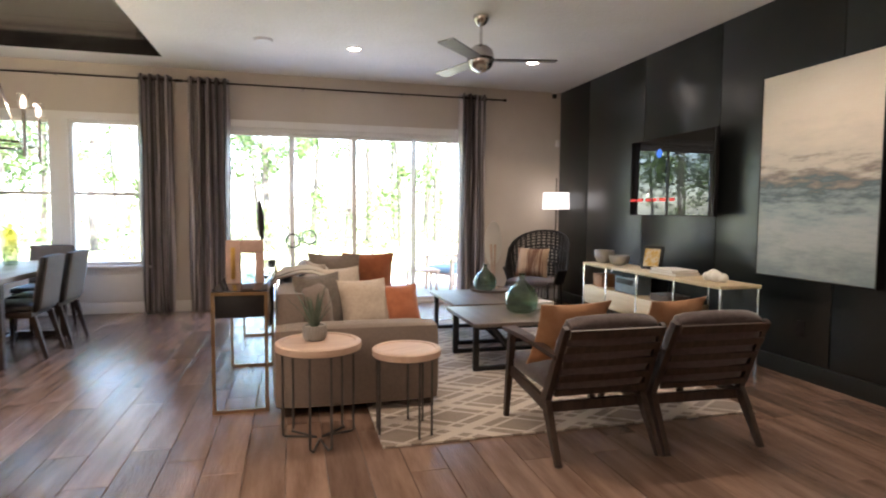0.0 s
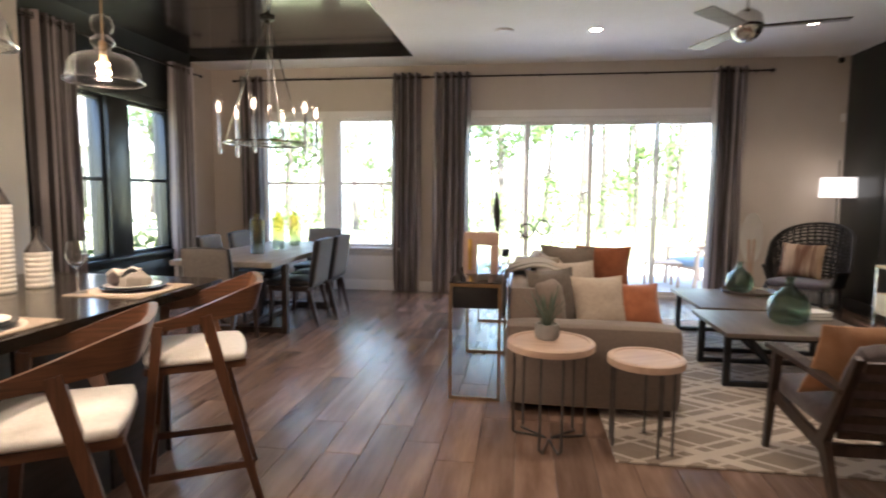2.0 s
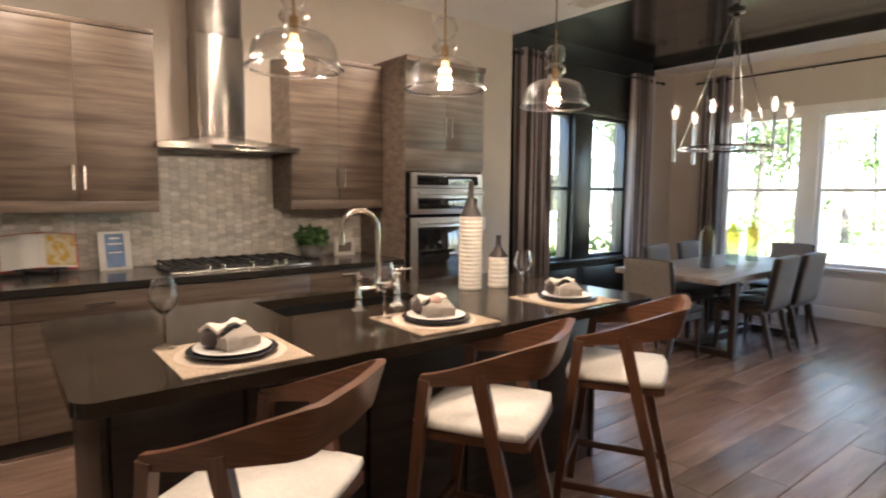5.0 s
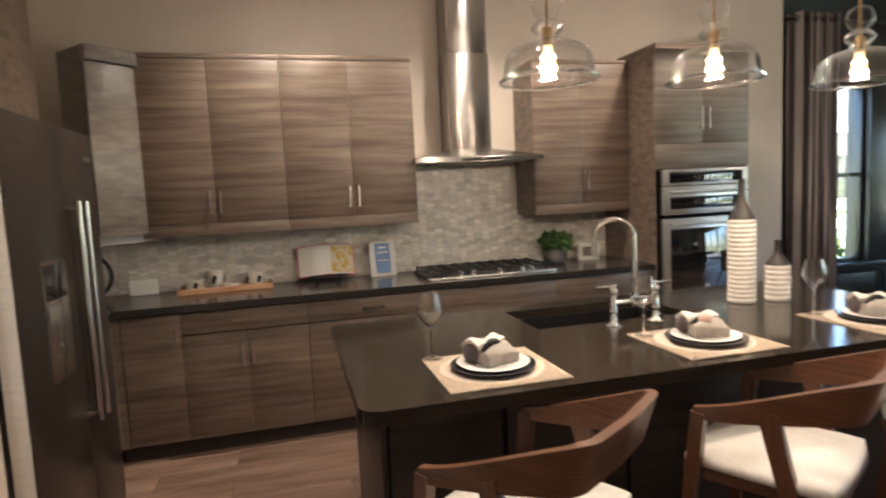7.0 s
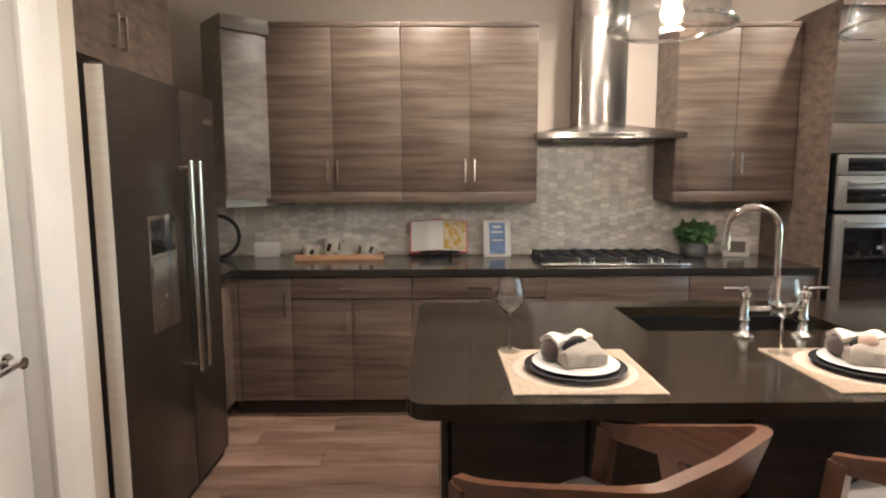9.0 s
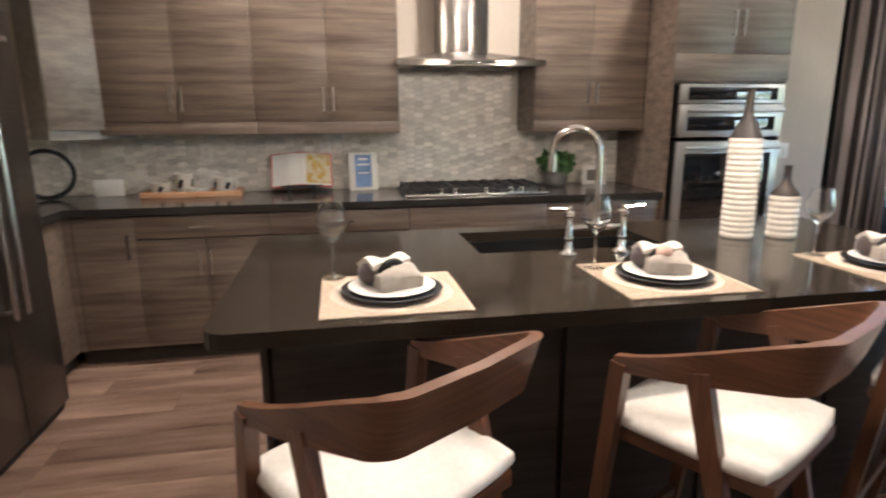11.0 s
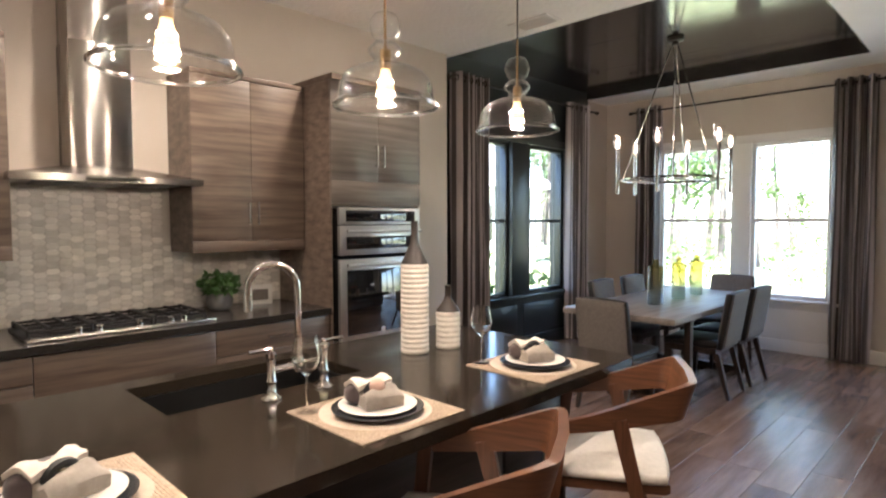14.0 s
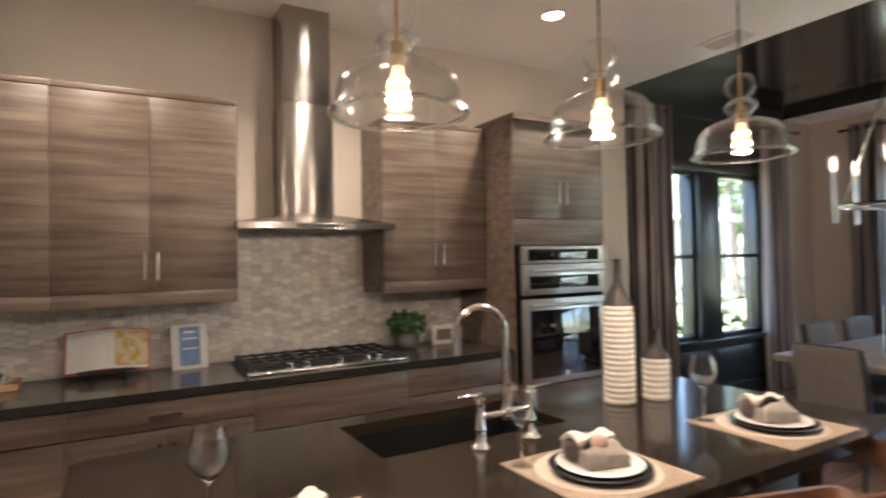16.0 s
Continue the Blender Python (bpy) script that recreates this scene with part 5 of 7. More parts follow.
ribbed_vase(2.035, 0.86, 0.056, 0.165, 0.115, "short white ribbed bottle vase with a dark neck")

# ---- things on the back counter ----
CT = 0.9145
solo("recipe_card", boxes(((0.0, 0.0, 0.0), (0.012, 0.17, 0.105)), bev=0.002), PAPER, "small white card standing on the counter", "card", (0.10, -2.35, CT), 4)
root = thing("serving_tray", "tan wooden tray on the counter", "tray", (0.17, -1.75, CT), 3)
part("tray_base", boxes(((-0.10, -0.29, 0.0), (0.10, 0.29, 0.010)), bev=0.003), TAN, root)
for a, b in (((-0.10, -0.29, 0.010), (-0.09, 0.29, 0.035)), ((0.09, -0.29, 0.010), (0.10, 0.29, 0.035)), ((-0.09, -0.29, 0.010), (0.09, -0.28, 0.035)), ((-0.09, 0.28, 0.010), (0.09, 0.29, 0.035))):
    part("tray_side", boxes((a, b), bev=0.002), TAN, root)


def mug(x, y, z, r, h, label, band):
    root = thing("mug", label, "mug", (x, y, z), group="mugs on the tray")
    bm = bmesh.new()
    lathe(bm, ((r * 0.7, 0), (r * 0.95, h * 0.15), (r, h * 0.5), (r, h), (r * 0.92, h), (r * 0.9, h * 0.3), (0.0, h * 0.15)), seg=24)
    part("cup", bm, CERW, root)
    bm = bmesh.new()
    tube(bm, [(0.0, r + 0.02 * math.sin(t), h * 0.5 + h * 0.28 * math.cos(t)) for t in [math.pi * k / 8 for k in range(9)]], 0.005)
    part("handle", bm, CERW, root)
    if band:
        for k in range(4):
            a = k * 1.57 + 0.4 + y * 9
            bm = bmesh.new()
            bar(bm, (r * 1.005 * math.cos(a), r * 1.005 * math.sin(a), h * 0.3), (r * 1.005 * math.cos(a + 0.3), r * 1.005 * math.sin(a + 0.3), h * 0.72), 0.003, 0.026, (0, 0, 1))
            part("painted_mark", bm, CERB, root)


mug(0.16, -1.95, CT + 0.0105, 0.056, 0.075, "white mug with dark brush marks", True)
mug(0.12, -1.82, CT + 0.0105, 0.054, 0.125, "tall white mug with dark brush marks", True)
mug(0.19, -1.73, CT + 0.0105, 0.060, 0.040, "low white bowl on the tray", False)
mug(0.16, -1.57, CT + 0.0105, 0.056, 0.100, "white mug with dark brush marks", True)
root = thing("cookbook", "open cookbook with a red cover on a black stand", "book", (0.13, -1.09, CT))
bm = bmesh.new()
tube(bm, ((0.09, -0.08, 0.008), (0.10, -0.08, 0.03), (0.06, -0.08, 0.05), (-0.05, -0.06, 0.02)), 0.006)
tube(bm, ((0.09, 0.08, 0.008), (0.10, 0.08, 0.03), (0.06, 0.08, 0.05), (-0.05, 0.06, 0.02)), 0.006)
bar(bm, (0.07, -0.13, 0.045), (0.07, 0.13, 0.045), 0.035, 0.010)
for y in (-0.08, 0.08):
    lathe(bm, ((0.0, 0.0), (0.012, 0.004), (0.012, 0.012), (0.0, 0.016)), (0.09, y, 0), 12)
part("book_stand", bm, IRON, root, "black iron book stand")
tilt = pose(0.06, 0, 0.05, 0, -24, 0)
for s in (-1, 1):
    bm = bmesh.new()
    box(bm, (-0.006, min(0, s * 0.202), -0.002), (0.0, max(0, s * 0.202), 0.228))
    bmesh.ops.transform(bm, matrix=tilt @ pose(0, 0, 0, 0, 0, s * 14), verts=bm.verts)
    part("cover", bm, RED, root, "red cover")
    bm = bmesh.new()
    g = [[bm.verts.new((0.002 + 0.018 * math.sin(min(1, u / 6 * 1.4) * math.pi * 0.75) * (1 - u / 9), s * 0.192 * u / 6, z)) for u in range(7)] for z in (0.006, 0.219)]
    b = [[bm.verts.new((0.001, s * 0.192 * u / 6, z)) for u in range(7)] for z in (0.006, 0.219)]
    for i in range(6):
        bm.faces.new((g[0][i], g[0][i + 1], g[1][i + 1], g[1][i]))
        bm.faces.new((b[0][i], g[0][i], g[1][i], b[1][i])) if i == 0 else None
        bm.faces.new((g[0][i], b[0][i], b[0][i + 1], g[0][i + 1])), bm.faces.new((g[1][i], g[1][i + 1], b[1][i + 1], b[1][i]))
    bm.faces.new((g[0][6], b[0][6], b[1][6], g[1][6]))
    bmesh.ops.transform(bm, matrix=tilt @ pose(0, 0, 0, 0, 0, s * 14), verts=bm.verts)
    page = part("page", bm, PAPER, root)
    if s > 0:
        bm = bmesh.new()
        box(bm, (0.0135, 0.030, 0.015), (0.0142, 0.186, 0.212))
        bmesh.ops.transform(bm, matrix=tilt @ pose(0.004, 0, 0, 0, 0, 14), verts=bm.verts)
        part("photograph", bm, FOOD, page, "yellow food photograph")
root = thing("brochure_stand", "white upright brochure stand with a blue printed panel", "brochure stand", (0.10, -0.69, CT), 6)
bm = boxes(((-0.008, -0.095, 0.0), (0.0, 0.095, 0.25)), bev=0.002)
bmesh.ops.transform(bm, matrix=pose(0.03, 0, 0, 0, -9, 0), verts=bm.verts)
part("white_board", bm, PAPER, root)
for a, b, mt in (((0.0005, -0.055, 0.02), (0.0015, 0.055, 0.235), BLUEP), ((0.002, -0.04, 0.165), (0.003, 0.04, 0.175), PAPER), ((0.002, -0.04, 0.11), (0.003, 0.04, 0.118), PAPER), ((0.002, -0.03, 0.20), (0.003, 0.03, 0.212), PAPER)):
    bm = boxes((a, b))
    bmesh.ops.transform(bm, matrix=pose(0.03, 0, 0, 0, -9, 0), verts=bm.verts)
    part("printed_panel" if mt is BLUEP else "text_bar", bm, mt, root)
bm = boxes(((-0.06, -0.05, 0.0), (0.03, 0.05, 0.006)))
part("foot", bm, PAPER, root)


def leaf_clump(name, at, r, count, size, mat, label, flat=0.8, seed=1, parent=None):
    rnd = random.Random(seed)
    verts, faces = [], []
    for _ in range(count):
        d = Vector((rnd.gauss(0, 1), rnd.gauss(0, 1), rnd.gauss(0, 1) * flat)).normalized() * r * rnd.uniform(0.55, 1.05)
        d.z *= flat
        u = Vector((rnd.gauss(0, 1), rnd.gauss(0, 1), rnd.gauss(0, 1))).normalized()
        v = u.cross(Vector((rnd.gauss(0, 1), rnd.gauss(0, 1), rnd.gauss(0, 1)))).normalized()
        s = size * rnd.uniform(0.6, 1.3)
        c = Vector(at) + d
        k = len(verts)
        verts += [c - u * s, c + v * s * 0.35, c + u * s, c - v * s * 0.35]
        faces.append((k, k + 1, k + 2, k + 3))
    me = bpy.data.meshes.new(name)
    me.from_pydata(verts, [], faces)
    me.materials.append(mat)
    ob = new(name, me)
    if parent:
        ob.parent = parent
    return tagged(ob, label)


root = thing("potted_plant", "small bushy green plant in a grey stone pot", "potted plant", (0.20, 0.63, CT))
bm = bmesh.new()
lathe(bm, ((0.05, 0), (0.075, 0.02), (0.085, 0.06), (0.075, 0.105), (0.065, 0.11), (0.06, 0.095), (0.0, 0.09)), seg=28)
part("pot", bm, CHARP, root, "dark grey stone pot")
leaf_clump("foliage", (0, 0, 0.165), 0.125, 420, 0.030, GREEN, "", 0.75, 3, root)
root = thing("photo_frame", "small framed white print on the counter", "picture frame", (0.16, 0.93, CT), -8)
bm = boxes(((0, -0.085, 0), (0.014, 0.085, 0.135)), bev=0.003)
part("frame", bm, PAPER, root)
part("print", boxes(((0.0142, -0.055, 0.03), (0.0152, 0.055, 0.105))), GREYF, root)
bm = bmesh.new()
tube(bm, [(0.03, 0.14 * math.cos(t), 0.14 + 0.14 * math.sin(t)) for t in [2 * math.pi * k / 32 for k in range(32)]], 0.013, 8, True)
solo("ring_sculpture", bm, IRON, "black iron ring ornament on the counter", "ornament", (0.17, -2.575, CT + 0.012), 20)
for y, z in ((-1.69, 1.17), (-2.47, 1.18), (-0.93, 1.18)):
    root = thing("wall_outlet", "white double wall outlet on the backsplash", "wall outlet", (0.010, y, z), group="outlets")
    part("cover_plate", boxes(((0, -0.036, -0.058), (0.006, 0.036, 0.058)), bev=0.002), WHITE, root)
    for dz in (-0.02, 0.02):
        part("socket", boxes(((0.006, -0.014, dz - 0.013), (0.0075, 0.014, dz + 0.013)), bev=0.001), CERW, root)
root = thing("light_switch", "white rocker light switch on the beige wall", "light switch", (0.0015, 2.55, 1.12))
part("cover_plate", boxes(((0, -0.058, -0.058), (0.006, 0.058, 0.058)), bev=0.002), WHITE, root)
for dy in (-0.024, 0.024):
    part("rocker", boxes(((0.006, dy - 0.015, -0.032), (0.009, dy + 0.015, 0.032)), bev=0.001), WHITE, root)

# ---- dining ----
TX0, TX1, TY0, TY1, TZ = 1.08, 2.06, 3.28, 5.45, 0.735
root = thing("dining_table", "grey oak dining table on dark U-shaped steel legs", "table", (0, 0, 0))
part("tabletop", boxes(((TX0, TY0, TZ - 0.05), (TX1, TY1, TZ)), bev=0.006), GREYT, root)
for y in (TY0 + 0.42, TY1 - 0.42):
    bm = bmesh.new()
    for x in (TX0 + 0.06, TX1 - 0.06):
        bar(bm, (x, y, 0.0), (x, y, TZ - 0.051), 0.05, 0.06, (0, 1, 0))
    bar(bm, (TX0 + 0.09, y, 0.025), (TX1 - 0.09, y, 0.025), 0.06, 0.05)
    part("leg_frame", bm, DWALNUT, root)
bm = bmesh.new()
bar(bm, (1.57, TY0 + 0.45, 0.025), (1.57, TY1 - 0.45, 0.025), 0.05, 0.045)
part("stretcher", bm, DWALNUT, root)


def dining_chair():
    """Facing local +y, the origin under the seat's middle."""
    root = thing("dining_chair", "upholstered dining chair, grey fabric back and dark leather seat", "chair", group="chairs round the dining table")
    bm = bmesh.new()
    soft_box(bm, (-0.225, -0.21, 0.41), (0.225, 0.24, 0.475), 0.025, 0.012)
    part("seat", bm, BLEATH, root, "dark leather seat")
    part("seat_frame", boxes(((-0.215, -0.20, 0.36), (0.215, 0.22, 0.412)), bev=0.004), DWALNUT, root)
    bm = bmesh.new()
    soft_box(bm, (-0.22, -0.255, 0.40), (0.22, -0.20, 0.885), 0.022, 0.006)
    for v in bm.verts:
        v.co.y -= 0.16 * max(0, v.co.z - 0.42)
    part("backrest", bm, BLEATH, root, "dark leather back edge")
    for nm, y0, y1 in (("outer_back_panel", -0.266, -0.250), ("inner_back_panel", -0.212, -0.192)):
        bm = bmesh.new()
        soft_box(bm, (-0.205, y0, 0.43 if y0 < -0.25 else 0.49), (0.205, y1, 0.878), 0.007, 0.003)
        for v in bm.verts:
            v.co.y -= 0.16 * max(0, v.co.z - 0.42)
        part(nm, bm, GREYF, root, "light grey fabric panel")
    for x in (-0.19, 0.19):
        bm = bmesh.new()
        bar(bm, (x * 1.04, -0.30, 0), (x, -0.20, 0.37), 0.024, 0.026, (0, 1, 0), 0.045, 0.045)
        part("leg", bm, DWALNUT, root)
        bm = bmesh.new()
        bar(bm, (x * 1.02, 0.20, 0), (x, 0.19, 0.37), 0.024, 0.026, (0, 1, 0), 0.042, 0.042)
        part("leg", bm, DWALNUT, root)
    return root


chair = dining_chair()
chair.matrix_basis = pose(1.62, 3.27, 0)
for x, y, a in ((1.92, 4.17, 91), (1.94, 4.73, 88), (1.18, 4.28, -90), (1.18, 4.95, -92), (1.68, 5.42, 180)):
    copy_thing(chair, pose(x, y, 0, 0, 0, a))


def ribbed_bottle(x, y, h, r, mat, label):
    bm = bmesh.new()
    prof = [(r * 0.9, 0.0), (r, 0.006)]
    k = 14
    for i in range(k):
        z = 0.01 + (h * 0.82) * i / k
        prof += [(r * 0.95, z), (r * 1.02, z + h * 0.82 / k * 0.5)]
    prof += [(r * 0.9, h * 0.85), (r * 0.4, h * 0.885), (r * 0.36, h * 0.98), (r * 0.42, h)]
    shell(bm, prof, seg=28)
    lathe(bm, ((r * 0.9, 0.001), (0.0, 0.002)), seg=28)
    shell(bm, [(q * 0.93, z) for q, z in prof[1:]], seg=28)
    solo("glass_bottle", bm, mat, label, "bottle", (x, y, TZ + 0.001), 0, "glass bottles on the table")


ribbed_bottle(1.60, 3.96, 0.40, 0.068, BLUEG, "tall ribbed glass bottle, smoky green to amber, on the table")
ribbed_bottle(1.60, 4.46, 0.40, 0.064, AMBERG, "ribbed amber glass bottle on the dining table")
ribbed_bottle(1.60, 4.90, 0.40, 0.060, AMBERG, "ribbed amber glass bottle on the dining table")

root = thing("chandelier", "polished nickel ring chandelier with six glowing glass candles", "chandelier", (1.60, 4.30, 0))
bm = bmesh.new()
lathe(bm, ((0.075, TRAYH - 0.001), (0.075, TRAYH - 0.025), (0.03, TRAYH - 0.035), (0.03, TRAYH - 0.06), (0.0, TRAYH - 0.06)), seg=24)
part("canopy", bm, BRONZE, root)
bm = bmesh.new()
rod(bm, (0, 0, TRAYH - 0.05), (0, 0, 1.90), 0.012)
part("stem", bm, CHROME, root)
bm = bmesh.new()
pts = [(0.46 * math.cos(2 * math.pi * k / 48), 0.46 * math.sin(2 * math.pi * k / 48), 1.86) for k in range(48)]
tube(bm, pts, 0.012, 8, True)
part("ring", bm, CHROME, root)
VIEW = 68
for k in range(3):
    a = radians(VIEW + 30 + 120 * k)
    bm = bmesh.new()
    rod(bm, (0.03 * math.cos(a), 0.03 * math.sin(a), TRAYH - 0.06), (0.45 * math.cos(a), 0.45 * math.sin(a), 1.865), 0.007)
    part("stay", bm, CHROME, root)
bm = bmesh.new()
for k in range(3):
    a = radians(VIEW + 60 * k)
    rod(bm, (-0.45 * math.cos(a), -0.45 * math.sin(a), 1.86), (0.45 * math.cos(a), 0.45 * math.sin(a), 1.86), 0.006)
part("spokes", bm, CHROME, root)
for k in range(6):
    a = radians(VIEW - 90 + 60 * k)
    x, y = 0.50 * math.cos(a), 0.50 * math.sin(a)
    bm = bmesh.new()
    rod(bm, (x, y, 1.73), (x, y, 2.14), 0.016, seg=14)
    arm = part("candle_tube", bm, CHROME, root)
    bm = bmesh.new()
    shell(bm, ((0.016, 2.14), (0.036, 2.165), (0.040, 2.21), (0.046, 2.28)), (x, y, 0), 20)
    part("glass_cup", bm, CLEAR, arm, "clear glass cup")
    bm = bmesh.new()
    lathe(bm, ((0.010, 2.15), (0.017, 2.175), (0.020, 2.205), (0.014, 2.235), (0.0, 2.255)), (x, y, 0), 14)
    part("bulb", bm, CANDM, arm, "glowing bulb")
    lamp("candle_lamp", "POINT", CANDLE, (1.0, 0.78, 0.55), pose(1.60 + x, 4.30 + y, 2.30), size=0.03)

# ---- living room ----
solo("area_rug", boxes(((-1.225, -1.75, 0.0), (1.225, 1.75, 0.014)), bev=0.004), RUGM, "beige rug with a woven diamond lattice pattern", "rug", (5.975, 3.16, 0.0005))
root = thing("sofa", "taupe fabric sofa with low arms and loose cushions", "sofa", (0, 0, 0))
SX0, SX1, SY0, SY1 = 4.165, 5.23, 1.98, 4.45
bm = bmesh.new()
soft_box(bm, (SX0, SY0, 0.06), (SX1 - 0.02, SY0 + 0.24, 0.565), 0.035, 0.008)
part("arm", bm, SOFA, root)
bm = bmesh.new()
soft_box(bm, (SX0, SY1 - 0.24, 0.06), (SX1 - 0.02, SY1, 0.565), 0.035, 0.008)
part("arm", bm, SOFA, root)
bm = bmesh.new()
soft_box(bm, (SX0 + 0.004, SY0 + 0.243, 0.06), (SX0 + 0.2, SY1 - 0.243, 0.76), 0.04, 0.01)
part("back", bm, SOFA, root)
part("base", boxes(((SX0 + 0.203, SY0 + 0.245, 0.06), (SX1 - 0.04, SY1 - 0.245, 0.26)), bev=0.008), SOFA, root)
for i in range(2):
    y0 = SY0 + 0.247 + i * 1.014
    bm = bmesh.new()
    soft_box(bm, (SX0 + 0.205, y0, 0.262), (SX1, y0 + 1.01, 0.44), 0.045, 0.025)
    part("seat_cushion", bm, SOFA, root)
    bm = bmesh.new()
    soft_box(bm, (SX0 + 0.205, y0 + 0.01, 0.44), (SX0 + 0.40, y0 + 1.0, 0.80), 0.06, 0.04)
    for v in bm.verts:
        v.co.x -= 0.16 * max(0, v.co.z - 0.45)
    part("back_cushion", bm, SOFA, root)
for x in (SX0 + 0.06, SX1 - 0.12):
    for y in (SY0 + 0.06, SY1 - 0.12):
        part("foot", boxes(((x, y, 0), (x + 0.06, y + 0.06, 0.061)), bev=0.003), DWALNUT, root)


def throw_pillow(mat, label, x, y, z, w, yaw, lean, t=0.15):
    bm = bmesh.new()
    pillow(bm, w, w, t, pose(0, 0, w / 2))
    bmesh.ops.transform(bm, matrix=pose(0, 0, 0, lean, 0, 0), verts=bm.verts)
    solo("throw_pillow", bm, mat, label, "pillow", (x, y, z), yaw, "pillows on the sofa")


throw_pillow(CREAM, "cream linen throw pillow on the sofa", 4.80, 2.38, 0.452, 0.38, 18, -22)
throw_pillow(DTAUPE, "dark taupe throw pillow at the near sofa arm", 4.50, 2.34, 0.452, 0.42, 40, -14)
throw_pillow(ORANGE, "rust orange throw pillow on the sofa", 5.05, 2.46, 0.452, 0.33, 10, -26, 0.13)
throw_pillow(CREAM, "cream linen throw pillow behind the others", 4.68, 2.86, 0.452, 0.42, 28, -20)
throw_pillow(TAUPE, "grey-taupe throw pillow at the far sofa arm", 4.68, 3.72, 0.452, 0.48, 160, -16)
throw_pillow(ORANGE, "rust orange throw pillow at the far sofa arm", 4.98, 3.86, 0.452, 0.48, 172, -18)
throw_pillow(CREAM, "cream throw pillow in the sofa corner", 4.56, 3.35, 0.452, 0.42, 110, -14)
# throw blanket over the sofa back
bm = bmesh.new()
prof = ((4.130, 0.46), (4.128, 0.6), (4.131, 0.72), (4.165, 0.79), (4.25, 0.815), (4.33, 0.835), (4.42, 0.835), (4.52, 0.80), (4.585, 0.70), (4.62, 0.60), (4.66, 0.50))
g = []
for j in range(15):
    y = 2.62 + 0.036 * j
    row = []
    for i, (x, z) in enumerate(prof):
        wv = 0.012 * math.sin(j * 1.3 + i * 0.5)
        o = Vector((-1, 0, 0)) if i < 3 else (Vector((0, 0, 1)) if i < 8 else Vector((0.9, 0, 0.4)))
        p = Vector((x, y + 0.01 * math.sin(i), z)) + o * (wv + 0.012)
        row.append((bm.verts.new(p), bm.verts.new(p - o * 0.008)))
    g.append(row)
for a, b in zip(g, g[1:]):
    for i in range(len(prof) - 1):
        bm.faces.new((a[i][0], a[i + 1][0], b[i + 1][0], b[i][0])), bm.faces.new((a[i][1], b[i][1], b[i + 1][1], a[i + 1][1]))
    for i in (0, len(prof) - 1):
        bm.faces.new((a[i][0], b[i][0], b[i][1], a[i][1]))
for row in (g[0], g[-1]):
    for i in range(len(prof) - 1):
        bm.faces.new((row[i][0], row[i][1], row[i + 1][1], row[i + 1][0]))
THROW = material("striped_throw", (0.50, 0.45, 0.38), (0.10, 0.085, 0.07), 0.9, scale=1.4, stretch=(0.2, 9, 0.2), bump=0.4, fine=220, where="World", lo=0.52, hi=0.58)
solo("throw_blanket", bm, THROW, "cream striped throw draped over the sofa back", "blanket")

# console table behind the sofa
CX0, CX1, CY0, CY1, CZ = 3.785, 4.125, 2.18, 4.56, 0.785
root = thing("console_table", "brass-framed console table with black drawers and a glass top", "console table", (0, 0, 0))
part("glass_top", boxes(((CX0, CY0, CZ - 0.008), (CX1, CY1, CZ)), bev=0.002), DGLASS, root, "dark polished glass top")
part("top_frame", boxes(((CX0, CY0, CZ - 0.03), (CX0 + 0.02, CY1, CZ - 0.009)), ((CX1 - 0.02, CY0, CZ - 0.03), (CX1, CY1, CZ - 0.009)), ((CX0 + 0.02, CY0, CZ - 0.03), (CX1 - 0.02, CY0 + 0.02, CZ - 0.009)), ((CX0 + 0.02, CY1 - 0.02, CZ - 0.03), (CX1 - 0.02, CY1, CZ - 0.009))), BRASS, root)
for y in (CY0, 3.33, CY1 - 0.02):
    bm = boxes(((CX0, y, 0), (CX0 + 0.02, y + 0.02, CZ - 0.031)), ((CX1 - 0.02, y, 0), (CX1, y + 0.02, CZ - 0.031)), ((CX0 + 0.02, y, 0), (CX1 - 0.02, y + 0.02, 0.02)))
    part("leg_frame", bm, BRASS, root)
for y0, y1 in ((CY0 + 0.022, 3.328), (3.352, CY1 - 0.022)):
    part("drawer", boxes(((CX0 + 0.022, y0, CZ - 0.175), (CX1 - 0.022, y1, CZ - 0.032)), bev=0.002), IRON, root, "black drawer box")
root = thing("stone_sculpture", "blush stone arch sculpture with a gold inset", "sculpture", (3.96, 2.62, CZ))
part("arch", boxes(((-0.125, -0.05, 0), (-0.03, 0.05, 0.30)), ((-0.03, -0.05, 0.21), (0.125, 0.05, 0.30)), ((0.07, -0.05, 0), (0.125, 0.05, 0.21)), bev=0.008), STONEP, root)
part("inset", boxes(((-0.09, -0.056, 0.03), (-0.062, -0.049, 0.25)), bev=0.002), GOLD, root)
root = thing("feather_sculpture", "tall black feather sculpture on a glass base", "sculpture", (4.06, 2.95, CZ))
bm = bmesh.new()
lathe(bm, ((0.0, 0.27), (0.010, 0.285), (0.021, 0.34), (0.025, 0.40), (0.023, 0.48), (0.015, 0.55), (0.005, 0.60), (0.0, 0.615)), seg=20)
for v in bm.verts:
    v.co.y *= 0.35
    v.co.x -= 0.05 * (v.co.z - 0.27)
part("feather", bm, IRON, root)
bm = bmesh.new()
rod(bm, (0.0, 0, 0.0), (0.0, 0, 0.28), 0.004)
lathe(bm, ((0.04, 0), (0.04, 0.01), (0.008, 0.014), (0.005, 0.02)), seg=20)
part("stem", bm, BRONZE, root)
root = thing("ring_ornament", "pair of thin black metal rings on slim stands", "ornament", (4.05, 4.42, CZ))
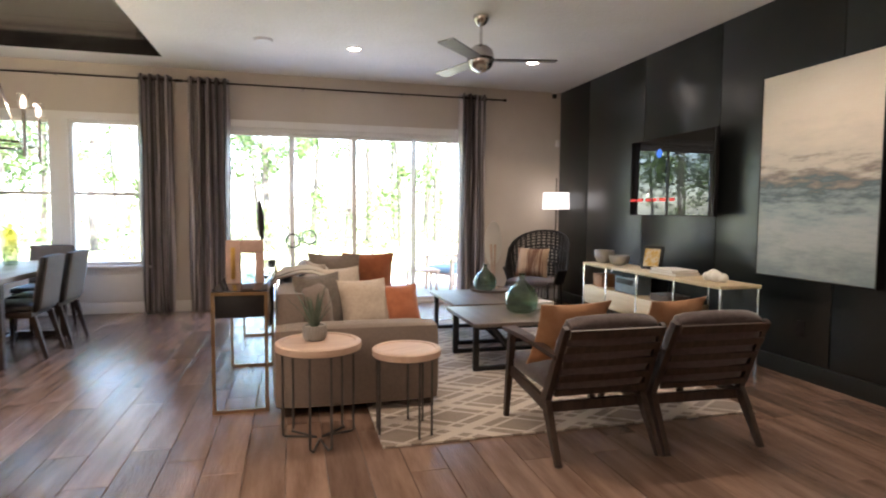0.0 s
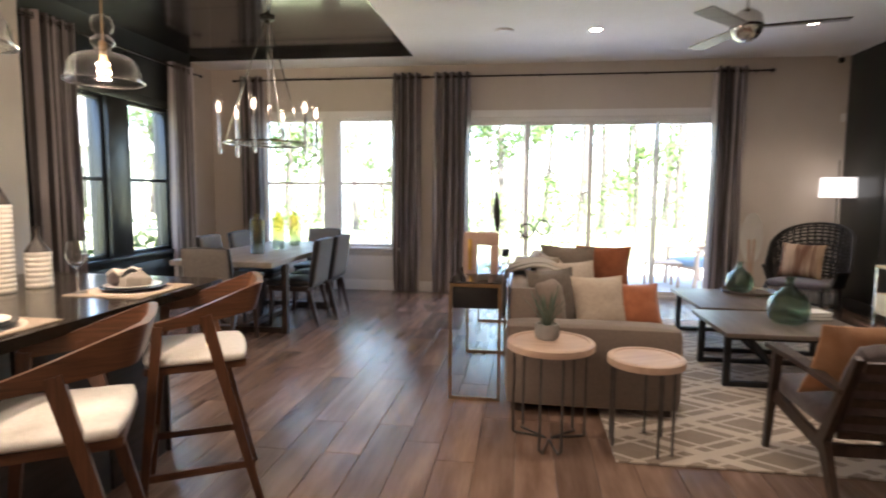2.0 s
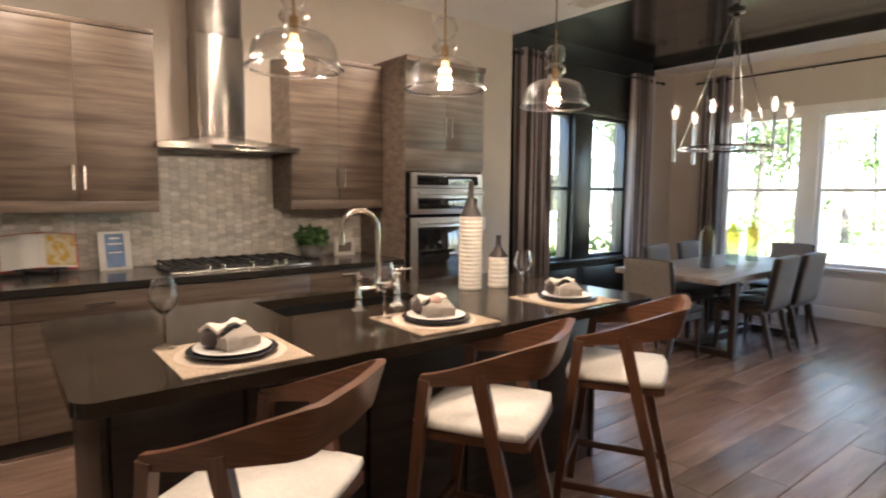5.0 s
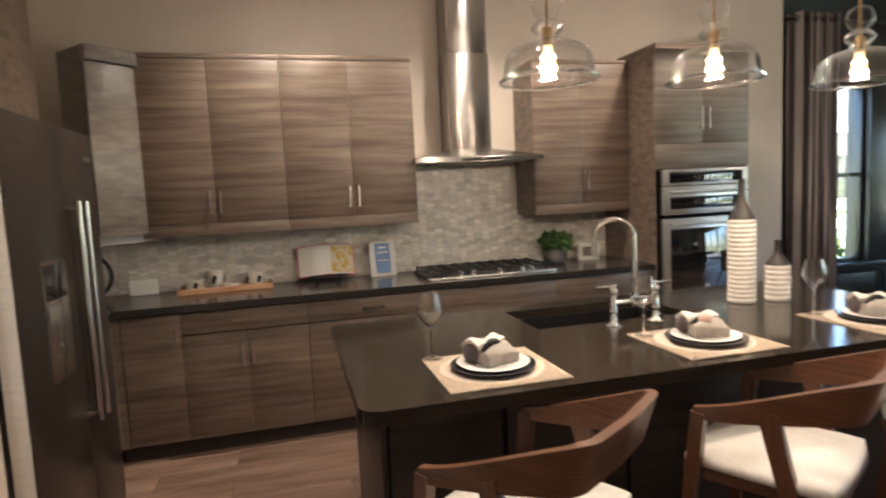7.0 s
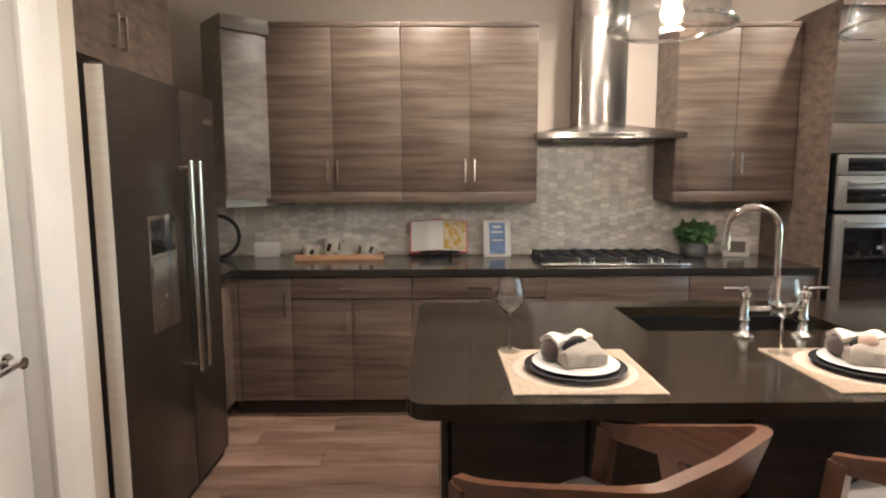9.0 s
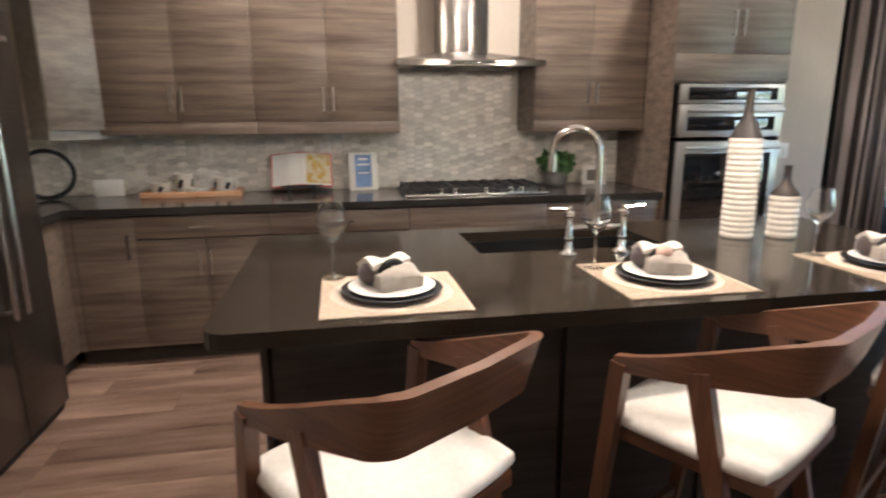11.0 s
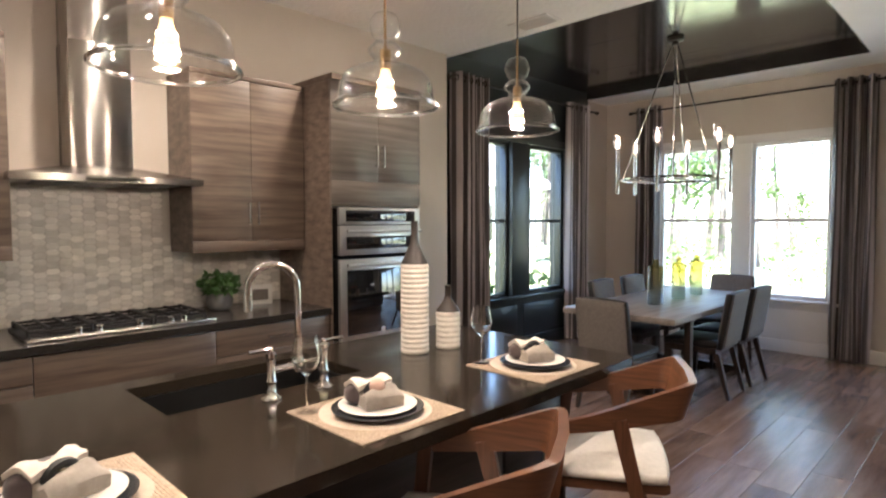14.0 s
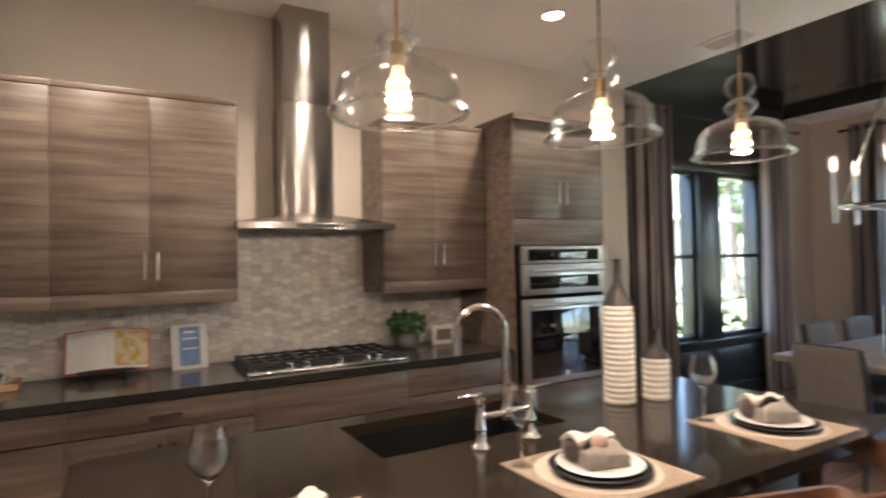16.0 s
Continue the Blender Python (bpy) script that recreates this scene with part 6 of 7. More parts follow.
for x, z, r in ((0.24, 0.20, 0.068), (0.40, 0.235, 0.070)):
    bm = bmesh.new()
    tube(bm, [(x + r * math.cos(t), 0.0, z + r * math.sin(t)) for t in [2 * math.pi * k / 28 for k in range(28)]], 0.009, 6, True)
    hoop = part("hoop", bm, IRON, root)
    bm = bmesh.new()
    tube(bm, ((x * 0.1, 0, 0.0), (x * 0.25, 0, 0.09), (x - r, 0, z)), 0.004, 6)
    lathe(bm, ((0.03, 0.0), (0.03, 0.008), (0.006, 0.01)), (x * 0.1, 0, 0), 16)
    part("stand", bm, IRON, hoop)


def side_table(x, y, r, h, turn):
    root = thing("side_table", "round whitewashed wood side table on dark wire legs", "side table", (x, y, 0), turn, "side tables by the sofa")
    bm = bmesh.new()
    lathe(bm, ((r - 0.012, h - 0.045), (r, h - 0.04), (r, h - 0.006), (r - 0.008, h), (r - 0.03, h), (r - 0.034, h - 0.006), (0.0, h - 0.006)), seg=48)
    part("tabletop", bm, PALEW, root)
    for k in range(3):
        a = 2 * math.pi * k / 3
        bm = bmesh.new()
        p = lambda q, z, d=0.0: (q * math.cos(a + d), q * math.sin(a + d), z)
        tube(bm, (p(r * 0.86, h - 0.046, 0.28), p(r * 0.86, 0.02, 0.28), p(r * 0.84, 0.008, 0.2), p(0.02, 0.008, 0.0), p(r * 0.84, 0.008, -0.2), p(r * 0.86, 0.02, -0.28), p(r * 0.86, h - 0.046, -0.28)), 0.007, 8)
        part("leg", bm, GREYIRON, root)


side_table(4.42, 1.64, 0.238, 0.565, -90)
side_table(4.92, 1.62, 0.20, 0.505, -60)
root = thing("succulent", "spiky grey-green succulent in a ribbed grey pot", "potted plant", (4.40, 1.69, 0.5602))
bm = bmesh.new()
n = 48
rings = [[bm.verts.new((q * (1 + 0.06 * (i % 2)) * math.cos(2 * math.pi * i / n), q * (1 + 0.06 * (i % 2)) * math.sin(2 * math.pi * i / n), z)) for i in range(n)] for q, z in ((0.05, 0), (0.062, 0.015), (0.066, 0.05), (0.062, 0.085), (0.052, 0.085), (0.05, 0.075))]
for a, b in zip(rings, rings[1:]):
    for i in range(n):
        bm.faces.new((a[i], a[(i + 1) % n], b[(i + 1) % n], b[i]))
bm.faces.new(rings[0][::-1]), bm.faces.new(rings[-1])
part("pot", bm, CERG, root)
rnd = random.Random(5)
for k in range(17):
    a, tiltz = k * 2.4, rnd.uniform(0.12, 0.62)
    ln = rnd.uniform(0.16, 0.25)
    bm = bmesh.new()
    prev = None
    for i in range(6):
        s = i / 5
        q = 0.012 + ln * s * math.sin(tiltz) * (0.8 + 0.4 * s)
        z = 0.07 + ln * s * math.cos(tiltz)
        w = 0.011 * (1 - s) ** 0.7 + 0.0008
        c = Vector((q * math.cos(a), q * math.sin(a), z))
        t = Vector((-math.sin(a), math.cos(a), 0)) * w
        o = Vector((math.cos(a), math.sin(a), -0.3)) * w * 0.45
        ring = [bm.verts.new(c + t), bm.verts.new(c + o), bm.verts.new(c - t), bm.verts.new(c - o * 0.3)]
        if prev:
            for m in range(4):
                bm.faces.new((prev[m], prev[(m + 1) % 4], ring[(m + 1) % 4], ring[m]))
        prev = ring
    part("leaf", bm, AGAVE, root)


def coffee_table(x0, y0, x1, y1, h, label):
    root = thing("coffee_table", label, "coffee table", (x0, y0, 0.0148), group="coffee tables on the rug")
    w, d, h = x1 - x0, y1 - y0, h - 0.0148
    part("tabletop", boxes(((0, 0, h - 0.032), (w, d, h)), bev=0.004), BROWNT, root)
    for y in (0.10, d - 0.14):
        bm = boxes(((0.03, y, 0), (0.075, y + 0.04, h - 0.033)), ((w - 0.075, y, 0), (w - 0.03, y + 0.04, h - 0.033)), ((0.075, y, 0), (w - 0.075, y + 0.04, 0.035)), ((0.075, y, h - 0.07), (w - 0.075, y + 0.04, h - 0.033)), bev=0.003)
        part("leg_frame", bm, IRON, root)
    bm = bmesh.new()
    bar(bm, (0.2, 0.14, h - 0.06), (w * 0.5, d * 0.5, 0.05), 0.03, 0.03)
    bar(bm, (0.2, d - 0.14, h - 0.06), (w * 0.5, d * 0.5, 0.05), 0.03, 0.03)
    part("brace", bm, IRON, root)


coffee_table(5.65, 2.60, 6.65, 3.44, 0.42, "square brown coffee table on a black steel frame")
coffee_table(5.75, 3.52, 6.75, 4.55, 0.42, "brown coffee table on a black steel frame, near the door")


def jug(x, y, z, r, h, label):
    bm = bmesh.new()
    prof = ((r * 0.6, 0.0), (r * 0.9, h * 0.08), (r, h * 0.28), (r * 0.96, h * 0.45), (r * 0.72, h * 0.62), (r * 0.38, h * 0.74), (r * 0.19, h * 0.84), (r * 0.17, h * 0.96), (r * 0.24, h))
    shell(bm, prof, seg=36)
    shell(bm, [(q * 0.95, zz) for q, zz in prof[1:]], seg=36)
    lathe(bm, ((r * 0.6, 0.001), (0.0, 0.006)), seg=36)
    solo("glass_jug", bm, GREENG, label, "glass jug", (x, y, z), 0, "green glass jugs")


jug(6.22, 3.03, 0.421, 0.145, 0.34, "round dark green glass jug on a coffee table")
root = thing("round_tray", "dark wooden tray on the far coffee table", "tray", (6.42, 4.36, 0.421))
bm = bmesh.new()
lathe(bm, ((0.20, 0), (0.235, 0.004), (0.245, 0.03), (0.235, 0.032), (0.22, 0.012), (0.0, 0.010)), seg=40)
part("dish", bm, BROWNT, root)
jug(6.33, 4.34, 0.4335, 0.125, 0.29, "smaller green glass jug on a dark tray")
root = thing("disc_sculpture", "pale oval disc sculpture on a wooden stand", "sculpture", (6.46, 4.46, 0.4335))
bm = bmesh.new()
g = [[bm.verts.new((0.105 * q * math.cos(2 * math.pi * k / 32), s * 0.012 * (1 - q * q) ** 0.5 if q < 1 else 0.0, 0.51 + 0.25 * q * math.sin(2 * math.pi * k / 32))) for k in range(32)] for s, q in ((1, 0.35), (1, 0.8), (1, 1.0), (-1, 0.8), (-1, 0.35))]
for a, b in zip(g, g[1:]):
    for k in range(32):
        bm.faces.new((a[k], a[(k + 1) % 32], b[(k + 1) % 32], b[k]))
bm.faces.new(g[0]), bm.faces.new(g[-1][::-1])
part("disc", bm, PAPER, root, "pale oval disc")
bm = bmesh.new()
tube(bm, ((-0.02, 0, 0.0), (-0.012, -0.012, 0.2), (-0.03, -0.016, 0.5)), 0.012)
tube(bm, ((0.02, 0, 0.0), (0.012, -0.012, 0.2), (0.02, -0.016, 0.5)), 0.012)
box(bm, (-0.05, -0.04, 0.0), (0.05, 0.04, 0.02), 0.004)
part("stand", bm, PALEW, root)
for i, (mt, lab) in enumerate(((CHARF, "dark book under another on the coffee table"), (PAPER, "pale book on top of a dark book"))):
    root = thing("book", lab, "book", (6.46, 3.22, 0.4205 + i * 0.029), 8 + 6 * i, "coffee table books")
    part("cover", boxes(((-0.12, -0.085, 0), (0.12, 0.085, 0.003)), ((-0.12, -0.085, 0.025), (0.12, 0.085, 0.028)), ((-0.12, -0.085, 0.003), (-0.117, 0.085, 0.025))), mt, root)
    part("page_block", boxes(((-0.116, -0.081, 0.0035), (0.116, 0.081, 0.0245))), PAPER, root)


def lounge_chair():
    """Facing local +y: a dark wood frame with paddle arms, slatted back, loose seat and back cushions."""
    root = thing("lounge_chair", "dark wood lounge chair with grey cushions, seen from behind", "armchair", group="lounge chairs")
    for s in (-1, 1):
        x = s * 0.285
        bm = bmesh.new()
        bar(bm, (x * 1.03, 0.36, 0), (x, 0.30, 0.55), 0.028, 0.032, (0, 1, 0), 0.04, 0.05)
        part("front_leg", bm, DWALNUT, root)
        bm = bmesh.new()
        bar(bm, (x * 1.03, -0.38, 0), (x, -0.20, 0.30), 0.028, 0.032, (0, 1, 0), 0.036, 0.06)
        bar(bm, (x, -0.20, 0.30), (x * 0.97, -0.40, 0.72), 0.036, 0.06, (0, 1, 0), 0.026, 0.03)
        part("rear_leg", bm, DWALNUT, root)
        bm = bmesh.new()
        bar(bm, (x, 0.36, 0.575), (x * 1.02, 0.05, 0.58), 0.085, 0.024, (0, 0, 1), 0.07, 0.026)
        bar(bm, (x * 1.02, 0.05, 0.58), (x, -0.33, 0.555), 0.07, 0.026, (0, 0, 1), 0.035, 0.024)
        part("armrest", bm, DWALNUT, root)
        bm = bmesh.new()
        bar(bm, (x * 0.97, 0.31, 0.315), (x * 0.97, -0.24, 0.255), 0.026, 0.06, (0, 0, 1))
        part("side_rail", bm, DWALNUT, root)
    for y, z in ((0.31, 0.31), (-0.20, 0.255)):
        bm = bmesh.new()
        bar(bm, (-0.27, y, z), (0.27, y, z), 0.026, 0.055, (0, 0, 1))
        part("cross_rail", bm, DWALNUT, root)
    for k in range(5):
        z = 0.35 + k * 0.085
        y = -0.245 - (z - 0.30) * 0.47
        bm = bmesh.new()
        bar(bm, (-0.268, y, z), (0.268, y, z), 0.014, 0.038 if k < 4 else 0.05, (0, -0.42, 1))
        part("back_slat", bm, DWALNUT, root)
    bm = bmesh.new()
    soft_box(bm, (-0.262, -0.19, 0.315), (0.262, 0.38, 0.435), 0.04, 0.02)
    part("seat_cushion", bm, CHARF, root)
    bm = bmesh.new()
    soft_box(bm, (-0.262, -0.06, 0.0), (0.262, 0.06, 0.46), 0.045, 0.022)
    for z in (0.125, 0.25, 0.375):
        for v in bm.verts:
            v.co.y *= 1 - 0.22 * math.exp(-((v.co.z - z) / 0.025) ** 2)
    bmesh.ops.transform(bm, matrix=pose(0, -0.185, 0.335, 25, 0, 0), verts=bm.verts)
    part("back_cushion", bm, CHARF, root)
    return root


lc = lounge_chair()
lc.matrix_basis = pose(5.87, 1.35, 0.0)
copy_thing(lc, pose(6.51, 1.33, 0.0, 0, 0, -2))
for x, yw in ((5.77, 8), (6.41, 14)):
    bm = bmesh.new()
    pillow(bm, 0.46, 0.38, 0.13, pose(0, 0, 0.19))
    bmesh.ops.transform(bm, matrix=pose(0, 0, 0, 22, 0, 0), verts=bm.verts)
    solo("lumbar_pillow", bm, TAN, "tan leather-look pillow on a lounge chair", "pillow", (x, 1.35, 0.45), yw, "pillows on the lounge chairs")

# media console
MX0, MX1, MY0, MY1, MZ = 7.42, 7.80, 2.03, 4.16, 0.745
root = thing("media_console", "long low console, steel frame, blonde drawers and open shelves", "media console", (0, 0, 0))
part("top", boxes(((MX0, MY0, MZ - 0.028), (MX1, MY1, MZ)), bev=0.003), BLONDE, root)
ys = (MY1 - 0.02, 3.68, 3.13, 2.58, MY0)
for y in ys:
    bm = boxes(((MX0 + 0.004, y, 0), (MX0 + 0.022, y + 0.018, MZ - 0.029)), ((MX1 - 0.022, y, 0), (MX1 - 0.004, y + 0.018, MZ - 0.029)), ((MX0 + 0.022, y, 0.28), (MX1 - 0.022, y + 0.018, 0.298)))
    part("leg_frame", bm, STEEL, root)
part("shelf", boxes(((MX0 + 0.024, MY0 + 0.02, 0.30), (MX1 - 0.024, MY1 - 0.022, 0.318)), bev=0.002), BLONDE, root)
for a, b in ((3.70, MY1 - 0.022), (3.15, 3.678), (2.60, 3.128)):
    dr = part("drawer", boxes(((MX0 + 0.006, a, 0.32), (MX1 - 0.024, b, 0.495)), bev=0.003), BLONDE, root)
part("back_panel", boxes(((MX1 - 0.02, MY0 + 0.02, 0.32), (MX1 - 0.008, MY1 - 0.022, MZ - 0.03))), IRON, root)


def bowl(x, y, r, h, label):
    bm = bmesh.new()
    lathe(bm, ((r * 0.45, 0), (r * 0.8, h * 0.2), (r * 0.98, h * 0.6), (r, h), (r * 0.94, h), (r * 0.88, h * 0.5), (r * 0.5, h * 0.12), (0, h * 0.1)), seg=32)
    solo("bowl", bm, CERG, label, "bowl", (x, y, MZ + 0.001), 0, "bowls on the console")


bowl(7.60, 4.02, 0.108, 0.14, "deep grey ceramic bowl on the console")
bowl(7.60, 3.72, 0.105, 0.105, "shallow grey ceramic bowl on the console")
root = thing("picture_frame", "dark picture frame with a warm photograph on the console", "picture frame", (7.66, 3.27, MZ), 0)
tl = pose(0, 0, 0, 0, 12, 20)
for nm, a, b, mt in (("frame", (0, -0.11, 0.001), (0.018, 0.11, 0.235), IRON), ("photograph", (-0.002, -0.085, 0.03), (0.0, 0.085, 0.205), FOOD)):
    bm = boxes((a, b), bev=0.002 if nm == "frame" else 0)
    bmesh.ops.transform(bm, matrix=tl, verts=bm.verts)
    part(nm, bm, mt, root)
for i, (w, mt) in enumerate(((0.36, CREAM), (0.32, PAPER))):
    root = thing("book", "large pale book lying on the console", "book", (7.60, 2.83, MZ + 0.0005 + i * 0.026), 4 - 5 * i, "books on the console")
    part("cover", boxes(((-0.13, -w / 2, 0), (0.13, w / 2, 0.003)), ((-0.13, -w / 2, 0.022), (0.13, w / 2, 0.025)), ((0.127, -w / 2, 0.003), (0.13, w / 2, 0.022))), mt, root)
    part("page_block", boxes(((-0.126, -w / 2 + 0.004, 0.0035), (0.126, w / 2 - 0.004, 0.0215))), PAPER, root)
bm = bmesh.new()
for k, (y, r) in enumerate(((-0.07, 0.038), (-0.02, 0.046), (0.04, 0.05), (0.09, 0.036))):
    lathe(bm, [(r * math.sin(t), r - r * math.cos(t)) for t in [math.pi * q / 10 for q in range(11)]], (0.01 * (-1) ** k, y, 0), 16)
solo("coral_ornament", bm, PAPER, "white lumpy coral ornament on the console", "ornament", (7.58, 2.27, MZ + 0.0008))
for nm, lab, cat, a, b, mt in (
    ("storage_box", "small tan woven box on the console shelf", "box", (7.48, 3.86, 0.4965), (7.66, 4.04, 0.62), TAN),
    ("radio", "turquoise and black retro radio on the console shelf", "radio", (7.48, 3.24, 0.4965), (7.66, 3.60, 0.66), BLUEC),
    ("magazine_stack", "stack of dark magazines on the console shelf", "magazines", (7.48, 2.72, 0.4965), (7.70, 3.00, 0.545), CHARF),
    ("storage_box", "white box on the lower console shelf", "box", (7.48, 2.36, 0.3185), (7.70, 2.54, 0.40), PAPER),
    ("storage_box", "tan box on the lower console shelf", "box", (7.48, 2.09, 0.3185), (7.72, 2.31, 0.45), PALEW)):
    root = thing(nm, lab, cat)
    part("body", boxes((a, b), bev=0.008), mt, root)
    if nm == "radio":
        part("speaker_grille", boxes(((a[0] - 0.004, a[1] + 0.03, a[2] + 0.09), (a[0], b[1] - 0.03, b[2] - 0.02)), bev=0.001), IRON, root)
    else:
        part("lid", boxes(((a[0] - 0.004, a[1] - 0.004, b[2]), (b[0] + 0.004, b[1] + 0.004, b[2] + 0.012)), bev=0.002), mt, root)

# television and painting
root = thing("television", "large wall-mounted flat television with a glossy dark screen", "television", (8.0, 3.49, 1.675))
part("bezel", boxes(((-0.012, -0.67, -0.41), (0.035, 0.67, 0.41)), bev=0.004), IRON, root)
sc = part("screen", boxes(((-0.0145, -0.66, -0.398), (-0.0125, 0.66, 0.40))), SCREEN, root, "glossy dark screen")
part("wall_mount", boxes(((0.036, -0.2, -0.15), (0.13, 0.2, 0.15)), bev=0.004), IRON, root)
for y, w in ((0.60, 0.10), (0.47, 0.12), (0.32, 0.10), (0.20, 0.07), (0.08, 0.12), (-0.08, 0.09)):
    part("screen_letters", boxes(((-0.0157, y - w / 2, -0.255), (-0.0147, y + w / 2, -0.225))), SCREENBAR, sc, "red bar of unreadable screen letters")
bm = bmesh.new()
lathe(bm, ((0.045, 0), (0.045, 0.001)), (-0.0157, 0.15, 0.24), 16, Matrix.Rotation(radians(90), 3, "Y"))
part("screen_mark", bm, SCREENBLUE, sc, "small blue screen mark")
root = thing("painting", "tall abstract canvas in cream, grey and slate blue", "painting", (8.055, 1.33, 0.79))
part("canvas", boxes(((0.0, 0.012, 0.012), (0.055, 1.03, 1.61))), ARTM, root)
part("frame", boxes(((-0.004, 0, 0), (0.062, 0.010, 1.622)), ((-0.004, 1.032, 0), (0.062, 1.042, 1.622)), ((-0.004, 0.010, 0), (0.062, 1.032, 0.010)), ((-0.004, 0.010, 1.612), (0.062, 1.032, 1.622))), IRON, root)
solo("power_outlet", boxes(((-0.006, -0.04, -0.06), (0, 0.04, 0.06)), bev=0.002), IRON, "black outlet cover on the black wall", "wall outlet", (E - 0.0185, 1.98, 0.40))

# floor lamp
root = thing("floor_lamp", "slim steel floor lamp with a lit white drum shade", "floor lamp", (7.93, 5.93, 0))
bm = bmesh.new()
lathe(bm, ((0.13, 0), (0.13, 0.015), (0.02, 0.025), (0.011, 0.03)), seg=28)
part("base", bm, STEEL, root)
bm = bmesh.new()
rod(bm, (0, 0, 0.02), (0, 0, 1.78), 0.010)
part("pole", bm, STEEL, root)
bm = bmesh.new()
shell(bm, ((0.185, 1.34), (0.190, 1.34), (0.183, 1.575), (0.178, 1.575), (0.185, 1.34)), seg=36)
part("shade", bm, SHADEM, root, "lit white drum shade")
lamp("floor_lamp_bulb", "POINT", SHADE, (1.0, 0.86, 0.7), pose(7.93, 5.93, 1.46), size=0.05)

# wicker armchair
root = thing("wicker_armchair", "black woven rattan armchair with a high back", "armchair", (7.42, 5.46, 0), 135)
rim_pts = []
for k in range(25):
    a = radians(-120 + 240 * k / 24)
    hh = 0.54 + 0.50 * max(0, math.cos(a)) ** 0.4
    rim_pts.append((0.43 * math.sin(a), -0.37 * math.cos(a) - 0.10 * (hh - 0.5), hh))
bm = bmesh.new()
tube(bm, rim_pts, 0.016, 8)
part("top_rim", bm, RATTAN, root)
bm = bmesh.new()
for k, p in enumerate(rim_pts):
    tube(bm, (p, (p[0] * 0.93, p[1] * 0.9, (p[2] + 0.38) / 2 + 0.02), (p[0] * 0.86, p[1] * 0.82, 0.36)), 0.013, 5)
for f in (0.06, 0.12, 0.18, 0.24, 0.30, 0.36, 0.43, 0.5, 0.57, 0.64, 0.71, 0.78, 0.84, 0.9, 0.95):
    tube(bm, [(p[0] * (0.86 + 0.14 * f), p[1] * (0.82 + 0.18 * f), 0.36 + (p[2] - 0.36) * f) for p in rim_pts], 0.011, 5)
for k in range(0, 24):
    p, q = rim_pts[k], rim_pts[k + 1]
    for f0, f1 in ((0.24, 0.5), (0.5, 0.78)):
        tube(bm, ((p[0] * (0.86 + 0.14 * f0), p[1] * (0.82 + 0.18 * f0), 0.36 + (p[2] - 0.36) * f0), (q[0] * (0.86 + 0.14 * f1), q[1] * (0.82 + 0.18 * f1), 0.36 + (q[2] - 0.36) * f1)), 0.009, 4)
part("woven_back", bm, RATTAN, root)
bm = bmesh.new()
soft_box(bm, (-0.29, -0.26, 0.34), (0.29, 0.30, 0.42), 0.03, 0.02)
part("seat_cushion", bm, CHARF, root)
bm = bmesh.new()
for k in range(15):
    x = -0.30 + k * 0.043
    tube(bm, ((x, -0.26, 0.335), (x, 0.31, 0.335), (x, 0.32, 0.20)), 0.006, 5)
tube(bm, ((-0.31, 0.32, 0.20), (0.31, 0.32, 0.20)), 0.010)
part("seat_weave", bm, RATTAN, root)
for x, y in ((-0.28, 0.29), (0.28, 0.29), (-0.26, -0.26), (0.26, -0.26)):
    bm = bmesh.new()
    rod(bm, (x * 1.08, y * 1.1, 0), (x, y, 0.38), 0.014, 0.018)
    part("leg", bm, RATTAN, root)
bm = bmesh.new()
pillow(bm, 0.46, 0.40, 0.15, pose(0, 0, 0.20))
bmesh.ops.transform(bm, matrix=pose(0, 0, 0, 14, 0, 0), verts=bm.verts)
solo("striped_pillow", bm, STRIPE, "brown and cream striped fur pillow on the wicker chair", "pillow", (7.36, 5.47, 0.43), 135)

# ---- outdoors ----
structure("ground", boxes(((-150, -150, -0.5), (150, 150, -0.16))), LAWN)
structure("pavement", boxes(((1.0, N + 0.17, -0.159), (8.8, 10.2, -0.04)), bev=0.01), PATIO, "pale concrete patio outside the sliding door")
rnd = random.Random(11)


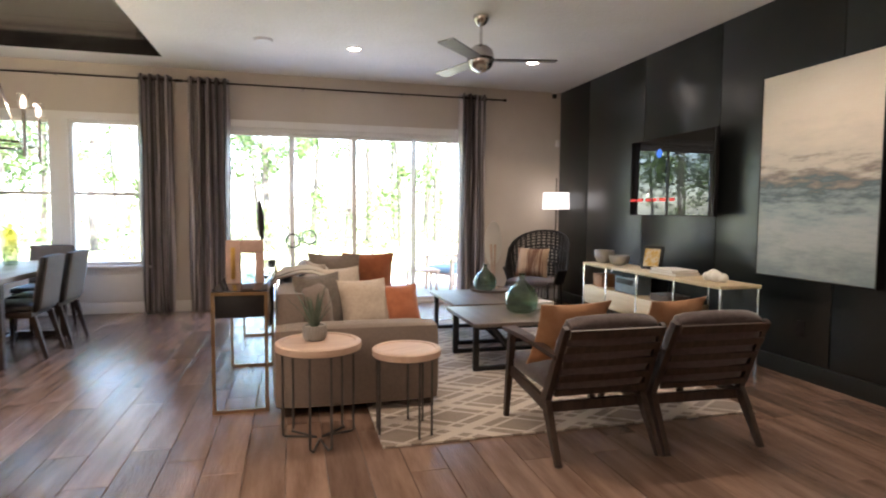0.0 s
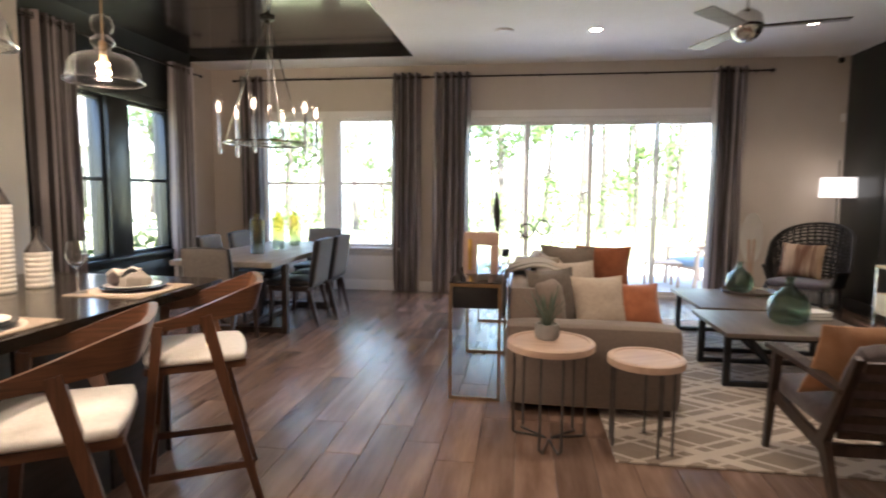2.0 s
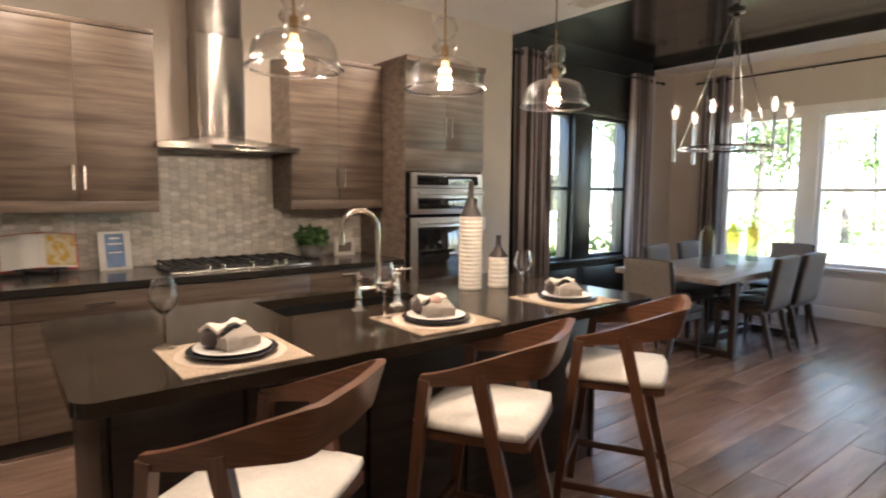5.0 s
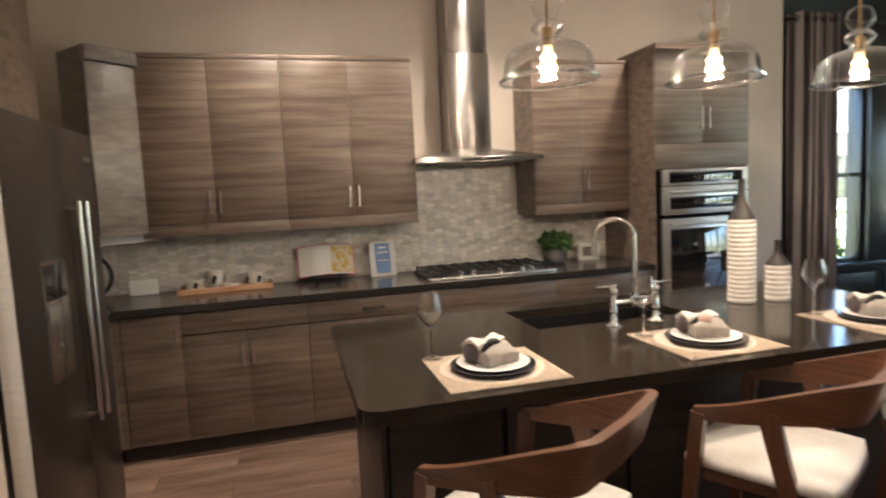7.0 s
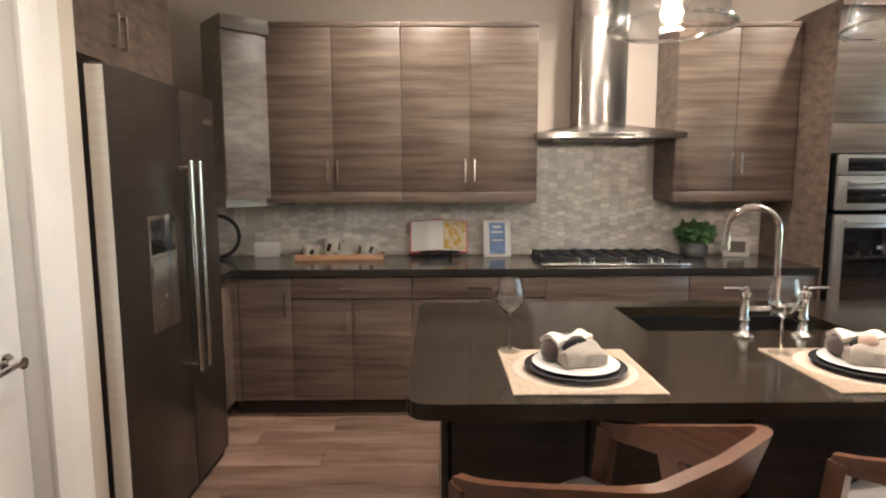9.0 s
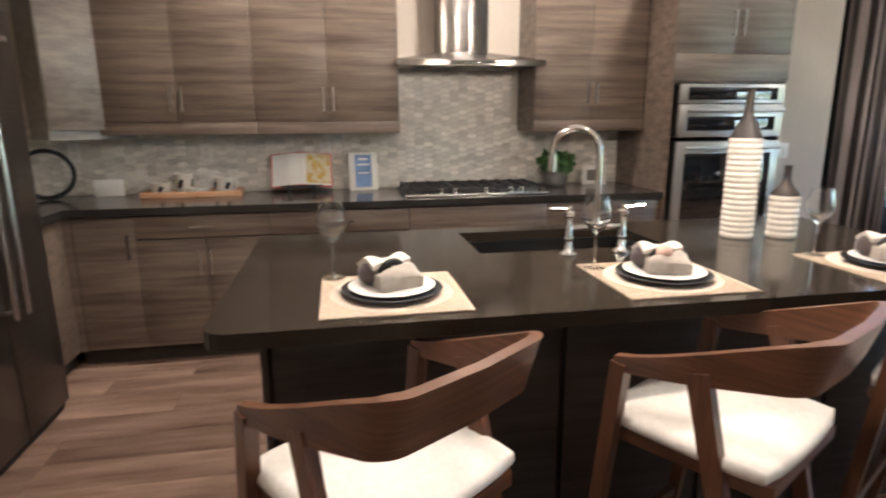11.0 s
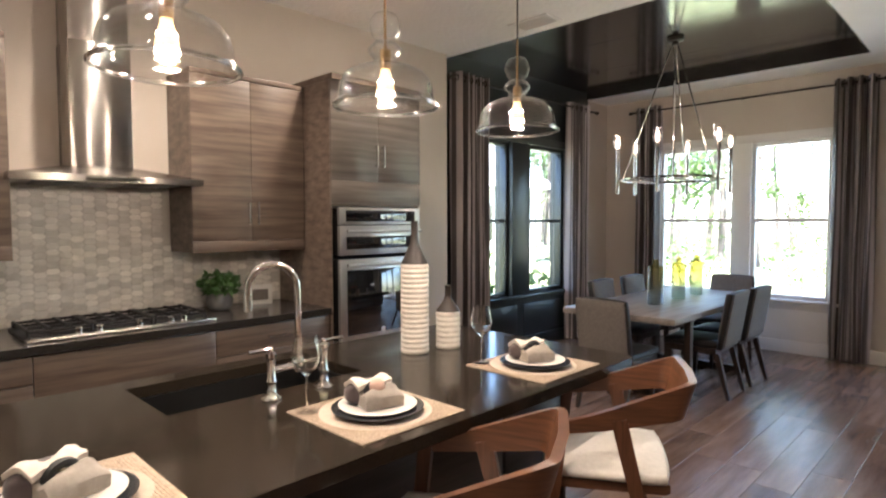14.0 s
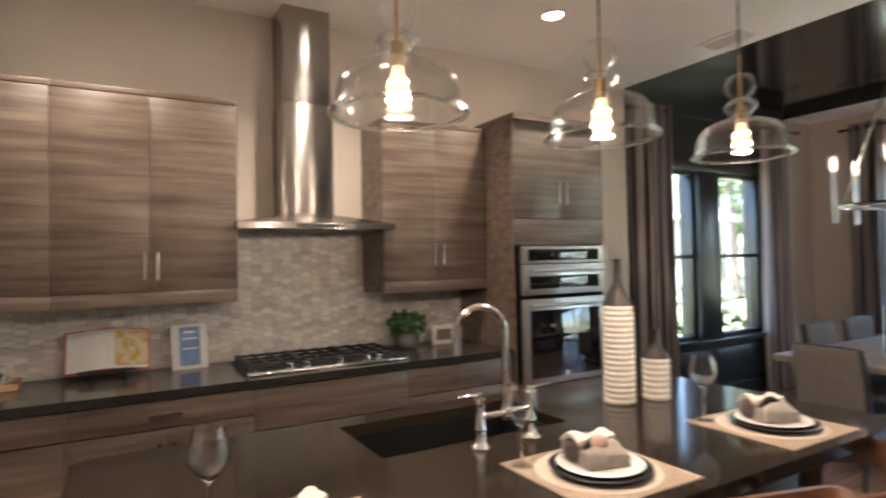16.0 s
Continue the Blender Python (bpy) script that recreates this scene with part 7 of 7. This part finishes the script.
def tree(x, y, h, r, crown_z, crown_r, seed, label):
    rnd = random.Random(seed)
    root = thing("tree", label, "tree", (x, y, -0.16), group="trees behind the house")
    bm = bmesh.new()
    pts = [Vector((0.15 * math.sin(i * 0.9 + seed), 0.15 * math.cos(i * 0.7 + seed), h * i / 6)) for i in range(7)]
    for i in range(6):
        rod(bm, pts[i], pts[i + 1], r * (1 - 0.12 * i), r * (1 - 0.12 * (i + 1)), 9)
    limbs = []
    for k in range(7):
        z = crown_z + (h - crown_z) * rnd.uniform(0, 0.95)
        a = rnd.uniform(0, 6.28)
        ln = crown_r * rnd.uniform(0.5, 1.0)
        e = Vector((ln * math.cos(a), ln * math.sin(a), z + ln * 0.3))
        rod(bm, (0, 0, z), e, r * 0.28, r * 0.08, 6)
        limbs.append(e)
    part("trunk", bm, BARK, root)
    verts, faces = [], []
    for e in limbs + [Vector((0, 0, h))]:
        for _ in range(3):
            c0 = e * rnd.uniform(0.75, 1.05)
            c0.z = e.z + rnd.uniform(-0.4, 0.4)
            rr = crown_r * rnd.uniform(0.18, 0.4)
            for _ in range(64):
                d = Vector((rnd.gauss(0, 1), rnd.gauss(0, 1), rnd.gauss(0, 0.8))) * rr * 0.85
                u = Vector((rnd.gauss(0, 1), rnd.gauss(0, 1), rnd.gauss(0, 1))).normalized()
                v = u.cross(Vector((rnd.gauss(0, 1), rnd.gauss(0, 1), rnd.gauss(0, 1)))).normalized()
                s = rnd.uniform(0.06, 0.15)
                c = c0 + d
                k = len(verts)
                verts += [c - u * s, c + v * s * 0.5, c + u * s, c - v * s * 0.5]
                faces.append((k, k + 1, k + 2, k + 3))
    me = bpy.data.meshes.new("crown")
    me.from_pydata(verts, [], faces)
    me.materials.append(LEAF)
    cr = new("crown", me)
    cr.parent = root


for i in range(26):
    x, y = -6 + i * 0.98 + rnd.uniform(-0.5, 0.5), rnd.uniform(17, 34)
    h = rnd.uniform(9, 15)
    tree(x, y, h, rnd.uniform(0.10, 0.19), rnd.uniform(0.5, 2.5), rnd.uniform(1.3, 2.2), 100 + i, "slender tall pine with thin foliage behind the lawn")

for i in range(15):
    tree(-21 + i * 1.1 + rnd.uniform(-0.5, 0.5), rnd.uniform(15, 27) + (8 if i < 9 else 0), rnd.uniform(8, 12), rnd.uniform(0.10, 0.17), rnd.uniform(0.8, 2.2), rnd.uniform(1.6, 2.6), 300 + i, "leafy tree with low branches beside the lawn")


def shrub(x, y, r, seed):
    root = thing("shrub", "loose green shrub at the edge of the lawn", "shrub", (x, y, -0.16), group="shrubs")
    bm = bmesh.new()
    rod(bm, (0, 0, 0), (0, 0, r), 0.03, 0.015, 6)
    part("stem", bm, BARK, root)
    leaf_clump("foliage", (0, 0, r * 0.85), r, 300, 0.08, LEAF, "", 0.85, seed, root)


for i, (x, y, r) in enumerate(((-1.6, 13, 0.8), (0.4, 14.5, 0.9), (2.2, 13.6, 0.7), (3.3, 15, 1.0), (5.0, 14.2, 0.8), (6.6, 15.5, 1.0), (8.3, 14, 0.9), (10.5, 15, 1.1), (12.5, 16, 1.0), (-3.4, 14, 1.0), (-5.2, 16, 1.2), (-7.2, 18.5, 1.3), (-9.5, 20.5, 1.4), (-4.4, 19, 1.2), (1.2, 17, 1.1), (4.2, 17.5, 1.2), (7.4, 18, 1.2), (-1.15, 5.4, 0.75), (-1.3, 4.6, 0.6))):
    shrub(x, y, r, 40 + i)

# neighbour's house beyond the dining windows
root = thing("neighbour_house", "pale sided house with a grey shingle roof next door", "house", (-9.0, 8.0, -0.16))
part("wall", boxes(((-6, -9, 0), (0, 9, 3.0))), SIDING, root)
bm = bmesh.new()
v = [bm.verts.new(p) for p in ((0.5, -9.5, 3.0), (0.5, 9.5, 3.0), (-3, 9.5, 5.2), (-3, -9.5, 5.2), (-6.5, -9.5, 3.0), (-6.5, 9.5, 3.0))]
bm.faces.new((v[0], v[1], v[2], v[3])), bm.faces.new((v[3], v[2], v[5], v[4])), bm.faces.new((v[0], v[3], v[4])), bm.faces.new((v[1], v[5], v[2])), bm.faces.new((v[0], v[4], v[5], v[1]))
part("roof", bm, ROOFM, root)
part("fascia", boxes(((0.5, -9.5, 2.82), (0.54, 9.5, 3.02))), WHITE, root)
for y in (-6, -2, 2, 6):
    w = part("window", boxes(((0.0, y - 0.5, 0.9), (0.04, y + 0.5, 2.3)), bev=0.01), WHITE, root)
    part("pane", boxes(((0.041, y - 0.42, 0.98), (0.05, y + 0.42, 2.22))), DGLASS, w)

# patio chair
root = thing("patio_chair", "low weathered teak patio chair with a blue-grey cushion", "patio chair", (6.95, 7.85, -0.04), 115)
for s in (-1, 1):
    bm = bmesh.new()
    bar(bm, (s * 0.33, 0.33, 0), (s * 0.33, 0.30, 0.55), 0.04, 0.05, (0, 1, 0))
    bar(bm, (s * 0.33, -0.33, 0), (s * 0.33, -0.30, 0.55), 0.04, 0.05, (0, 1, 0))
    bar(bm, (s * 0.33, 0.36, 0.565), (s * 0.33, -0.38, 0.565), 0.07, 0.03, (0, 0, 1))
    part("arm_frame", bm, TEAK, root)
for z, y in ((0.30, 0.30), (0.28, -0.26)):
    bm = bmesh.new()
    bar(bm, (-0.32, y, z), (0.32, y, z), 0.03, 0.06, (0, 0, 1))
    part("rail", bm, TEAK, root)
for k in range(4):
    bm = bmesh.new()
    bar(bm, (-0.32, -0.30 - k * 0.05, 0.42 + k * 0.12), (0.32, -0.30 - k * 0.05, 0.42 + k * 0.12), 0.02, 0.05, (0, -0.4, 1))
    part("back_slat", bm, TEAK, root)
bm = bmesh.new()
soft_box(bm, (-0.29, -0.26, 0.30), (0.29, 0.32, 0.42), 0.035, 0.02)
part("seat_cushion", bm, BLUEC, root)
root = thing("patio_table", "small weathered teak patio table", "side table", (6.35, 7.6, -0.04))
part("tabletop", boxes(((-0.25, -0.25, 0.36), (0.25, 0.25, 0.39)), bev=0.004), TEAK, root)
for x in (-0.22, 0.18):
    for y in (-0.22, 0.18):
        part("leg", boxes(((x, y, 0), (x + 0.04, y + 0.04, 0.361)), bev=0.003), TEAK, root)

# ---- pieces ----
# backsplash: elongated hexagon stones set in grout
back = structure("backsplash", boxes(((0.001, -2.95, 0.915), (0.005, 1.172, 1.362)), ((0.001, -0.462, 1.362), (0.005, 0.402, 1.70))), TGROUT)
TWD, THT = 0.078, 0.036


def hex_tile_data(variant):
    bm = bmesh.new()
    a, b, c = TWD / 2 - 0.0015, THT / 2 - 0.0015, TWD / 2 - 0.017
    ring = ((-a, 0), (-c, -b), (c, -b), (a, 0), (c, b), (-c, b))
    lo = [bm.verts.new((0, y, z)) for y, z in ring]
    hi = [bm.verts.new((0.005 + 0.0006 * variant, y * 0.965, z * 0.94)) for y, z in ring]
    for i in range(6):
        bm.faces.new((lo[i], lo[(i + 1) % 6], hi[(i + 1) % 6], hi[i]))
    bm.faces.new(hi)
    return mesh_of("tile", bm, TILE, 0)


tiles = [hex_tile_data(v) for v in range(3)]
rnd = random.Random(21)
rest = bmesh.new()
made = 0
row = 0
z = 0.935
PY = TWD - 0.0155 + 0.0
while z < 1.69:
    y = -2.9 + (PY / 2 if row % 2 else 0) * 1.0
    while y < 1.15:
        ok = z < 1.345 or (-0.43 < y < 0.37 and z < 1.685)
        if ok:
            near = -0.62 < y < 0.42 and made < 300
            if near:
                t = new("tile", tiles[rnd.randrange(3)])
                t.parent = back
                t.location = (0.0052, y, z)
                made += 1
            else:
                a, b, c = TWD / 2 - 0.0015, THT / 2 - 0.0015, TWD / 2 - 0.017
                ring = ((-a, 0), (-c, -b), (c, -b), (a, 0), (c, b), (-c, b))
                h = 0.010 + 0.0006 * rnd.randrange(3)
                lo = [rest.verts.new((0.0052, y + p, z + q)) for p, q in ring]
                hi = [rest.verts.new((h, y + p * 0.965, z + q * 0.94)) for p, q in ring]
                for i in range(6):
                    rest.faces.new((lo[i], lo[(i + 1) % 6], hi[(i + 1) % 6], hi[i]))
                rest.faces.new(hi)
        y += TWD + 0.046
    z += THT / 2
    row += 1
    PY = TWD + 0.046
TILEI = TILE.copy()
TILEI.name = "stone_mosaic_joined"
nt = TILEI.node_tree
geo = nt.nodes.new("ShaderNodeNewGeometry")
for n_ in list(nt.nodes):
    if n_.bl_idname == "ShaderNodeObjectInfo":
        for l in list(n_.outputs["Random"].links):
            nt.links.new(geo.outputs["Random Per Island"], l.to_socket)
ob = new("tile_field", mesh_of("tile_field", rest, TILEI, 0))
ob.parent = back
ob["kind"] = "stuff"

# floor planks, 0.2 by 1.2 m, running towards the sliding door
rnd = random.Random(31)
floor = bpy.data.objects["floor"]


def plank_data(length):
    bm = boxes(((0, 0, -0.009), (0.1975, length - 0.0025, 0.0)))
    bmesh.ops.bevel(bm, geom=[e for e in bm.edges if e.verts[0].co.z > -0.001 and e.verts[1].co.z > -0.001], offset=0.002, segments=1, affect="EDGES")
    return mesh_of("plank", bm, PLANK, 0)


full = plank_data(1.2)
cuts = {}
x = -0.36
made = 0
while x < 8.3:
    y = -5.3 - rnd.choice((0.0, 0.4, 0.8, 0.2, 0.6))
    while y < N:
        ln = min(1.2, N + 0.1 - y)
        if not (y + ln < -2.98 and x < 3.4) and ln > 0.05:
            if ln > 1.19:
                d = full
            else:
                d = cuts.setdefault(round(ln, 2), None) or plank_data(round(ln, 2))
                cuts[round(ln, 2)] = d
            p = new("plank", d)
            p.parent = floor
            p.location = (x, y, 0.0)
            made += 1
        y += 1.2
    x += 0.2
